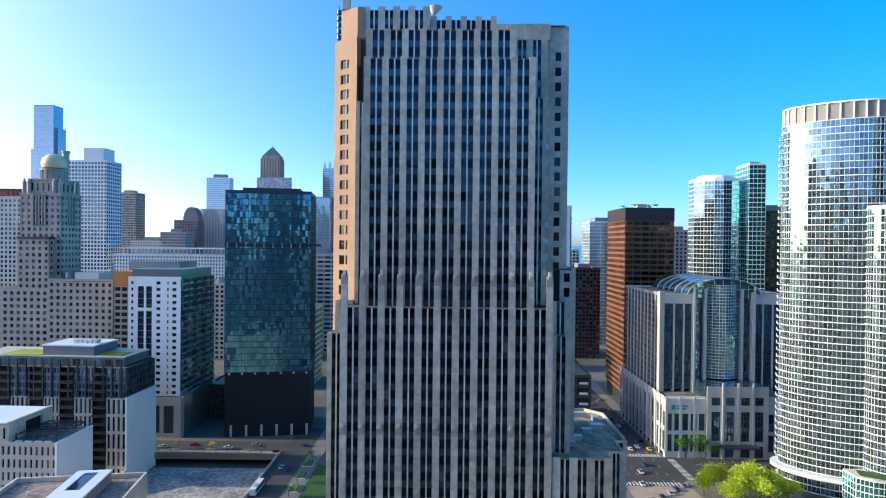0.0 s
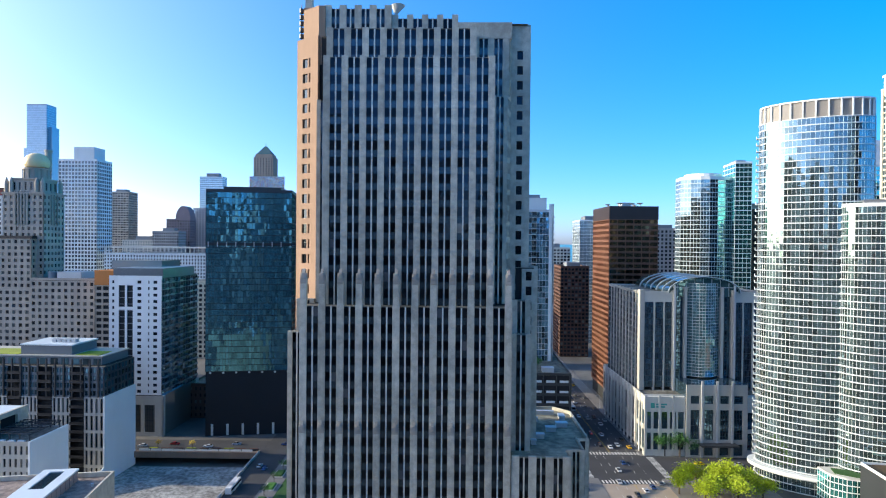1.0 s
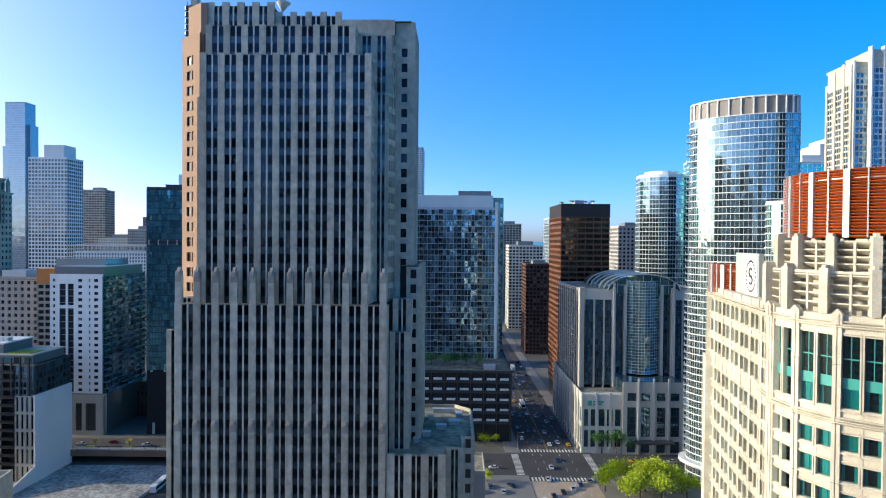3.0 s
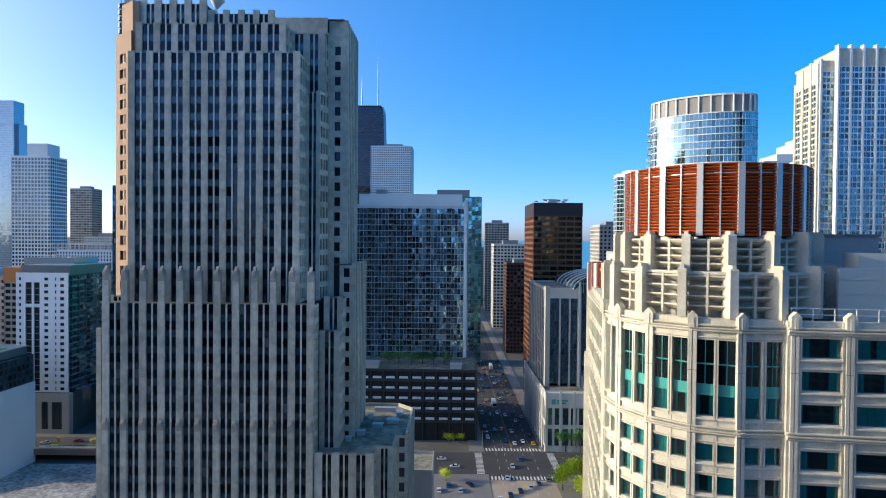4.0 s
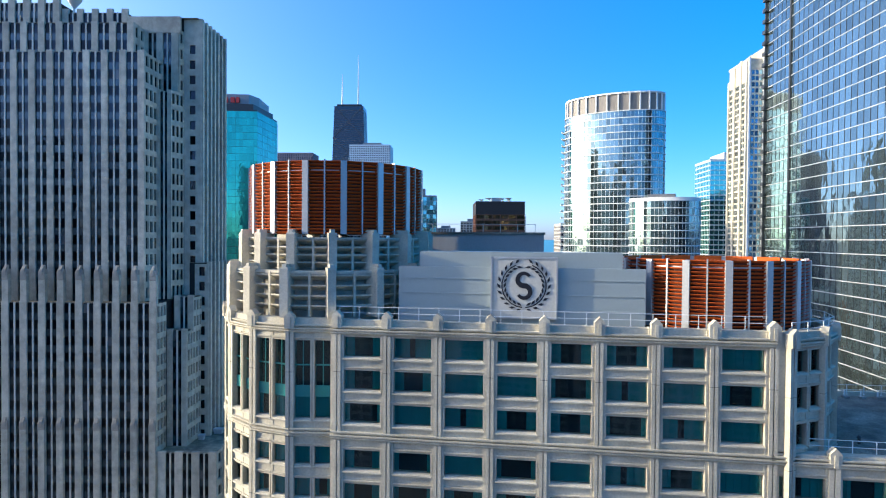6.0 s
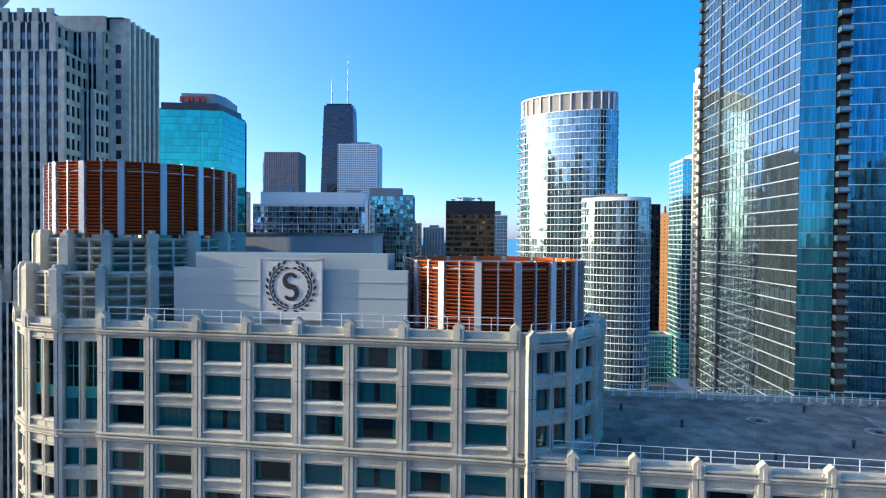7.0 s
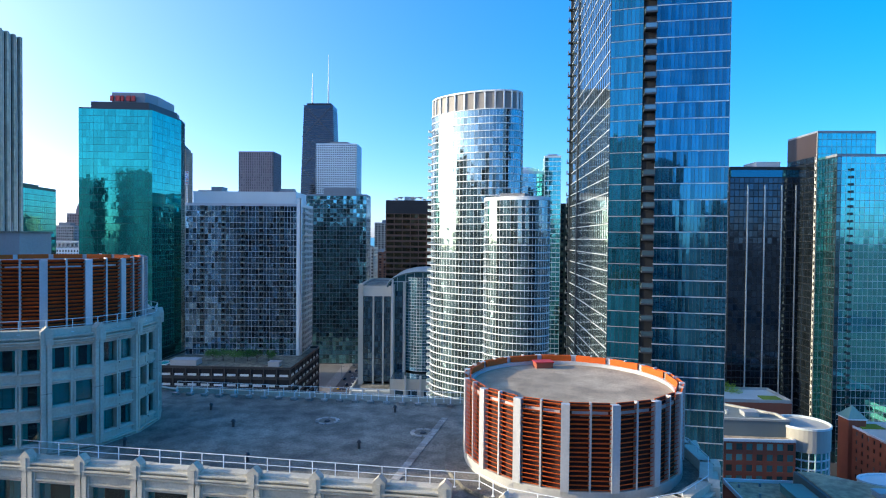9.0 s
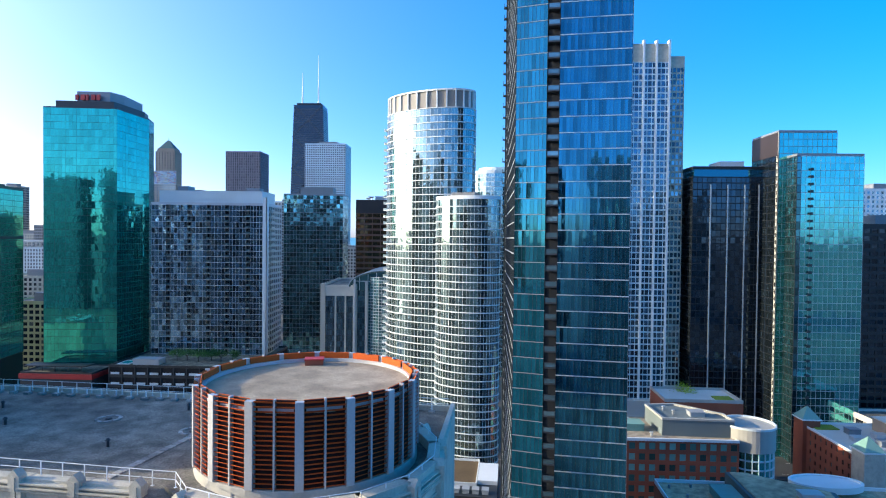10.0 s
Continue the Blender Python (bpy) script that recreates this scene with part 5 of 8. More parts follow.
part("lobby_glass", Solid().block(2, 42.5, 2, 32, -0.2, 9), G_BLACK, b)
pieces(b, "column", [(0, 0, 0, 3 + i * 7.9, 4.2 + i * 7.9, -1.0, 0, 0, 6) for i in range(6)] + [(0, 0, 0, 2 + i * 6.7, 3 + i * 6.7, -0.9, 0.02, 33, 34.2) for i in range(7)], CONC_LT, 13, 0)
part("belt", Solid().block(-0.1, 44.6, -0.1, 34.1, 101.2, 102.8), BLACKMETAL, b, "dark louvred belt storey")
pieces(b, "belt_fin", [(0, 0, 0, 1 + i * 4.7, 1.5 + i * 4.7, 0.05, 0.3, 100.6, 103.2) for i in range(10)], CONC, 10)
part("belt_beam", Solid().block(41, 50, -1.2, 0.4, 101.6, 102.8), BLACKMETAL, b, "projecting black beam end")
roof(b, 0, 44.5, 0, 34, 129.8, DARKMETAL, rim=1.4)
plant_box(b, 8, 38, 5, 28, 129.8, 133, DARKMETAL)

# white-fronted apartment block
b = thing("apartment_tower", -168.2, 313.6, -1.5, "white-fronted apartment block with a dark glass flank", "apartment tower")
core(b, 0, 28.4, 0, 42, -0.2, 82)
fl = [21.6 + 3.42 * j for j in range(18)]
wins = [(z + 0.9, z + 2.5) for z in fl]
w = Solid()
cells = []
for u0, u1, spans in ((0, 4.6, [(1.6, 2.8)]), (13.4, 28.4, [(15.2, 17.4), (21.0, 21.8), (23.8, 26.0)])):
    holed_wall(w, u0, 0, 0, u1 - u0, 21.4, 84.8, [(p - u0, q - u0) for p, q in spans], wins, 0.32)
    cells += [(0, 0, 0, p, q, -0.36, -0.3, z0, z1) for p, q in spans for z0, z1 in wins]
part("wall", w, WHITE, b)
w = Solid()
holed_wall(w, 4.6, 0, 0, 8.8, 21.4, 84.8, [(0.5, 3.9), (5.0, 8.2)], [(22.0, 66.6), (68.2, 79.6)], 1.0)
part("wall", w, WHITE, b)
strip, edge = [], []
for u0 in (5.1, 9.6):
    for j in range(18):
        z = fl[j]
        if z > 79:
            continue
        strip += [(0, 0, 0, u0 + 0.05 + k * 1.1, u0 + 1.1 + k * 1.1, -1.0, -0.94, z + 0.3, z + 3.3) for k in range(3)]
        edge.append((0, 0, 0, u0, u0 + 3.3, -0.95, -0.25, z, z + 0.3))
pieces(b, "window", cells, G_DARK, 72, 60)
pieces(b, "window", strip, G_DARK, 60, 60)
pieces(b, "balcony_slab", edge, GREYMETAL, 34, 60)
curtain(b, [(28.4, 0, 90, 42, 14)], 0, 84, 25, GLASSFLANK, G_GREY, band=0.4, cap=120, level=60)
bal4 = Solid().box(-1.8, 1.8, -0.1, 1.5, 0, 0.22).box(-1.8, 1.8, 1.4, 1.48, 0.22, 1.2).mesh("balcony")
for j in range(7, 25):
    for y in (3, 9, 19, 31, 38):
        link("balcony", bal4, GREYMETAL, b, "", pose(28.5, y, j * 3.36, 0, 0, 90))
w = Solid()
holed_wall(w, -1, -1.2, 0, 31.2, -0.2, 21.3, [(15.5, 19), (21, 26.5)], [(2.0, 16.5)], 0.5)
part("base", w, PRECAST_G, b, "pale stone podium")
part("base_core", Solid().block(-0.4, 29.4, -0.5, 41, -0.2, 21.2), G_DARK, b, "dark glass behind the podium openings")
pieces(b, "podium_bar", [(-1, -1.2, 0, u, u + 0.25, -0.5, -0.3, 2, 16.5) for u in (16.6, 17.8, 22.3, 23.6, 24.9)] + [(-1, -1.2, 0, 15.5, 26.5, -0.5, -0.32, z, z + 0.25) for z in (5, 8, 11, 14)], DARKMETAL, 9, 10)
part("podium_pier", Solid().block(29.2, 30.2, 37, 41, -0.2, 21.3), PRECAST_G, b)
part("podium_pier", Solid().block(29.2, 30.2, -1.2, 0.8, -0.2, 21.3), PRECAST_G, b)
roof(b, 0, 28.4, 0.1, 42, 83.2, GLASSFLANK, rim=0.6)
plant_box(b, 0.5, 27.5, 3, 40, 83.2, 88.6, GLASSFLANK)
part("roof_screen", Solid().block(-12, 17, 22, 44, 84, 92), G_HAZE, b, "pale blue glass roof screen")
b2 = thing("stair_block", -180.5, 321.6, -1.5, "brown balcony block with an orange top", "apartment block")
core(b2, 0, 12, 0, 26, -0.2, 79)
lattice(b2, [(0, 0, 0, 12, 3), (0, 26, -90, 26, 6)], 0, 79, 23, LIME_DK, G_DARK, wf=0.8, hf=0.6, recess=0.8, cap=50, level=60)
part("top_cladding", Solid().block(-0.2, 12.2, -0.2, 26, 79, 87), stone("orange_cladding", (0.50, 0.19, 0.05)), b2, "orange-clad top storeys")
b3 = thing("brick_building", -139.2, 345, -1.5, "narrow dark red brick building in an alley", "building")
core(b3, 0, 11, 0, 30, -0.2, 18)
lattice(b3, [(0, 0, 0, 11, 4), (11, 0, 90, 30, 8)], 0, 19, 5, BRICK_DK, G_DARK, wf=0.4, hf=0.5)
roof(b3, 0, 11, 0, 30, 19.2, BRICK_DK)

# old stone hotel
b = thing("grand_hotel", -258, 338, -1.5, "old stone hotel tower with a gilded dome", "hotel")
core(b, 0, 36, 0, 34, -0.2, 75)
lattice(b, [(0, 0, 0, 35, 9), (35, 0, 90, 34, 9)], 0, 75, 20, GREYSTONE, G_DARK, wf=0.5, hf=0.52, recess=0.5, cap=90, level=70)
roof(b, 0, 35, 0, 34, 75.3, GREYSTONE)
core(b, 36, 72, -6, 26, -0.2, 80)
lattice(b, [(35.5, -6, 0, 37, 10), (72.5, -6, 90, 32, 9)], 0, 80.5, 22, GREYSTONE, G_DARK, wf=0.48, hf=0.52, recess=0.5, cap=90, level=70)
roof(b, 35.5, 72.5, -6, 26, 81, GREYSTONE)
plant_box(b, 44, 58, 4, 18, 81, 85, ALU)
part("roof_tank", Solid().prism(ngon(40, 6, 2.4, 16), 81, 85), GREYMETAL, b)
core(b, 10, 34.4, 6, 24, 75, 129)
lattice(b, [(10, 6, 0, 24.4, 7), (34.4, 6, 90, 18, 6), (10, 24, -90, 18, 6)], 75.3, 130, 15, GREYSTONE, G_DARK, wf=0.46, hf=0.52, recess=0.5, cap=120)
part("wing", Solid().block(12.2, 29.6, 2.5, 6.2, 75.3, 104), GREYSTONE, b, "lower stone wing")
lattice(b, [(11.6, 2, 0, 18.6, 5), (30.2, 2, 90, 4, 1)], 75.3, 104, 8, GREYSTONE, G_DARK, wf=0.46, hf=0.52, recess=0.4, cap=40)
part("wing_cornice", Solid().block(11.2, 30.6, 1.6, 6.0, 104, 105.6), BLACKMETAL, b, "dark metal wing cornice")
pil = []
for u in (7.5, 9.3, 11.1, 12.9, 14.7):
    pil.append((10, 6, 0, u, u + 0.7, 0.0, 0.7, 112, 131.5))
for u in (6, 8.5, 11):
    pil.append((34.4, 6, 90, u, u + 0.7, 0.0, 0.7, 112, 131.5))
pieces(b, "pilaster", pil, LIME_DK, len(pil), 120)
part("cornice", Solid().block(9.4, 35.0, 5.4, 24.6, 130, 131.0), GREYSTONE, b)
core(b, 14.5, 30.5, 8, 22, 131, 138, inset=0.5)
lattice(b, [(14, 7.6, 0, 17, 5), (31, 7.6, 90, 15, 4), (14, 22.6, -90, 15, 4)], 131, 138.5, 1, GREYSTONE, G_DARK, wf=0.4, hf=0.6, recess=0.5)
for x, y in ((11.4, 7.2), (33, 7.2), (11.4, 22.6), (33, 22.6), (14.6, 6.8), (29.8, 6.8)):
    part("turret", Solid().prism(ngon(x, y, 1.2, 8), 131, 137).prism(ngon(x, y, 1.3, 8), 137, 140, ngon(x, y, 0.1, 8)), GREYSTONE, b)
part("upper_cornice", Solid().block(13.4, 31.6, 7.0, 23.2, 138.5, 139.5), GREYSTONE, b)
drum = Solid().prism(ngon(24.5, 14, 6.6, 16), 139.5, 145.6)
part("lantern", drum, GREYSTONE, b, "octagonal stone drum")
for i in range(12):
    a = 30 * i
    part("arch_pier", Solid().at(24.5 + 6.5 * math.cos(radians(a)), 14 + 6.5 * math.sin(radians(a)), a + 90).box(-0.4, 0.4, -0.2, 0.6, 139.5, 144.6), LIME_DK, b)
part("lantern_rim", Solid().ring(ngon(24.5, 14, 6.2, 20), ngon(24.5, 14, 7.3, 20), 144.6, 145.4), GREYSTONE, b)
dome = Solid()
for i in range(13):
    a_ = math.radians(-28 + 118 * i / 12)
    dome.v += [(x, y, 149.0 + 5.9 * math.sin(a_)) for x, y in ngon(24.5, 14, max(0.05, 6.7 * math.cos(a_)), 28)]
for i in range(12):
    for k in range(28):
        dome.f.append((i * 28 + k, i * 28 + (k + 1) % 28, (i + 1) * 28 + (k + 1) % 28, (i + 1) * 28 + k))
dm = part("dome", dome, GOLD, b, "gilded onion dome")
for f_ in dm.data.polygons:
    f_.use_smooth = True
part("finial", Solid().prism(ngon(28, 19, 1.9, 12), 143, 156.2).prism(ngon(28, 19, 2.3, 12), 156.2, 157.4), GREYSTONE, b)

# loft block with dark upper storeys and pale piers below
b = thing("loft_building", -217.5, 267, -2.2, "dark loft block with balconies and green roof terraces", "building")
LX = 75.5
core(b, 0, LX, 1.0, 24, -6.5, 47)
bays = [(66.3, 75.5, 4), (51.5, 59.7, 4), (37.3, 44.5, 4), (22, 30.5, 4), (6, 15, 4)]
slots = [(59.7, 66.3), (44.5, 51.5), (30.5, 37.3), (15, 22), (0, 6)]
for u0, u1, n in bays:
    lattice(b, [(u0, 0, 0, u1 - u0, n)], -6, 33, 5, PRECAST_G, G_DARK, wf=0.5, hf=0.84, recess=0.5, cap=16, level=25)
    lattice(b, [(u0, 0.2, 0, u1 - u0, 5)], 33, 46.5, 4, GLASSFLANK, G_LOFT, wf=0.72, hf=0.66, cap=14, level=40)
for u0, u1 in slots:
    lattice(b, [(u0, 2.2, 0, u1 - u0, 3)], -6, 46.5, 14, DARKMETAL, G_LOFT, wf=0.8, hf=0.6, cap=14, level=35)
bal5 = Solid().box(-3.2, 3.2, -2.0, 0.5, 0, 0.3).mesh("balcony_floor")
rail5 = Solid().box(-3.2, 3.2, 0.42, 0.5, 0.3, 1.35).mesh("balcony_rail")
for j in range(14):
    for u0, u1 in slots[:4]:
        m_ = pose((u0 + u1) / 2, 0, -5.8 + j * 3.75)
        floor_ = link("balcony_floor", bal5, DARKMETAL, b, "", m_)
        link("balcony_rail", rail5, BLACKMETAL, floor_)
pieces(b, "pilaster", [(0, 0, 0, u - 0.3, u + 0.3, -0.1, 0.5, 33, 50) for u in range(1, 75, 4)], DARKMETAL, 20, 40)
part("setback_wall", Solid().block(2, LX - 2.5, 2.5, 23, 46, 50.6), GLASSFLANK, b)
pieces(b, "window", [(0, 0, 0, 4 + i * 5, 7.4 + i * 5, -2.5, -2.42, 47, 49.8) for i in range(14)], G_LOFT, 14, 48)
part("blank_wall", Solid().block(LX - 0.2, LX + 0.5, -0.3, 24.4, -6.2, 33.4), WHITE, b, "blank pale plastered side wall")
ramp_w = Solid()
ramp_w.v += [(LX - 0.2, -22, -6.2), (LX - 0.2, -0.3, -6.2), (LX - 0.2, -0.3, 1.5), (LX - 0.2, -22, -5.6), (LX + 0.4, -22, -6.2), (LX + 0.4, -0.3, -6.2), (LX + 0.4, -0.3, 1.5), (LX + 0.4, -22, -5.6)]
ramp_w.f += [(0, 1, 2, 3), (7, 6, 5, 4), (0, 4, 5, 1), (1, 5, 6, 2), (2, 6, 7, 3), (3, 7, 4, 0)]
part("ramp_wall", ramp_w, WHITE, b, "pale sloping ramp wall")
lattice(b, [(LX, 0, 90, 24, 9)], 33.4, 46.5, 4, DARKMETAL, G_LOFT, wf=0.66, hf=0.7, cap=30, level=40)
part("roof", Solid().block(0, LX, 0.3, 24, 46.3, 46.7), ROOFGREY, b)
part("terrace_roof", Solid().block(1.6, LX - 2.1, 2.1, 23.4, 50.6, 51.1), PRECAST_G, b)
part("green_roof", Solid().block(15, 33.5, 3, 16, 51.1, 51.35), SEDUM, b, "bright yellow-green planted roof")
part("green_roof", Solid().block(60, 71, 3.2, 13, 51.1, 51.35), SEDUM, b, "bright yellow-green planted roof")
part("roof_block", Solid().block(34, 58, 4, 22, 51.1, 55.2), GLASSFLANK, b)
part("roof_block_cap", Solid().block(33.6, 58.4, 3.6, 22.4, 55.2, 55.8), WHITE_PANEL, b)
for i in range(5):
    plant_box(b, 45 + i * 2.3, 46.8 + i * 2.3, 9, 12, 55.8, 57.4, ALU, "roof_unit")

b = thing("stone_building", -188, 219.5, -1.5, "pale stone block with terrace pergola and blank end wall", "building")
core(b, 0, 45, 0, 20, -6.5, 27)
lattice(b, [(0, 0, 0, 45, 21)], -6, 27.6, 7, PRECAST_G, G_DARK, wf=0.42, hf=0.66, recess=0.4, cap=90, level=20)
part("blank_wall", Solid().block(44.6, 45.4, -0.4, 21, -6.2, 28.6), WHITE, b, "blank pale end wall")
roof(b, 0, 44.6, 0, 20, 27.8, PRECAST_G, ROOFGREY, rim=0.6)
core(b, 0, 26, 0.4, 22, 27, 35)
lattice(b, [(0, 0.2, 0, 26, 12)], 28, 34.8, 1, PRECAST_G, G_DARK, wf=0.42, hf=0.6)
part("upper_wall", Solid().block(25.6, 26.6, 0.2, 9, 28, 35.6).block(25.6, 26.6, 18, 24, 28, 35.6).block(25.6, 26.6, 9.01, 17.99, 33.6, 35.6), PRECAST, b, "pale upper side wall with a dark recess")
part("upper_roof", Solid().block(-0.2, 26.0, 0, 22.4, 35.0, 35.5), WHITE_PANEL, b, "white sheet roof")
for i in range(10):
    part("pergola_beam", Solid().block(28, 43.5, 2 + i * 1.9, 2.3 + i * 1.9, 30.6, 30.9), DARKMETAL, b)
for i in range(5):
    part("pergola_rafter", Solid().block(28 + i * 3.8, 28.3 + i * 3.8, 1.6, 19.6, 30.3, 30.6), DARKMETAL, b)
    for y in (2, 18.6):
        part("pergola_post", Solid().block(28 + i * 3.8, 28.3 + i * 3.8, y, y + 0.3, 27.8, 30.3), DARKMETAL, b)
for i in range(4):
    part("terrace_skylight", Solid().block(28.5 + i * 3.7, 31 + i * 3.7, 0.8, 1.7, 27.8, 28.6), WHITE_PANEL, b)

b = thing("low_building", -119.7, 142.9, 9, "low building with brown gravel roof and a long skylight", "building")
part("wall", Solid().block(0, 36, 0, 30, -6.2, 32.4), PRECAST, b)
roof(b, 0, 36, 0, 30, 32.6, PRECAST, BROWNROOF, rim=1.3, t=0.6)
part("skylight_wall", Solid().block(18, 27, 1, 27.2, 32.6, 35.6), stone("pinkish_panel", (0.40, 0.30, 0.26), streak=0.2), b)
part("skylight_rim", Solid().ring([(20.3, 13), (24.2, 13), (24.2, 25.5), (20.3, 25.5)], [(17.8, 0.8), (27.2, 0.8), (27.2, 27.4), (17.8, 27.4)], 35.6, 36.1), WHITE_PANEL, b)
part("skylight", Solid().block(20.3, 24.2, 13, 25.5, 35.6, 35.8), G_BLACK, b, "dark glazed skylight strip")
pieces(b, "panel_joint", [(27, 1, 90, i * 2.6, i * 2.6 + 0.08, 0, 0.06, 32.6, 35.6) for i in range(1, 10)], DARKMETAL, 9)
for x, y in ((8, 20), (12, 12), (5, 24), (30, 12), (33, 22), (14, 24)):
    part("vent_pipe", Solid().prism(ngon(x, y, 0.35, 10), 32.6, 33.5), ALU, b)
plant_box(b, 3, 7, 8, 12, 32.6, 34.0, ALU, "roof_unit")

# planters, barriers and small trees on the bridge
pl = Solid().block(-2.4, 2.4, -0.7, 0.7, 0, 1.1).mesh("box")
for i in range(9):
    x = -133 + i * 6.2
    pb = thing("planter", x, 291.2, 0, "dark planter box on the bridge pavement", "planter", "bridge planters")
    link("box", pl, BLACKMETAL, pb)
    part("soil", Solid().block(-2.2, 2.2, -0.5, 0.5, 1.1, 1.3), BRICK_DK if i % 3 else SEDUM, pb)
for i in range(10):
    x = -136.5 + i * 5.6
    jb = thing("barrier", x, 289.2, 0, "pale concrete road barrier", "barrier", "road barriers", z=0.5)
    part("body", Solid().at(0, 0, 0).profile(-2.6, 2.6, [(-0.35, 0), (0.35, 0), (0.3, 0.25), (0.12, 0.45), (0.1, 0.9), (-0.1, 0.9), (-0.12, 0.45), (-0.3, 0.25)]), CONC_LT, jb)

# ---- the stepped limestone tower ----
nbc = thing("stepped_tower", 0, 144.9, -1.0, "stepped limestone office tower with tall dark window bays", "office tower")
N_CELL, N_SP, N_PIER, N_MULL, N_PUNCH = [], [], [], [], []
FL = 4.0


def pier_face(ox, oy, a, length, bays, z0, z1, pw=1.75, finial=0.0, proud=0.25, edge=True):
    """Bays of paired windows between full-height piers."""
    pitch = (length - pw) / bays
    for i in range(bays + 1):
        if not edge and i in (0, bays):
            continue
        c = pw / 2 + i * pitch
        N_PIER.append((ox, oy, a, c - pw / 2, c + pw / 2, -0.5, proud, z0, z1 + 0.6 + finial))
    for i in range(bays):
        u0, u1 = pw + i * pitch, (i + 1) * pitch
        um = (u0 + u1) / 2
        N_MULL.append((ox, oy, a, um - 0.18, um + 0.18, -0.3, 0.12, z0, z1 + 0.25))
        n = max(1, round((z1 - z0) / FL))
        fh = (z1 - z0) / n
        for j in range(n):
            z = z0 + j * fh
            for p, q in ((u0, um - 0.18), (um + 0.18, u1)):
                N_SP.append((ox, oy, a, p, q, -0.25, -0.1, z, z + 1.75))
                N_CELL.append((ox, oy, a, p, q, -0.25, -0.13, z + 1.75, z + fh))


def punched(ox, oy, a, length, cols, z0, z1, solid, wf=0.5, hf=0.55):
    """A plain stone wall with set-back single windows."""
    n = max(1, round((z1 - z0) / FL))
    fh = (z1 - z0) / n
    pitch = length / cols
    ww, wh = pitch * wf, fh * hf
    spans = [(i * pitch + (pitch - ww) / 2, i * pitch + (pitch + ww) / 2) for i in range(cols)]
    lv = [(z0 + j * fh + (fh - wh) / 2, z0 + j * fh + (fh + wh) / 2) for j in range(n)]
    holed_wall(solid, ox, oy, a, length, z0, z1, spans, lv, 0.42)
    for j in range(n):
        for i in range(cols):
            u, z = i * pitch + (pitch - ww) / 2, z0 + j * fh + (fh - wh) / 2
            N_PUNCH.append((ox, oy, a, u, u + ww, -0.45, -0.38, z, z + wh))


stonew = Solid()
blocks = Solid()
LOW0, PITCH = -25.0, 4.56
LOW1 = LOW0 + 11 * PITCH + 1.75
# lower body: twelve piers, eleven bays
pier_face(LOW0, 0, 0, 11 * PITCH + 1.75, 11, 0, 87.6)
for i in range(12):
    c = LOW0 + 0.875 + i * PITCH
    N_PIER.append((c, 0, 0, -0.8, 0.8, 0.25, 0.6, 0, 57.6))
    N_PIER.append((c, 0, 0, -0.8, 0.8, -0.95, 0.14, 87.6, 94.8))
blocks.block(LOW0 + 0.5, LOW1 - 0.5, 0.3, 27, 0, 87.8)
# stepped shoulders of the lower body
pier_face(-29.2, 4.6, 0, 4.7, 1, 0, 80.4, pw=1.2)
blocks.block(-28.8, -24.5, 4.9, 27, 0, 80.6)
pier_face(-27.8, 7.6, 0, 4.6, 1, 80, 88.4, pw=1.2)
blocks.block(-27.4, -22.5, 8.0, 27, 80, 88.6)
punched(-29.2, 26, -90, 21, 5, 0, 80.4, stonew, 0.4, 0.58)
punched(LOW1 + 0.03, 0.1, 90, 4.7, 3, 48, 87.8, stonew, 0.62, 0.66)
pier_face(27.2, 4.75, 0, 5.0, 1, 0, 80.4, pw=1.35)
blocks.block(26.6, 31.8, 5.1, 27, 0, 80.6)
punched(32.23, 4.85, 90, 7.9, 5, 48, 80.4, stonew, 0.62, 0.66)
pier_face(27.6, 7.85, 0, 4.8, 1, 80, 88.6, pw=1.4)
blocks.block(26.8, 32.0, 8.3, 27, 80, 88.7)
punched(32.43, 7.95, 90, 4.9, 3, 80.4, 88.6, stonew, 0.62, 0.66)
punched(30.6, 12.7, 0, 3.7, 1, 50, 97, stonew, 0.42, 0.6)
blocks.block(29, 33.9, 13.2, 32, 0, 97.2)
pier_face(34.3, 12.8, 90, 19, 7, 50, 97, pw=0.9, proud=0.5)
# upper body: ten piers, nine bays
UP0 = LOW0 + PITCH + 0.2
pier_face(UP0, 3.0, 0, 9 * PITCH + 1.65, 9, 88, 149.4, pw=1.65)
UP1 = UP0 + 9 * PITCH + 1.65
blocks.block(UP0 + 0.5, UP1 - 0.4, 3.4, 27, 80, 149.6)
pier_face(-23.0, 8.0, 0, 3.4, 1, 88, 139.6, pw=1.0)
blocks.block(-22.6, -18, 8.4, 27, 80, 139.8)
punched(UP1 + 0.03, 3.1, 90, 6.2, 3, 88, 141.6, stonew, 0.62, 0.66)
punched(UP1 + 0.03, 3.1, 90, 8.8, 4, 141.6, 149.6, stonew, 0.62, 0.66)
pier_face(22.2, 9.2, 0, 3.9, 1, 88, 141.2, pw=1.0)
blocks.block(21.6, 25.7, 9.6, 27, 80, 141.4)
punched(26.1, 9.3, 72, 4.2, 3, 88, 141.8, stonew, 0.62, 0.66)
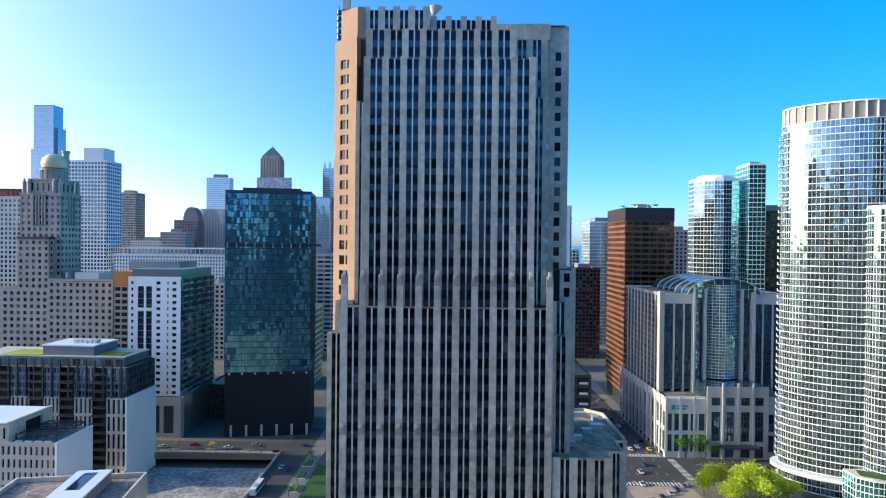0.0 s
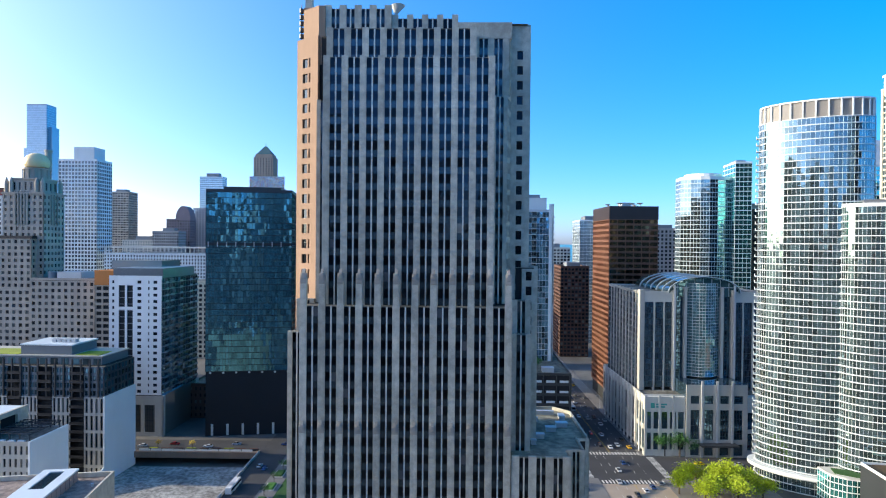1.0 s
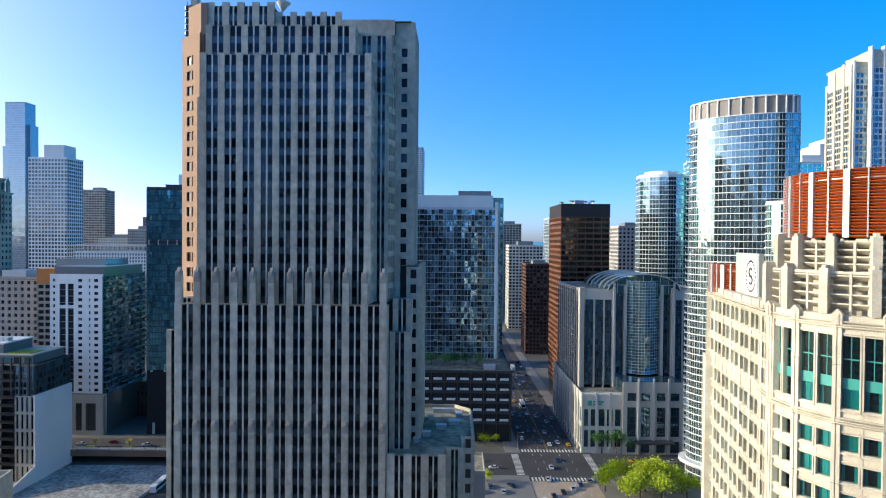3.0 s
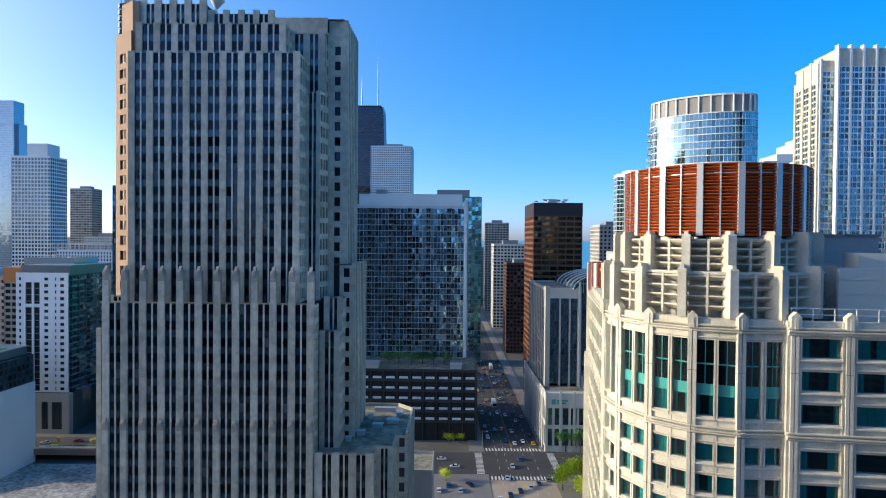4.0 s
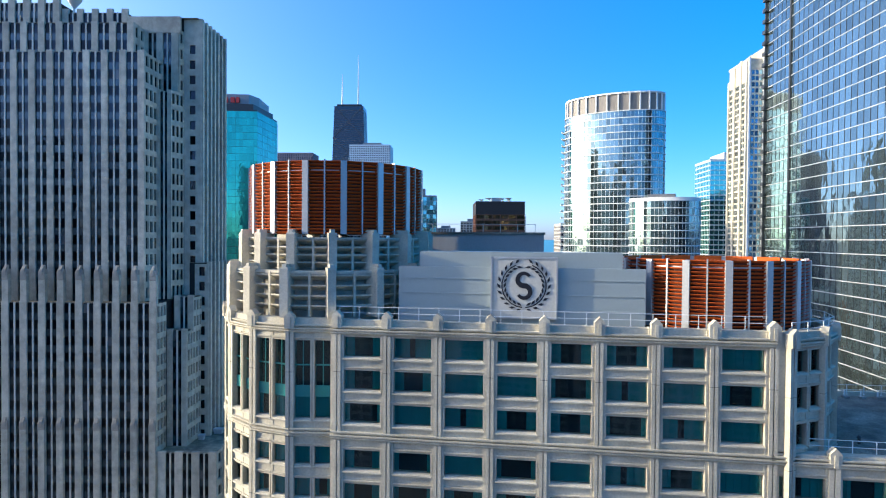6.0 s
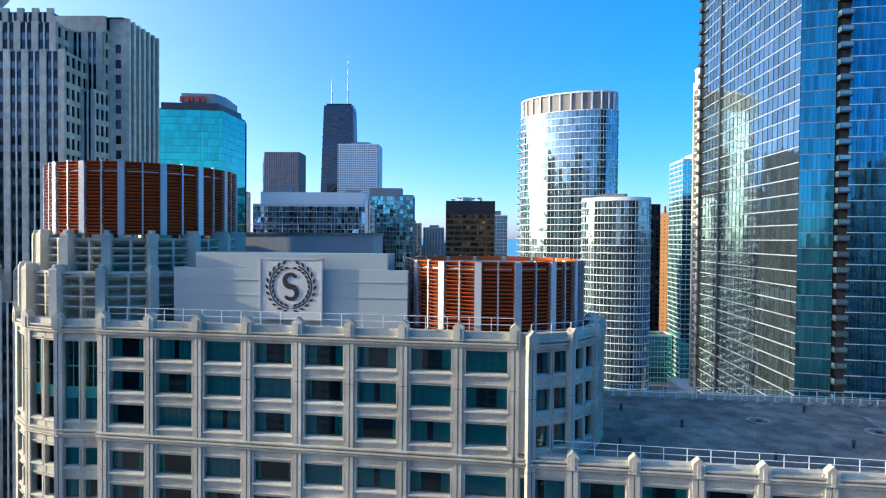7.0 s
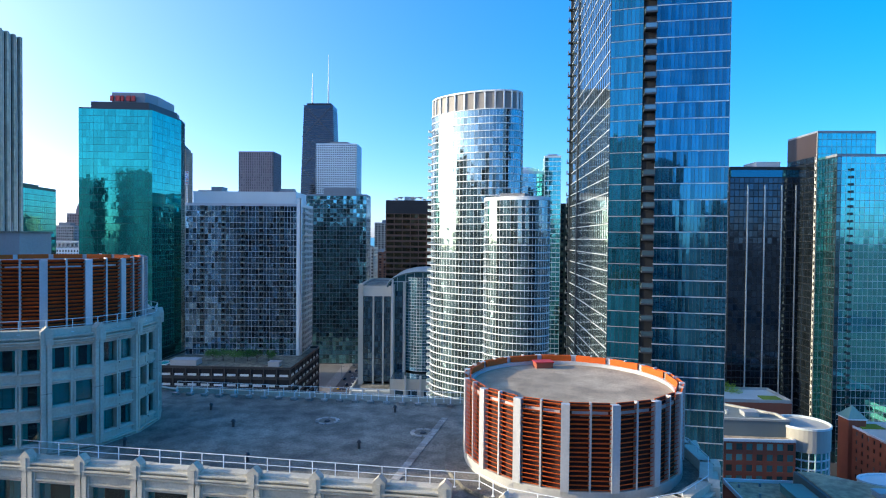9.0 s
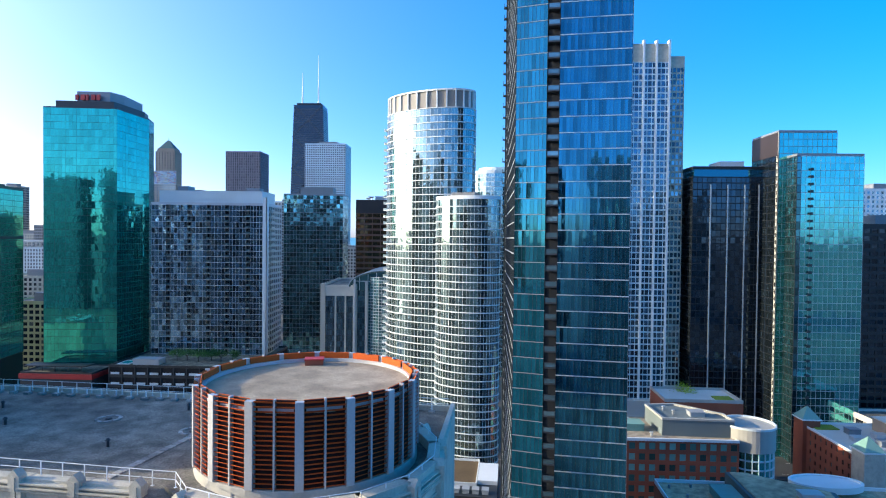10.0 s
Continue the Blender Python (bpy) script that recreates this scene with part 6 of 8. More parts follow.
# end walls with single windows; the west one stands at a slant
punched(27.4, 13.4, 0, 4.55, 1, 88, 155.4, stonew, 0.34, 0.58)
stonew.block(27.4, 31.95, 13.4, 14.0, 155.4, 161.5)
blocks.block(26.6, 31.5, 14.0, 30, 80, 161.3)
punched(26.9, 11.9, 72, 1.6, 1, 141.8, 158, stonew, 0.5, 0.6)
pier_face(31.95, 13.5, 90, 16, 6, 97, 160.8, pw=0.9, proud=0.5)
endw = Solid()
slant = (-29.85, 14.2, -34.7, 8.1)
lv_ = [(82 + 3.98 * j, 84.4 + 3.98 * j) for j in range(18)]
holed_wall(endw, *slant, 78, 157.4, [(2.2, 4.1), (4.6, 5.2)], lv_, 0.42)
for z0_, z1_ in lv_:
    for p_, q_ in ((2.2, 4.1), (4.6, 5.2)):
        N_PUNCH.append((*slant[:3], p_, q_, -0.45, -0.38, z0_, z1_))
punched(-29.85, 29, -90, 14.8, 3, 80, 157.4, endw, 0.4, 0.58)
blocks.block(-29.3, -20, 15.4, 29, 70, 157.3)
blocks.prism([(-29.2, 14.9), (-23.4, 10.9), (-20, 9.6), (-20, 16), (-29.2, 16)], 80, 157.3)
# crown steps
pier_face(UP0, 6.5, 0, 8 * PITCH + 1.65, 8, 149.6, 157.6, pw=1.65)
T1 = UP0 + 8 * PITCH + 1.65
blocks.block(UP0 + 0.6, T1 - 0.4, 6.9, 27, 149, 158.0)
punched(T1 + 0.03, 6.6, 90, 5.2, 2, 149.6, 158.0, stonew, 0.5, 0.62)
pier_face(-21.9, 11.4, 0, 17.6, 4, 154, 164.6, pw=1.8, finial=0.6)
blocks.block(-21.5, -4.6, 11.8, 27, 150, 164.9)
pier_face(-4.2, 12.2, 0, 17.4, 4, 154, 162.4, pw=1.6, finial=0.6)
blocks.block(-4.6, 12.8, 12.6, 27, 150, 162.6)
pier_face(13.2, 11.8, 0, 13.4, 3, 141, 157.2, pw=1.7)
stonew.block(13.2, 27.3, 11.5, 12.3, 157.2, 161.4)
blocks.block(12.6, 27, 12.3, 27, 140, 161.2)
endw.block(-28.1, -23.2, 14.0, 27, 150, 166.2)
endw.prism([(-28.1, 14.0), (-23.2, 10.4), (-21.6, 10.6), (-21.6, 15)], 150, 165.4)
part("core", blocks, DARKROOM, nbc, kind="stuff")
part("wall", stonew, LIME, nbc, kind="stuff")
part("end_wall", endw, WARMSTONE, nbc, "warm brown limestone end wall", "stuff")
pieces(nbc, "pier", N_PIER, LIME, len(N_PIER))
pieces(nbc, "mullion", N_MULL, CONC_LT, len(N_MULL))
pieces(nbc, "window", N_CELL, G_NBC, 200, 104)
pieces(nbc, "spandrel", N_SP, G_NBC_SP, 0)
pieces(nbc, "side_window", N_PUNCH, G_NBC, 100, 104)
tops = Solid()
for x0, x1, y0, y1, z in ((-24.4, 26.4, 0.2, 3.4, 87.8), (-20, 22, 3.3, 6.9, 149.6), (-20, 17.6, 6.8, 12.6, 158.0), (-21.5, -4.6, 11.7, 27, 164.9), (-4.6, 12.8, 12.5, 27, 162.6),
                          (12.7, 31.5, 12.5, 30, 161.25), (-28.8, -24.5, 4.8, 8, 80.6), (-27.4, -22.5, 7.9, 15, 88.6), (26.6, 31.8, 5.0, 8.3, 80.6), (26.8, 32, 8.2, 13.2, 88.7), (29, 33.9, 13.1, 32, 97.2), (21.6, 25.7, 9.5, 13.4, 141.4), (-29.2, -20, 15.5, 29, 157.3)):
    tops.block(x0, x1, y0, y1, z, z + 0.12)
part("setback_roof", tops, ROOFGREY, nbc, kind="stuff")
for i in range(12):
    c = LOW0 + 0.875 + i * PITCH
    cap_ = Solid().at(c, 0, 0)
    cap_.profile(-0.74, 0.74, [(-0.95, 94.6), (-0.95, 96.0), (-0.1, 96.0), (0.26, 95.2), (0.26, 93.6), (0.1, 93.3)])
    cap_.profile(-0.34, 0.34, [(-0.9, 95.9), (-0.9, 97.0), (-0.35, 97.0), (0.36, 95.9), (0.36, 94.6), (0.2, 94.2)])
    part("pier_cap", cap_, LIME_DK, nbc, "carved and weathered stone pier cap")
    cap_ = Solid().at(c, 0, 0)
    cap_.profile(-0.82, 0.82, [(0.1, 56.8), (0.1, 59.0), (0.4, 59.0), (0.66, 58.4), (0.66, 57.2), (0.6, 56.8)])
    cap_.profile(-0.34, 0.34, [(0.1, 58.8), (0.1, 59.8), (0.4, 59.8), (0.75, 58.8), (0.75, 57.6), (0.6, 57.2)])
    part("pier_cap", cap_, LIME_DK, nbc, "carved and weathered stone pier cap")
part("mast_base", Solid().block(-28.0, -26.2, 15, 17, 166.1, 170).prism(ngon(-27.1, 16, 0.6, 8), 170, 192, ngon(-27.1, 16, 0.15, 8)), LIME, nbc, "slim stone mast base")
dish = Solid()
for i in range(5):
    dish.prism(ngon(-29.0, 15.2, 0.6, 10), 158.4 + i * 1.7, 159.5 + i * 1.7)
dish.prism(ngon(-29.0, 15.2, 0.1, 6), 157.3, 167.5)
part("aerial_rack", dish, DARKMETAL, nbc, "dark rack of dish aerials")
part("roof_dish", Solid().prism(ngon(-3.6, 16, 0.3, 8), 162.6, 165.6).prism(ngon(-3.6, 16, 0.3, 14), 165.2, 167.2, ngon(-3.0, 15.2, 1.9, 14)), WHITE, nbc, "white dish aerial")

annex = thing("low_annex", 27.15, 144.55, -1.0, "low limestone annex with a flat gravel roof", "office building")
N_CELL, N_SP, N_PIER, N_MULL, N_PUNCH = [], [], [], [], []
aw = Solid()
pier_face(0, 0, 0, 14.4, 3, 0, 51.2, pw=1.9)
punched(14.43, 0.1, 90, 4.2, 1, 0, 51.8, aw, 0.5, 0.62)
pier_face(14.4, 4.3, 0, 4.3, 1, 0, 51.5, pw=1.3)
punched(18.73, 4.4, 90, 9, 3, 0, 52.0, aw, 0.5, 0.62)
punched(18.7, 13.4, 0, 2.9, 1, 0, 52.0, aw, 0.5, 0.62)
pier_face(21.6, 13.5, 90, 24, 7, 0, 51.2, pw=0.9, proud=0.3)
part("core", Solid().block(0.5, 13.9, 0.7, 41, 0, 51.2).block(13, 18.1, 5, 41, 0, 51.2).block(18, 21.1, 14, 37, 0, 51.2), DARKROOM, annex)
part("wall", aw, LIME, annex)
pieces(annex, "pier", N_PIER, LIME, len(N_PIER))
pieces(annex, "mullion", N_MULL, LIME, len(N_MULL))
pieces(annex, "window", N_CELL, G_NBC, 60, 50)
pieces(annex, "spandrel", N_SP, G_NBC_SP, 0)
pieces(annex, "side_window", N_PUNCH, G_DARK, 40, 50)
part("roof", Solid().prism([(0.3, 0.4), (14.1, 0.4), (14.1, 4.6), (18.3, 4.6), (18.3, 13.8), (21.2, 13.8), (21.2, 37.2), (16.5, 42), (0.3, 42)], 51.2, 51.5), GRAVEL, annex)
part("parapet", Solid().block(21.0, 21.5, 13.9, 37.4, 51.5, 52.5).block(14.1, 18.6, 4.4, 4.8, 51.5, 52.1).block(18.3, 18.7, 4.8, 13.8, 51.5, 52.1).at(21.2, 37.4, 135).box(0, 6.6, -0.2, 0.2, 51.2, 52.5).block(0.3, 16.6, 41.8, 42.2, 50, 52.5), LIME, annex)
for x, y, w_, d_ in ((8, 14, 2, 1.4), (11.5, 20, 2.6, 1.6), (15, 24, 3, 2), (6, 9, 1.2, 1.2), (10, 36, 6, 1.2), (17, 31, 1.5, 3), (9, 29, 1.2, 1)):
    plant_box(annex, x, x + w_, y, y + d_, 51.5, 52.8, ALU, "roof_unit")
low = thing("low_building", 33, 198, -1.0, "low grey concrete block with a flat roof", "building")
part("wall", Solid().block(0, 22, 0, 18, -0.2, 25.6), CONC, low)
roof(low, 0, 22, 0, 18, 26, CONC, GRAVEL)

# ---- the riverside hotel ----
HY = -8.15
hotel = thing("riverside_hotel", 87.3, 51.3, HY, "pale precast hotel with buttressed piers and curtained windows", "hotel")
ca, sa = math.cos(radians(HY)), math.sin(radians(HY))


def loc(X, Y):
    dx, dy = X - 87.3, Y - 51.3
    return (dx * ca + dy * sa, -dx * sa + dy * ca)


BAY, LBAY, U0 = 4.29, 4.447, 0.63
H_WIN, H_CURT, H_ROOMSHADE = [], [], []
skin, mould = Solid(), Solid()
random.seed(11)


def window_unit(ox, oy, a, u0, u1, z0, z1, kind):
    """Glass in a deep reveal, with drapes drawn more or less."""
    H_WIN.append((ox, oy, a, u0, u1, -0.42, -0.38, z0, z1))
    # black sheet close behind the glass, painted as the room's shade
    H_ROOMSHADE.append((ox, oy, a, u0 - 0.25, u1 + 0.25, -0.8, -0.74, z0 - 0.25, z1 + 0.25))
    w = u1 - u0
    k = random.random()
    if a < -15 or not kind:
        k *= 0.6
    if z1 - z0 > 4:
        z1 = z0 + 1.9
    spans = [(0.0, 1.0)] if k < 0.45 else ([(0.0, 0.25), (0.75, 1.0)] if k < 0.66 else ([(0.0, 0.4), (0.55, 1.0)] if k < 0.85 else [(0.0, 0.12), (0.88, 1.0)]))
    for p, q in spans:
        n = max(1, round((q - p) * w / 0.28))
        for i in range(n):
            s0 = u0 + w * p + (q - p) * w * i / n
            s1 = u0 + w * p + (q - p) * w * (i + 1) / n
            d = 0.05 if i % 2 else 0.0
            H_CURT.append((ox, oy, a, s0, s1 - 0.01, -0.56 - d, -0.5 - d, z0 + 0.04, z1 - 0.02))


def hotel_bay(ox, oy, a, L, levels, ztop, zlow, wide, tall=()):
    """One bay: surrounds, sills, lintels and the windows of every floor. wide: one broad window, else a pair."""
    m = 0.57 if wide else 0.38
    openings = [(m, L - m)] if wide else [(m, L / 2 - 0.17), (L / 2 + 0.17, L - m)]
    skin.at(ox, oy, a)
    skin.box(0, m, -1.0, 0, zlow, ztop)
    skin.box(L - m, L, -1.0, 0, zlow, ztop)
    if not wide:
        skin.box(L / 2 - 0.17, L / 2 + 0.17, -0.9, -0.06, zlow, ztop - 0.5)
    edges = [ztop - 0.02]
    for z0, z1 in levels:
        edges += [z1, z0]
        for p, q in openings:
            window_unit(ox, oy, a, p, q, z0, z1, wide)
            mould.at(ox, oy, a).profile(p - 0.1, q + 0.1, [(-0.5, z0 - 0.26), (-0.5, z0), (-0.14, z0 - 0.03), (0.1, z0 - 0.14), (0.1, z0 - 0.26)])
            mould.at(ox, oy, a).profile(p - 0.06, q + 0.06, [(-0.5, z1), (-0.5, z1 + 0.3), (0.02, z1 + 0.3), (0.02, z1 + 0.2), (-0.2, z1)])
            mould.at(ox, oy, a).box(p - 0.12, p, -0.6, 0.05, z0 - 0.02, z1 + 0.02).box(q, q + 0.12, -0.6, 0.05, z0 - 0.02, z1 + 0.02)
    edges.append(zlow)
    for hi, lo in zip(edges[0::2], edges[1::2]):
        if hi > lo:
            skin.at(ox, oy, a).box(m - 0.01, L - m + 0.01, -0.95, -0.1, lo, hi)


def belt(ox, oy, a, L, z, deep=0.34):
    for k, (dz, d) in enumerate(((0, deep * 0.7), (0.22, deep), (0.5, deep * 0.8))):
        mould.at(ox, oy, a).profile(-0.02, L + 0.02, [(-0.3, z + dz), (-0.3, z + dz + 0.2), (d, z + dz + 0.2), (d, z + dz + 0.1), (d - 0.1, z + dz)])


def levels_from(zs, low):
    out = list(zs)
    z = zs[-1][0] - 1.2
    while z - 1.5 > low:
        out.append((z - 1.62, z))
        z -= 2.76
    return out


UP = levels_from([(94.2, 95.85), (91.4, 93.05), (88.6, 90.25), (84.65, 86.3)], 4)
LO = levels_from([(84.65, 86.3)], 4)
J_LINE = Solid()


def buttress(ox, oy, a, c, ztop, zlow, w=0.62, big=1.0):
    """A pier with a pointed cap that stands up through the parapet."""
    g = Solid().at(ox, oy, a)
    g.gable(c - 0.42, c + 0.42, -0.35, 0.3, ztop - 1.45, ztop - 0.42, ztop)
    g.box(c - 0.14, c + 0.14, -0.3, 0.36, ztop - 1.45, ztop - 0.5)
    g.box(c - w / 2, c - 0.05, -0.3, 0.12, zlow, ztop - 1.45)
    g.box(c + 0.05, c + w / 2, -0.3, 0.12, zlow, ztop - 1.45)
    part("buttress", g, PRECAST, hotel)
    z = ztop - 5.2
    while z > zlow + 40:
        J_LINE.at(ox, oy, a).box(c - w / 2 - 0.004, c + w / 2 + 0.004, -0.28, 0.126, z, z + 0.03)
        z -= 5.52


# straight front of the high wing: eight bays
for i in range(8):
    hotel_bay(U0 + i * BAY, 0, 0, BAY, UP, 97.3, 0, True)
for i in range(9):
    buttress(0, 0, 0, U0 + i * BAY, 98.1, 0)
skin.at(0, 0, 0).box(0.05, U0, -1.0, 0, 0, 97.3).box(U0 + 8 * BAY, U0 + 8 * BAY + 1.05, -1.0, -0.03, 88.2, 97.25)
belt(0.1, 0, 0, U0 + 8 * BAY, 96.1)
belt(0.1, 0, 0, U0 + 8 * BAY, 87.2)
# the lower wing
L0 = 34.85
for i in range(8):
    hotel_bay(L0 + i * LBAY, 0, 0, LBAY, LO, 88.1, 0, True)
for i in range(1, 9):
    buttress(0, 0, 0, L0 + i * LBAY, 88.75, 0, 0.8)
belt(L0, 0, 0, 8 * LBAY, 87.2)

# round corner pavilions: sixteen-sided
def pavilion(X, Y, R, a_first, count, step, levels, ztop, zlow, post_top, tall=()):
    cx, cy = loc(X, Y)
    pts = [(cx + R * math.cos(radians(a_first - HY + i * step)), cy + R * math.sin(radians(a_first - HY + i * step))) for i in range(count + 1)]
    if step < 0:
        pts = pts[::-1]
    for (xa, ya), (xb, yb) in zip(pts[:-1], pts[1:]):
        a = math.degrees(math.atan2(yb - ya, xb - xa))
        L = math.hypot(xb - xa, yb - ya)
        hotel_bay(xa, ya, a, L, levels, ztop, zlow, False)
        belt(xa, ya, a, L, ztop - 1.2, 0.28)
        belt(xa, ya, a, L, 87.2, 0.28)
        buttress(xa, ya, a, 0, post_top, zlow, 0.7)
    return pts


TALLW = [(88.7, 95.4)] + levels_from([(84.75, 86.3)], 4)
P1 = pavilion(85.9, 62.4, 10.8, -80.8, 8, -20.7, TALLW, 97.3, 0, 97.9)
P2 = pavilion(121.2, 55.0, 9.2, -78.0, 8, 22.5, UP, 97.3, 0, 97.6)
P3 = pavilion(166.5, 47.4, 10.1, -125.0, 9, 22.5, LO, 88.7, 0, 88.9)
# green panels across the tall windows
for (xa, ya), (xb, yb) in zip(P1[:-1], P1[1:]):
    a = math.degrees(math.atan2(yb - ya, xb - xa))
    L = math.hypot(xb - xa, yb - ya)
    g = Solid().at(xa, ya, a)
    for p, q in ((0.38, L / 2 - 0.17), (L / 2 + 0.17, L - 0.38)):
        part("spandrel_panel", Solid().at(xa, ya, a).box(p, q, -0.36, -0.33, 90.6, 91.5), SPAND_TEAL, hotel, "green spandrel panel")
        g.box(p, q, -0.36, -0.3, 93.2, 93.32)
        g.box(p, q, -0.36, -0.3, 90.5, 90.6)
        g.box((p + q) / 2 - 0.03, (p + q) / 2 + 0.03, -0.36, -0.3, 91.5, 95.4)
    part("window_bar", g, SPAND_TEAL, hotel, "green window bars", "stuff")

# flank of the high wing running back
bx, by = loc(75.1, 62.5)
ex, ey = loc(79.6, 88)
fl_a = math.degrees(math.atan2(by - ey, bx - ex))
fl_L = math.hypot(bx - ex, by - ey)
for i in range(7):
    o = Solid().at(ex, ey, fl_a)
    X, Y, _ = o.pt(i * fl_L / 7, 0, 0)
    hotel_bay(X, Y, fl_a, fl_L / 7, UP, 97.6, 0, False)
belt(ex, ey, fl_a, fl_L, 96.1)

part("wall", skin, PRECAST, hotel, kind="stuff")
part("panel_joint", J_LINE, DARKMETAL, hotel, "thin dark joints between precast panels", "stuff")
part("moulding", mould, PRECAST, hotel, "moulded sills, hoods and belts", "stuff")
pieces(hotel, "window", H_WIN, clear_glass("clear_hotel_glass", (0.72, 0.9, 0.9), 0.09), 300, 92)
pieces(hotel, "drape", H_CURT, CURTAIN, 0, 90)
# no rooms are built: these sheets only paint their darkness
pieces(hotel, "room", H_ROOMSHADE, DARKROOM, 0, 90)

# roofs
part("roof", Solid().prism([loc(79.8, 87.5), loc(77.5, 63), loc(79, 56.5), loc(83, 52.6), loc(88, 51.8), loc(122, 46.9), loc(126.5, 48.8), loc(129.6, 54), loc(129.2, 58.4), loc(126.9, 61.8), loc(123.4, 63.6), loc(120, 65.6)], 96.4, 96.8), ROOFGREY, hotel)
rl = [loc(123, 47), loc(150, 43.3), loc(160.5, 39.6), loc(166.5, 37), loc(172.5, 39), loc(175.8, 46), loc(177.5, 60.8), loc(127.5, 66.8), loc(90, 81.2), loc(95, 58)]
part("lower_roof", Solid().prism(rl, 87.0, 87.6), ROOFGREY, hotel, "stained grey gravel roof")
part("back_wall", Solid().prism([loc(78.5, 86), loc(127, 66.9), loc(177.5, 61.2), loc(177.6, 61.6), loc(127.2, 67.4), loc(79, 88)], 0, 87.8), PRECAST, hotel)
part("back_wall", Solid().prism([loc(79, 87), loc(120, 64.3), loc(120.4, 65.0), loc(79.5, 88)], 87.8, 97.5), PRECAST, hotel)
part("end_wall", Solid().prism([loc(176.2, 47), loc(177.6, 61), loc(177.2, 61), loc(175.8, 47)], 0, 88.4), PRECAST, hotel)
par = Solid()
for (xa, ya), (xb, yb) in (((loc(127.6, 66.6)), (loc(177.4, 60.9))), (loc(176.4, 48), loc(177.4, 60.9))):
    a, L = math.degrees(math.atan2(yb - ya, xb - xa)), math.hypot(xb - xa, yb - ya)
    par.at(xa, ya, a).box(0, L, -0.2, 0.2, 87.6, 88.1)
part("parapet", par, PRECAST, hotel)

# buttressed screen tiers below the upper drum
cx1, cy1 = loc(85.9, 62.4)
for tier, (R, z0, z1, zt) in enumerate(((10.5, 97.3, 101.3, 101.9), (9.4, 101.0, 104.2, 104.9))):
    n = 16
    for i in range(n):
        ang = -82.6 - HY + 22.5 * i
        xa, ya = cx1 + R * math.cos(radians(ang)), cy1 + R * math.sin(radians(ang))
        xb, yb = cx1 + R * math.cos(radians(ang + 22.5)), cy1 + R * math.sin(radians(ang + 22.5))
        a, L = math.degrees(math.atan2(yb - ya, xb - xa)), math.hypot(xb - xa, yb - ya)
        fr = Solid().at(xa, ya, a)
        fr.profile(-0.36, 0.36, [(-1.5, z0), (-1.5, zt - 0.3), (0.24, zt - 0.3), (0.3, zt - 0.45), (0.3, z0)])
        fr.profile(-0.17, 0.17, [(-1.45, zt - 0.31), (-1.45, zt), (0.14, zt), (0.24, zt - 0.31)])
        part("fin_pier", fr, PRECAST, hotel)
        lv = Solid().at(xa, ya, a)
        lv.box(L / 2 - 0.1, L / 2 + 0.1, -1.0, -0.35, z0, z1 - 0.1)
        m = 4
        for k in range(m):
            z = z0 + 0.5 + k * (z1 - z0 - 0.5) / m
            lv.profile(0.3, L - 0.3, [(-1.2, z), (-1.2, z + 0.12), (-0.4, z + 0.55), (-0.4, z + 0.42)])
        lv.box(0.3, L - 0.3, -0.95, -0.4, z1 - 0.25, z1)
        part("screen_louvre", lv, PRECAST, hotel)
    part("screen_core", Solid().prism(ngon(cx1, cy1, R - 1.9, 32), z0 - 0.5, z1), PRECAST_G, hotel)


DRUMROOF = stone("sandy_drum_gravel", (0.46, 0.375, 0.26), streak=0.35, grain=0.4, scale=2, bump=0.5, blotch=0.25)


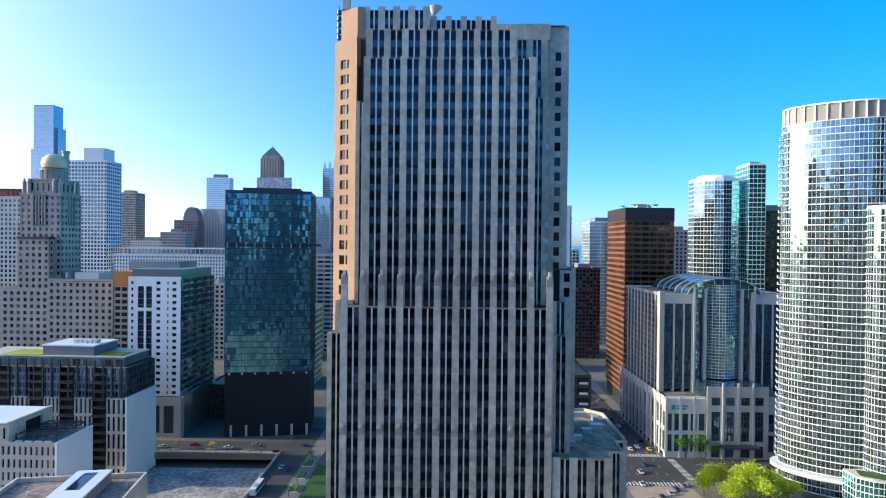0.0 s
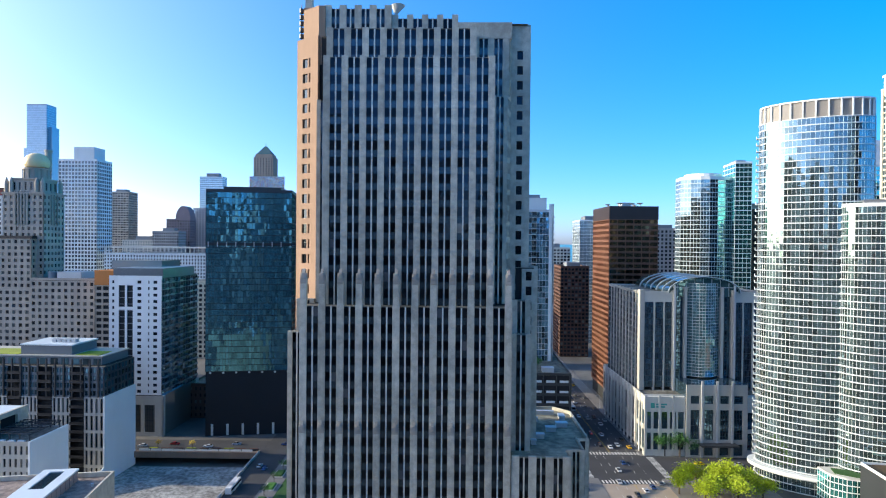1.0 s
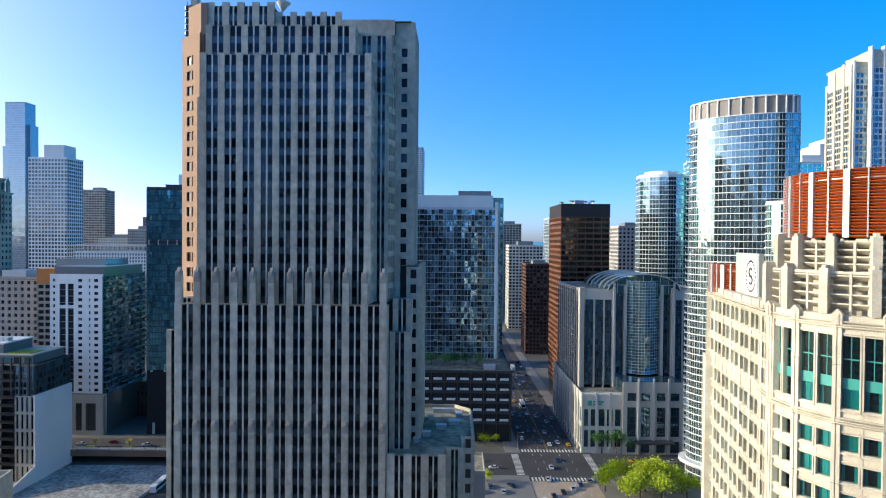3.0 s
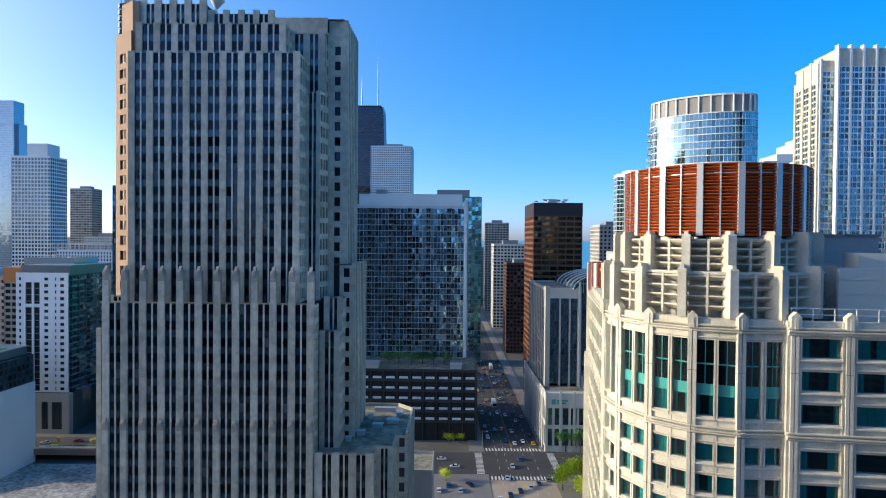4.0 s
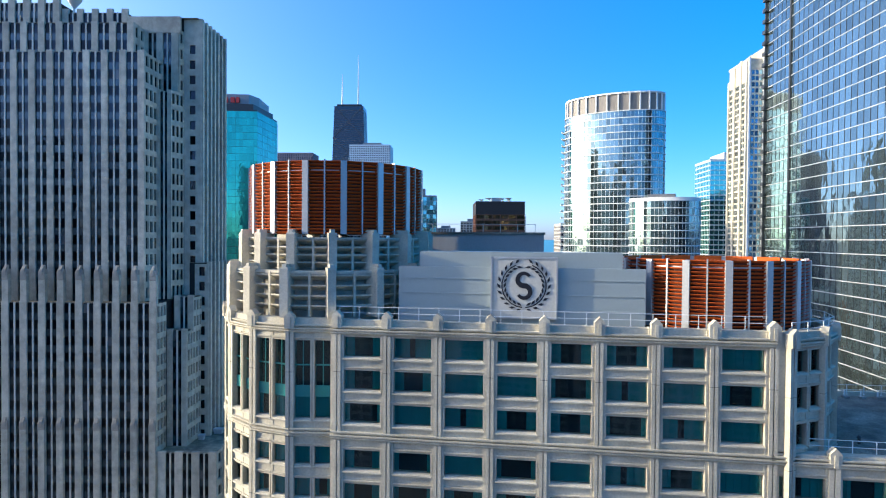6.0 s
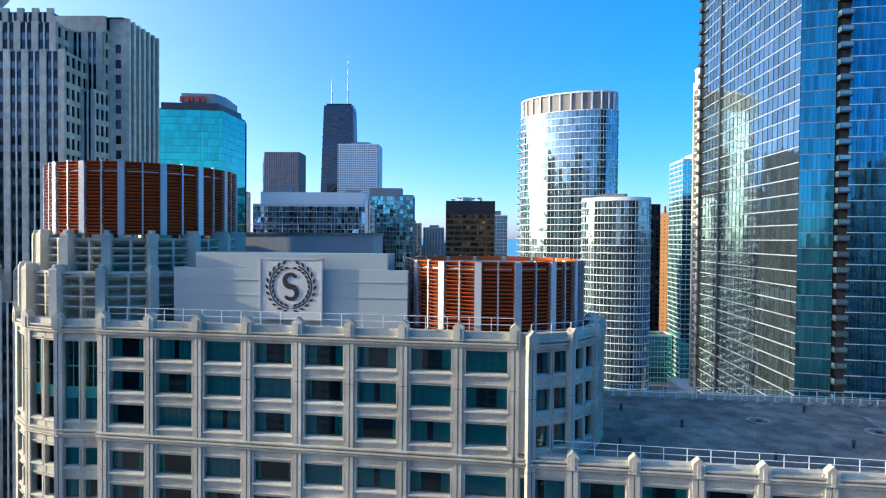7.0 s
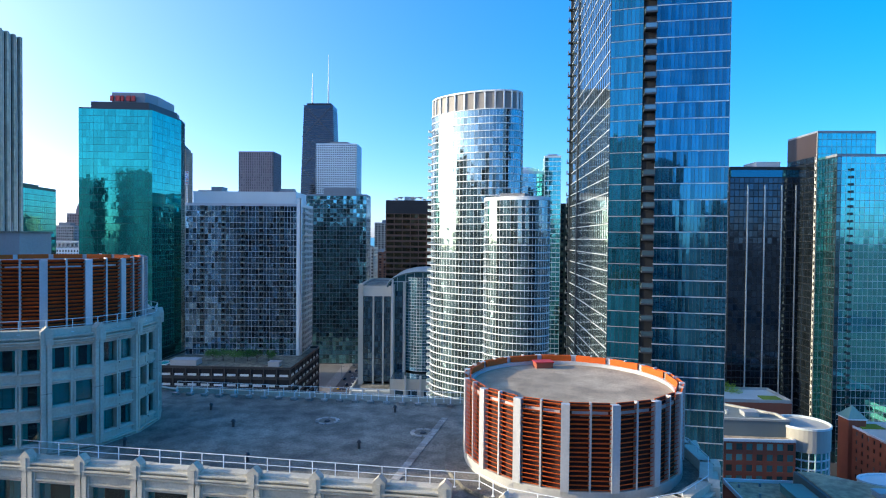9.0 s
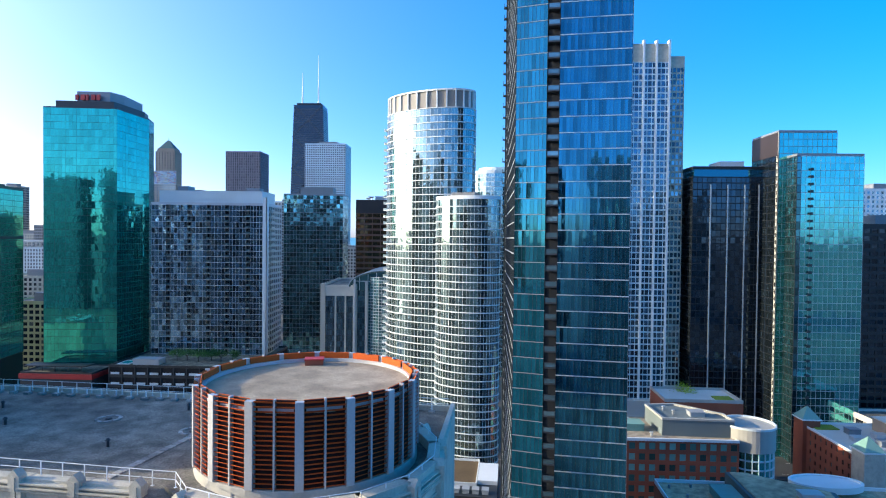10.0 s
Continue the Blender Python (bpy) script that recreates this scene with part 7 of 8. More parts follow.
def louvre_drum(X, Y, R, z0, z1, zroof, panels, label, a0=0.0):
    """A drum of orange louvres between pale posts, with a roof inside the rim."""
    d = thing("louvre_drum", X, Y, 0, label, "cooling tower", "orange louvred drums", z=z0)
    h = z1 - z0
    part("lining", Solid().prism(ngon(0, 0, R - 0.5, 64), 0, zroof - z0 - 0.12), BLACKMETAL, d)
    part("roof", Solid().prism(ngon(0, 0, R - 0.45, 64), zroof - z0 - 0.1, zroof - z0), DRUMROOF, d, "sandy gravel roof deck")
    part("rim", Solid().ring(ngon(0, 0, R - 0.75, 64), ngon(0, 0, R - 0.4, 64), zroof - z0, zroof - z0 + 0.28), ALU, d, "pale metal flashing")
    seg = 360 / panels
    L = 2 * R * math.sin(radians(seg / 2))
    post = Solid().box(-0.27, 0.27, -0.35, 0.03, 0, h - 0.12).mesh("post")
    half = Solid().box(-0.06, 0.06, -0.3, 0.03, 0, h).mesh("slim_post")
    blade = Solid()
    blade.profile(0.3, L / 2 - 0.06, [(-0.25, 0.0), (-0.25, 0.03), (0.0, 0.19), (0.0, 0.155)])
    bm_ = blade.mesh("louvre_blade")
    # sheet behind the blades, coloured as the shade in their gaps
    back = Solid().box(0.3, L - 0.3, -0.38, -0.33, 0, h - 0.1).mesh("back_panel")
    nb = int(h / 0.29)
    joined = Solid()
    for i in range(panels):
        ang = a0 + i * seg
        px, py = R * math.cos(radians(ang)), R * math.sin(radians(ang))
        a = ang + 90 + seg / 2
        link("post", post, ALU, d, "", pose(px, py, 0, 0, 0, ang + 90))
        o = Solid().at(px, py, a)
        mx, my, _ = o.pt(L / 2, 0, 0)
        link("slim_post", half, ALU, d, "", pose(mx, my, 0, 0, 0, a))
        link("back_panel", back, GAP_SHADE, d, "", pose(px, py, 0, 0, 0, a))
        for k in range(nb):
            z = k * h / nb
            if py < 0.1 * R and k % 4 == 0 and R > 6:
                link("louvre_blade", bm_, ORANGE, d, "", pose(px, py, z, 0, 0, a))
                s2x, s2y, _ = o.pt(L / 2 - 0.24, 0, 0)
                link("louvre_blade", bm_, ORANGE, d, "", pose(s2x, s2y, z, 0, 0, a))
            else:
                for off in (0.0, L / 2 - 0.24):
                    joined.at(*o.pt(off, 0, 0)[:2], a).profile(0.3, L / 2 - 0.06, [(-0.25, z), (-0.25, z + 0.03), (0.0, z + 0.19), (0.0, z + 0.155)])
        # inner face of the rim above the roof deck
        joined.at(px, py, a).box(0.3, L - 0.3, -0.46, -0.4, max(0.0, zroof - z0 - 0.1), h - 0.08)
    part("louvre_field", joined, ORANGE, d, kind="stuff")
    return d


louvre_drum(85.9, 62.4, 8.75, 104.5, 111.1, 110.1, 16, "large orange louvred drum on the hotel tower", 13.5)
louvre_drum(120.9, 55.7, 8.05, 97.0, 102.7, 101.9, 16, "orange louvred drum on the upper hotel roof", 9.8)
louvre_drum(166.5, 48.0, 8.2, 88.6, 94.3, 93.45, 16, "orange louvred drum on the lower hotel roof", 8.9)
rb = thing("roof_hatch", 165.4, 54.2, 10, "small dark red hatch on the drum roof", "roof hatch", z=93.45)
part("body", Solid().block(-0.75, 0.75, -0.5, 0.5, 0, 0.45), BRICK, rb)
part("lid", Solid().block(-0.82, 0.82, -0.57, 0.57, 0.45, 0.55), RED, rb)
part("pavilion_roof", Solid().prism(ngon(*loc(166.5, 47.4), 9.7, 16, -125 - HY), 87.2, 87.9), ROOFGREY, hotel)
part("drum_plinth", Solid().prism(ngon(*loc(166.5, 48.0), 8.1, 48), 87.9, 88.62), PRECAST_G, hotel)
louvre_drum(83.5, 84.5, 5.0, 97.0, 101.0, 100.0, 14, "small orange louvred drum behind the hotel tower", 0)

# sign wall with its emblem
sw = thing("sign_wall", 92.9, 53.3, HY, "white metal plant screen with a round wreath emblem", "sign wall", z=96.8)
s = Solid().block(0, 20.8, 0, 0.4, 0, 4.95)
s.block(1.8, 19.0, 0.42, 3, 0, 6.25)
for z in (1.3, 2.6, 3.9):
    s.block(0, 20.8, -0.06, 0, z, z + 0.09)
part("screen", s, SIGN_PANEL, sw)
part("sign_panel", Solid().block(8.15, 13.55, -0.32, -0.07, 0.75, 5.7), CONC_LT, sw, "square white sign panel")
fr = Solid()
for x0, x1, z0, z1 in ((8.05, 8.2, 0.7, 5.8), (13.5, 13.65, 0.7, 5.8), (8.05, 13.65, 0.65, 0.8), (8.05, 13.65, 5.7, 5.85)):
    fr.block(x0, x1, -0.38, -0.05, z0, z1)
part("sign_frame", fr, ALU, sw)


def leafy(cx, cz, ang, size):
    s = Solid()
    c, q = math.cos(ang), math.sin(ang)
    pts = [(0, 0), (0.5, 0.2), (1, 0), (0.5, -0.2)]
    for y in (-0.36, -0.325):
        s.v += [(cx + size * (u * c - w * q), y, cz + size * (u * q + w * c)) for u, w in pts]
    s.f += [(0, 1, 2, 3), (7, 6, 5, 4)] + [(i, i + 4, (i + 1) % 4 + 4, (i + 1) % 4) for i in range(4)]
    return s


for side in (-1, 1):
    for i in range(11):
        t_ = radians(-90 + 6 + i * 15.2)
        for r, da in ((1.72, 0.5), (1.98, -0.45)):
            X = 10.85 + side * r * math.cos(t_)
            Z = 3.45 + r * math.sin(t_)
            ang = (t_ + math.pi / 2 + da) if side > 0 else (math.pi - (t_ + math.pi / 2 + da))
            part("wreath_leaf", leafy(X, Z, ang, 0.54), INK, sw)
    rr = Solid()
    for i in range(10):
        t0, t1 = radians(-86 + i * 15.5), radians(-86 + (i + 1) * 15.5)
        n = len(rr.v)
        for y in (-0.36, -0.325):
            for t_ in (t0, t1):
                for r in (1.8, 1.9):
                    rr.v.append((10.85 + side * r * math.cos(t_), y, 3.45 + r * math.sin(t_)))
        rr.f += [(n, n + 1, n + 3, n + 2), (n + 4, n + 6, n + 7, n + 5)]
    part("wreath_stem", rr, INK, sw)
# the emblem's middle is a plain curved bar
def curved_bar(cx, cz, r, w, y0, y1):
    """A flat bar bent along two joined arcs."""
    path = [(r * math.cos(radians(a_)), r * 0.98 + r * math.sin(radians(a_)), w * (0.55 + 0.45 * k / 12)) for k, a_ in enumerate(range(30, 271, 20))]
    low_ = [(-x, -z, q) for x, z, q in reversed(path)]
    path += low_[1:]
    g = Solid()
    for k, (x, z, q) in enumerate(path):
        xa, za, _ = path[max(0, k - 1)]
        xb, zb, _ = path[min(len(path) - 1, k + 1)]
        d = math.hypot(xb - xa, zb - za)
        nx, nz = -(zb - za) / d * q / 2, (xb - xa) / d * q / 2
        for y in (y0, y1):
            g.v += [(cx + x - nx, y, cz + z - nz), (cx + x + nx, y, cz + z + nz)]
        if k:
            n = 4 * k - 4
            g.f += [(n, n + 1, n + 5, n + 4), (n + 2, n + 6, n + 7, n + 3), (n, n + 4, n + 6, n + 2), (n + 1, n + 3, n + 7, n + 5)]
    return g


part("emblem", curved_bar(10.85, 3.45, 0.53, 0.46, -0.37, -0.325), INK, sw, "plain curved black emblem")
ph = thing("plant_house", 91.4, 71.9, HY, "grey concrete plant house on the hotel roof", "plant house", z=96.8)
part("wall", Solid().block(0, 17, 0, 4.5, 0, 7.9), CONC, ph)
part("roof", Solid().block(-0.15, 17.15, -0.15, 4.65, 7.9, 8.15), ROOFGREY, ph)
rr = Solid()
for i in range(9):
    rr.block(i * 2 - 0.03, i * 2 + 0.03, 0.1, 0.16, 8.15, 9.1)
rr.block(0, 16, 0.1, 0.15, 9.05, 9.1)
part("rail", rr, ALU, ph)


def roof_rail(pts, z, inset_label="white steel guard rail along the roof edge"):
    """A pipe rail with two bars on posts."""
    r = thing("guard_rail", 87.3, 51.3, HY, inset_label, "railing", "roof rails", z=z)
    pm = Solid().box(-0.028, 0.028, -0.028, 0.028, 0, 1.05).box(-0.09, 0.09, -0.09, 0.09, 0, 0.03).mesh("rail_post")
    bars = Solid()
    for (xa, ya), (xb, yb) in zip(pts[:-1], pts[1:]):
        a, L = math.degrees(math.atan2(yb - ya, xb - xa)), math.hypot(xb - xa, yb - ya)
        bars.at(xa, ya, a).box(0, L, -0.022, 0.022, 1.01, 1.055).box(0, L, -0.02, 0.02, 0.5, 0.54)
        n = max(1, round(L / 1.7))
        for i in range(n):
            link("rail_post", pm, WHITE, r, "", pose(xa + (xb - xa) * i / n, ya + (yb - ya) * i / n, 0, 0, 0, a))
    part("rail_bar", bars, WHITE, r)
    return r


roof_rail([(0.6, 0.7), (34.8, 0.7)], 97.3)
roof_rail([(p[0] * 0.985 + loc(121.2, 55)[0] * 0.015, p[1] * 0.985 + loc(121.2, 55)[1] * 0.015) for p in P2], 97.0)
roof_rail([(36, 1.0)] + [(72.6, 0.7)] + [(p[0] * 0.96 + loc(166.5, 47.4)[0] * 0.04, p[1] * 0.96 + loc(166.5, 47.4)[1] * 0.04) for p in P3], 88.0)
roof_rail([loc(128, 65.9), loc(177, 60.4)], 87.9)
# small roof things
for i, (X, Y) in enumerate(((131, 50), (138, 55), (146, 57), (150, 50), (142, 47), (155, 54), (134, 60), (152, 60), (160, 58))):
    if i % 3 == 2:
        v_ = thing("roof_drain", X, Y, 22.5, "octagonal ring of pale pavers round a dark roof drain", "roof drain", "roof drains", z=87.6)
        for k in range(8):
            part("paver", Solid().at(0.95 * math.cos(k * math.pi / 4), 0.95 * math.sin(k * math.pi / 4), 45 * k + 90).box(-0.3, 0.3, -0.16, 0.16, 0, 0.07), PAVER, v_)
        part("grate", Solid().prism(ngon(0, 0, 0.32, 12), 0, 0.1, ngon(0, 0, 0.22, 12)), BLACKMETAL, v_)
    else:
        v_ = thing("roof_vent", X, Y, 0, "small dark pipe vent on grey gravel", "roof vent", "roof vents", z=87.6)
        part("pipe", Solid().prism(ngon(0, 0, 0.12, 10), 0, 0.55), DARKMETAL, v_)
        part("cap", Solid().prism(ngon(0, 0, 0.22, 10), 0.5, 0.7, ngon(0, 0, 0.08, 10)), DARKMETAL, v_)
wk = thing("roof_walkway", 156.8, 58, 0, "strip of weathered pale walkway pavers on the gravel roof", "walkway", kind="structure", z=87.6)
random.seed(11)
for k in range(23):
    part("paver", Solid().at(-3.4 * k / 22, -14.4 * k / 22, -13 + random.uniform(-4, 4)).box(-0.3, 0.3, -0.28, 0.28, 0, 0.06), PAVER, wk)
# clamps and weights along the back edge of the lower roof
kb = thing("rail_weight", 128, 65.6, 0, "pale weighted foot of the roof rail", "rail foot", "rail feet", z=87.62)
part("block", Solid().block(-0.3, 0.3, -0.45, 0.1, 0, 0.22), PAVER, kb)
part("clamp", Solid().block(-0.06, 0.06, 0.0, 0.12, 0.22, 0.75), WHITE, kb)
for k in range(1, 30):
    copy_thing(kb, pose(128 + 49 * k / 30, 65.6 - 5.5 * k / 30, 87.62, 0, 0, -6.4))

# second sign panel, on the west side of the roof
sw2 = thing("sign_wall", 80.0, 80.6, -97, "white sign panel with a round wreath emblem", "sign wall", z=96.8)
part("panel", Solid().block(0, 7.6, 0, 0.6, 0, 5.8), SIGN_PANEL, sw2)
part("sign_panel", Solid().block(3.6, 7.4, -0.14, 0, 0.5, 5.4), WHITE, sw2, "white sign panel")
leaf2 = Solid().box(-0.2, 0.2, 0, 0.05, -0.09, 0.09).mesh("wreath_leaf")
for i in range(22):
    t_ = 2 * math.pi * i / 22
    link("wreath_leaf", leaf2, INK, sw2, "", pose(5.5 + 1.45 * math.cos(t_), -0.14, 2.95 + 1.9 * math.sin(t_), 0, -math.degrees(t_) + 50, 0))
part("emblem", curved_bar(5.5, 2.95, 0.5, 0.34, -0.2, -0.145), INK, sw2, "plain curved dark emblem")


# ---- towers across the river, seen mirrored in the glass ----
random.seed(5)
for i, (x, y, w, d, h) in enumerate(((-470, -200, 118, 50, 206), (-348, -200, 96, 50, 182), (-245, -260, 60, 60, 200), (-180, -150, 46, 40, 150), (-110, -210, 54, 50, 205), (-40, -150, 44, 40, 165), (25, -230, 60, 50, 190),
                                  (95, -160, 50, 45, 150), (165, -220, 46, 46, 165), (225, -150, 50, 40, 128), (295, -210, 60, 50, 158), (375, -160, 50, 50, 140), (450, -240, 60, 60, 168))):
    mat = (PRECAST_G, CONC, CONC_LT, CONC)[i % 4]
    masonry_tower("river_tower", x, y - d, 0, w, d, h, int(h / 4), int(w / 5), int(d / 5), mat, G_SILVER, "plain tower across the river, mirrored in glass fronts", sides="b", wf=0.7, hf=0.6, plant=False)


# ---- trees ----
def leaf_mat(name, col):
    m, t, p = node_mat(name)
    v, _, _ = piece_random(t)
    c = ramp(t, v, ((0, tuple(k * 0.55 for k in col)), (0.6, col), (1, tuple(min(1, k * 1.5) for k in col))))
    t.links.new(c, p.inputs["Base Color"])
    p.inputs["Roughness"].default_value = 0.6
    p.inputs["Transmission Weight"].default_value = 0.0
    return m


LEAF = leaf_mat("spring_leaf", (0.36, 0.46, 0.012))
LEAF_DK = leaf_mat("dark_leaf", (0.06, 0.17, 0.025))
BARK = stone("bark", (0.09, 0.07, 0.05), grain=0.4)


def tree_meshes(seed, h, r, leaves):
    rnd = random.Random(seed)
    trunk = Solid()
    trunk.prism(ngon(0, 0, 0.035 * h, 8), 0, h * 0.45, ngon(0.1, 0, 0.02 * h, 8))
    tips = []
    for i in range(9):
        a, up = rnd.uniform(0, 6.28), rnd.uniform(0.5, 1.0)
        L = r * rnd.uniform(0.5, 0.85)
        z0 = h * rnd.uniform(0.28, 0.45)
        x1, y1, z1 = L * math.cos(a), L * math.sin(a), z0 + h * 0.4 * up
        trunk.prism(ngon(0, 0, 0.014 * h, 5), z0, z1, ngon(x1, y1, 0.004 * h, 5))
        tips.append((x1, y1, z1))
    tips.append((0, 0, h * 0.82))
    lv = Solid()
    for i in range(leaves):
        tx, ty, tz = rnd.choice(tips)
        s = r * 0.42
        px, py, pz = tx + rnd.gauss(0, s * 0.7), ty + rnd.gauss(0, s * 0.7), tz + rnd.gauss(0, s * 0.55)
        if pz < h * 0.24:
            continue
        k = rnd.uniform(0.18, 0.42) * (h / 10)
        u = Vector((rnd.gauss(0, 1), rnd.gauss(0, 1), rnd.gauss(0, 1))).normalized()
        w = u.orthogonal().normalized()
        n = len(lv.v)
        c = Vector((px, py, pz))
        for q in (c - u * k, c + w * k * 0.6, c + u * k, c - w * k * 0.6):
            lv.v.append(tuple(q))
        lv.f.append((n, n + 1, n + 2, n + 3))
    return trunk, lv


def plant_tree(x, y, h, r, seed, mat, label, z=0.0, leaves=1300):
    t = thing("tree", x, y, seed * 47, label, "tree", "street trees", z=z)
    tr, lv = tree_meshes(seed, h, r, leaves)
    part("trunk", tr, BARK, t)
    part("crown", lv, mat, t)
    return t


for i, (x, y, h) in enumerate(((108.5, 246, 11), (118, 252, 12), (125, 246, 12.5), (131, 252, 12), (137, 247, 11), (121, 240, 11), (129, 238, 11), (115, 236, 10), (140, 240, 10))):
    plant_tree(x, y, h, h * 0.42, 3 + i, LEAF, "bright spring-green street tree on the paved corner", 0.15, 2200)
for i, (x, y, h) in enumerate(((119, 291, 11), (126, 290, 12), (134, 291, 9))):
    plant_tree(x, y, h, h * 0.4, 30 + i, LEAF_DK, "shaded green tree beside the stone hotel")
for i, (x, y) in enumerate(((34, 327), (41, 325), (47, 328), (53, 326), (59, 327), (28, 328))):
    plant_tree(x, y - 3, 6.5, 3.6, 40 + i, LEAF_DK, "bushy shaded tree on the podium roof", 35.8, 1600)
for i, (x, y, h) in enumerate(((62, 300, 6), (67, 302, 5), (60, 255, 6))):
    plant_tree(x, y, h, h * 0.45, 50 + i, LEAF, "bright green tree beside the low annex")
for i in range(9):
    plant_tree(-62.5, 170 + i * 14, 5, 1.9, 60 + i, LEAF_DK, "small dark street tree in a planting bed", 0.15, 500)
plant_tree(277, 252, 8, 4, 80, LEAF, "bright green tree behind the brick block", 36)
for i in range(14):
    plant_tree(86 + (i % 2) * 34, 900 + i * 45, 12, 6, 90 + i, LEAF_DK, "far green tree near the lake shore", 0, 500)

LEAF_Y = leaf_mat("yellow_leaf", (0.55, 0.42, 0.03))
for i, x in enumerate((-131, -114)):
    plant_tree(x, 291.4, 4.2, 1.4, 120 + i, LEAF_Y, "small yellow-leaved tree on the bridge pavement", 1.2, 600)

# planting beds along the side street
for i in range(8):
    bed = thing("planting_bed", -62.3, 178 + i * 14, 0, "low clipped hedge in a pale stone kerb", "planter", "planting beds", z=0.15)
    part("kerb", Solid().ring([(-1.9, -3.4), (1.9, -3.4), (1.9, 3.4), (-1.9, 3.4)], [(-2.2, -3.7), (2.2, -3.7), (2.2, 3.7), (-2.2, 3.7)], 0, 0.4), CONC_LT, bed)
    part("hedge", Solid().prism([(-1.9, -3.4), (1.9, -3.4), (1.9, 3.4), (-1.9, 3.4)], 0, 0.9, [(-1.5, -3.0), (1.5, -3.0), (1.5, 3.0), (-1.5, 3.0)]), LEAF_DK, bed)


# ---- vehicles ----
def paint(name, col):
    m, t, p = node_mat(name)
    p.inputs["Base Color"].default_value = (*col, 1)
    p.inputs["Roughness"].default_value = 0.25
    p.inputs["Coat Weight"].default_value = 0.6
    return m


PAINTS = {"white": paint("car_white", (0.75, 0.75, 0.74)), "black": paint("car_black", (0.015, 0.015, 0.017)), "grey": paint("car_grey", (0.16, 0.17, 0.18)), "silver": paint("car_silver", (0.45, 0.46, 0.47)),
          "red": paint("car_red", (0.42, 0.03, 0.025)), "blue": paint("car_blue", (0.04, 0.08, 0.2)), "yellow": paint("car_yellow", (0.7, 0.42, 0.03))}


def sweep(profile, half, taper=0.0):
    """A car body from its side outline, (y, z), drawn in a little towards the top."""
    s = Solid()
    k = len(profile)
    zm = max(z for _, z in profile)
    for sx in (-1, 1):
        s.v += [(sx * (half - taper * z / zm), y, z) for y, z in profile]
    s.f += [tuple(range(k)), tuple(reversed(range(k, 2 * k)))]
    for i in range(k):
        j = (i + 1) % k
        s.f.append((j, i, k + i, k + j))
    return s


def make_car(colour):
    c = thing("car", 0, 0, 0, colour + " saloon car on the asphalt", "car", "cars in traffic")
    part("body", sweep([(-2.2, 0.32), (2.2, 0.32), (2.28, 0.62), (2.1, 0.86), (1.0, 0.95), (-1.4, 0.98), (-2.15, 0.9), (-2.28, 0.6)], 0.9, 0.04), PAINTS[colour], c)
    part("cabin_glass", sweep([(1.02, 0.94), (0.35, 1.38), (-1.0, 1.4), (-1.75, 0.97)], 0.82, 0.14), G_BLACK, c, "dark car windows")
    part("roof_panel", sweep([(0.32, 1.37), (0.28, 1.44), (-0.95, 1.46), (-1.05, 1.38)], 0.7, 0.03), PAINTS[colour], c)
    wh = Solid()
    n = 12
    for xx in (-0.1, 0.1):
        wh.v += [(xx, 0.32 * math.cos(6.2832 * i / n), 0.32 + 0.32 * math.sin(6.2832 * i / n)) for i in range(n)]
    wh.f += [tuple(reversed(range(n))), tuple(range(n, 2 * n))] + [(i, (i + 1) % n, n + (i + 1) % n, n + i) for i in range(n)]
    wm = wh.mesh("wheel")
    rim_m = Solid().block(-0.12, 0.12, -0.14, 0.14, 0.18, 0.46).mesh("rim")
    for x in (-0.82, 0.82):
        for y in (-1.4, 1.38):
            tyre = link("wheel", wm, RUBBER, c, "", pose(x, y, 0))
            link("rim", rim_m, ALU, tyre)
    return c


cars = {k: make_car(k) for k in PAINTS}
random.seed(21)
spots = []
for lane, (x, turn) in enumerate(((82, 180), (86.5, 180), (90.7, 180), (95.3, 0), (99.8, 0), (104.5, 0))):
    y = 236 + lane * 4
    while y < 520:
        if not (258 < y < 297) or random.random() < 0.25:
            spots.append((x + random.uniform(-0.3, 0.3), y, turn + random.uniform(-2, 2)))
        y += random.uniform(11, 36)
for x in (122, 140, 156, 171, 205, 240):
    spots.append((x, 267, -90))
    spots.append((x + 9, 279, 90))
spots += [(-74, 271, 0), (-70, 300, 90), (-108, 296, 90), (-126, 299, -90), (-141, 296, 90), (-95, 300, -90), (-71, 268, 180), (64, 270, 90), (58, 279, -90), (70, 250, 30), (66, 244, 0), (61, 249, 0), (57, 244, 0)]
order = ["white", "black", "grey", "silver", "black", "white", "red", "grey", "blue", "silver", "black", "white", "yellow"]
used = set()
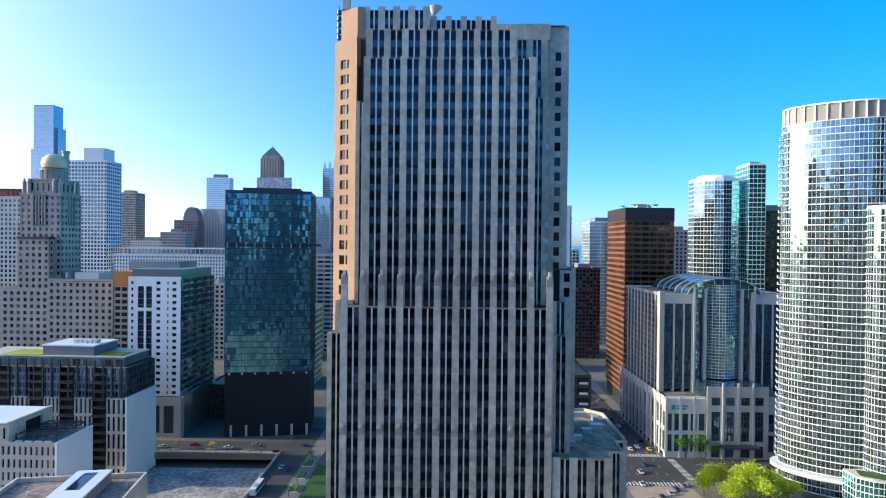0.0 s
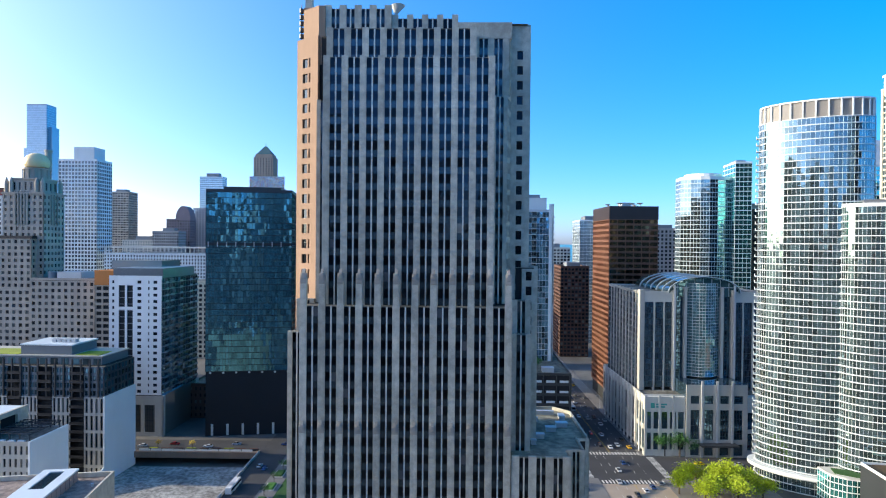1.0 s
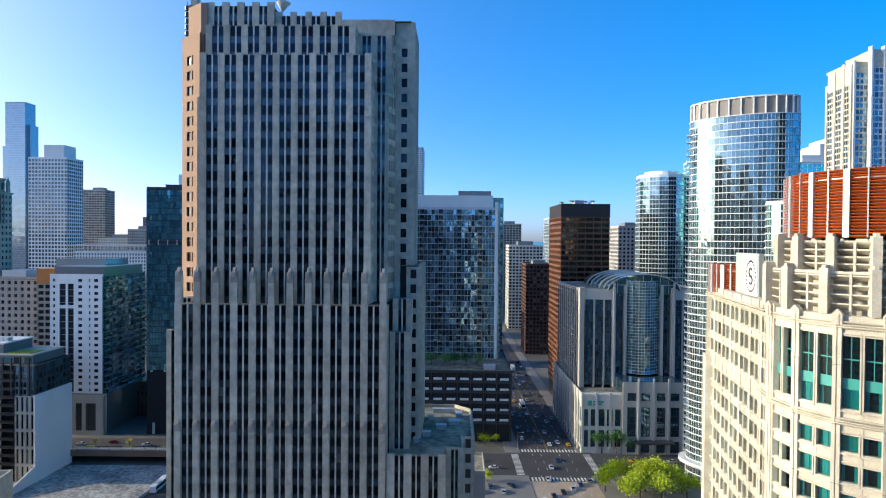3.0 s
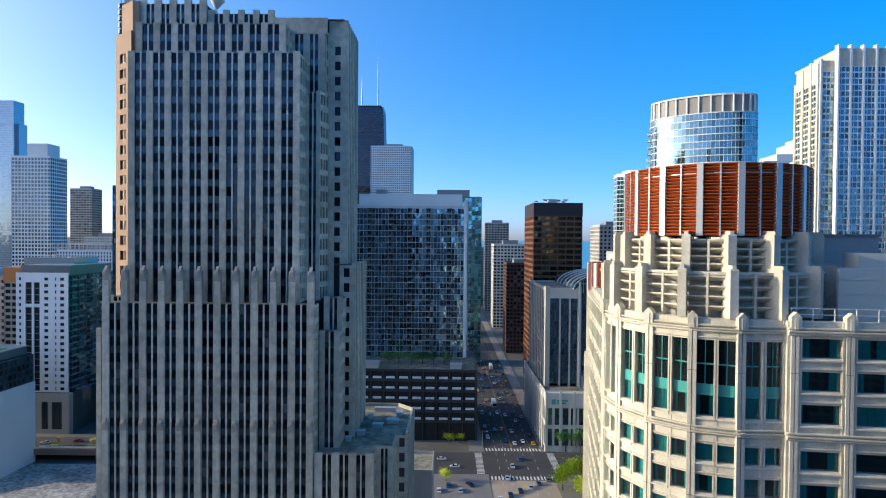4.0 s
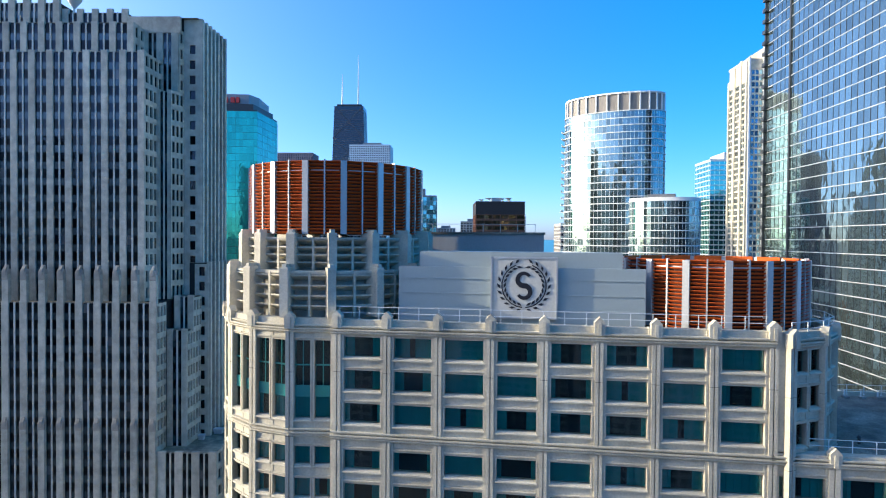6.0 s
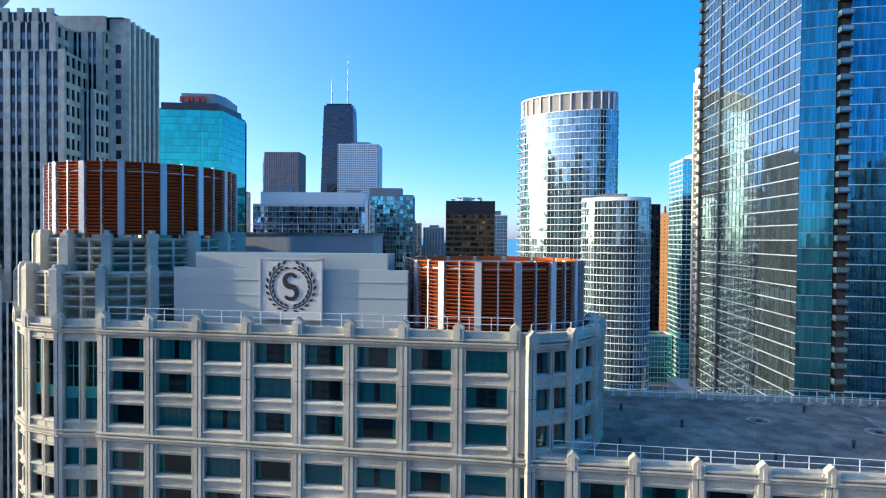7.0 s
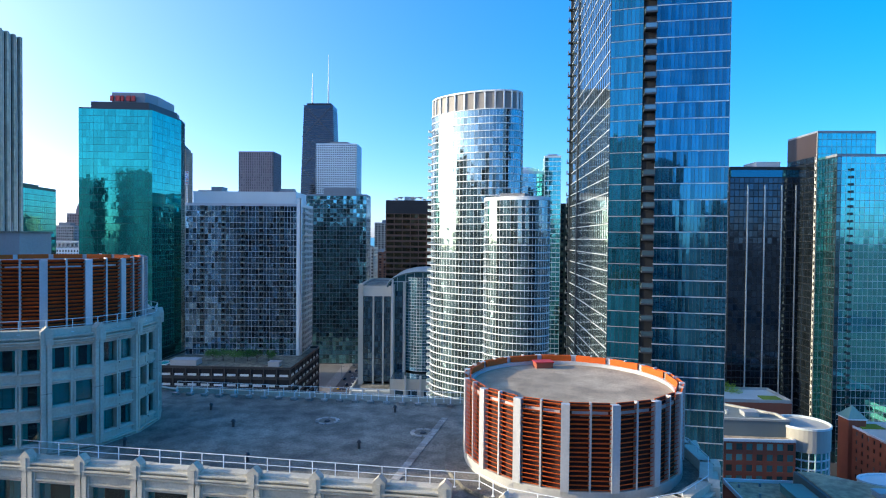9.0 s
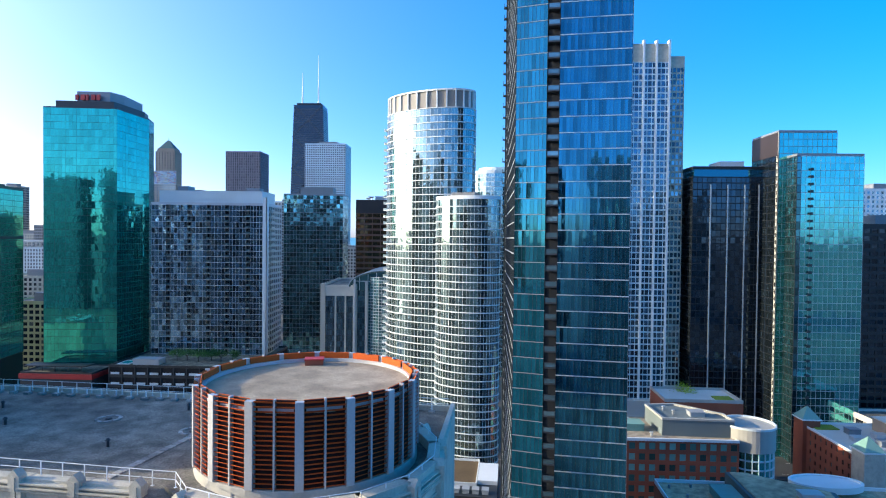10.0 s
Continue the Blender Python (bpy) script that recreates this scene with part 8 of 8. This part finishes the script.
for i, (x, y, a) in enumerate(spots):
    k = order[(i * 5 + i // 7) % len(order)]
    if k not in used:
        used.add(k)
        cars[k].matrix_basis = pose(x, y, 0.0, 0, 0, a)
    else:
        copy_thing(cars[k], pose(x, y, 0.0, 0, 0, a))


def make_bus(x, y, turn, label):
    c = thing("bus", x, y, turn, label, "bus", "buses")
    part("body", sweep([(-6, 0.4), (6, 0.4), (6.05, 1.4), (5.9, 2.9), (5.6, 3.1), (-5.8, 3.1), (-6, 2.9)], 1.27, 0.05), PAINTS["white"], c)
    part("window_band", Solid().block(-1.3, 1.3, -5.6, 5.6, 1.5, 2.5), G_BLACK, c, "dark window band")
    part("windscreen", Solid().block(-1.1, 1.1, 5.9, 6.08, 1.3, 2.7), G_BLACK, c)
    part("roof_unit", Solid().block(-0.9, 0.9, -3.5, -0.5, 3.1, 3.35), ALU, c)
    wm = Solid().block(-0.15, 0.15, -0.45, 0.45, 0, 0.9).mesh("wheel")
    for xx in (-1.15, 1.15):
        for yy in (-3.8, 3.6):
            link("wheel", wm, RUBBER, c, "", pose(xx, yy, 0))
    return c


make_bus(90.5, 372, 180, "white city bus in the avenue traffic")
make_bus(97, 480, 0, "white city bus far along the avenue")
make_bus(-77.2, 246, 0, "white coach beside the sunken plaza")
make_bus(157, 268, -90, "white delivery truck at the crossing")

# lamp posts and signals
def street_lamp(x, y, turn):
    l = thing("street_lamp", x, y, turn, "slim grey street lamp on the pavement", "street lamp", "street lamps", z=0.15)
    part("pole", Solid().prism(ngon(0, 0, 0.12, 8), 0, 8.5, ngon(0, 0, 0.07, 8)), GREYMETAL, l)
    part("arm", Solid().block(0, 2.2, -0.05, 0.05, 8.35, 8.47), GREYMETAL, l)
    part("lamp_head", Solid().block(1.9, 2.7, -0.16, 0.16, 8.28, 8.42), ALU, l)


for i in range(9):
    street_lamp(78.2, 295 + i * 36, 0)
    street_lamp(108, 300 + i * 36, 180)
for x in (118, 133, 148):
    street_lamp(x, 260.5, 90)
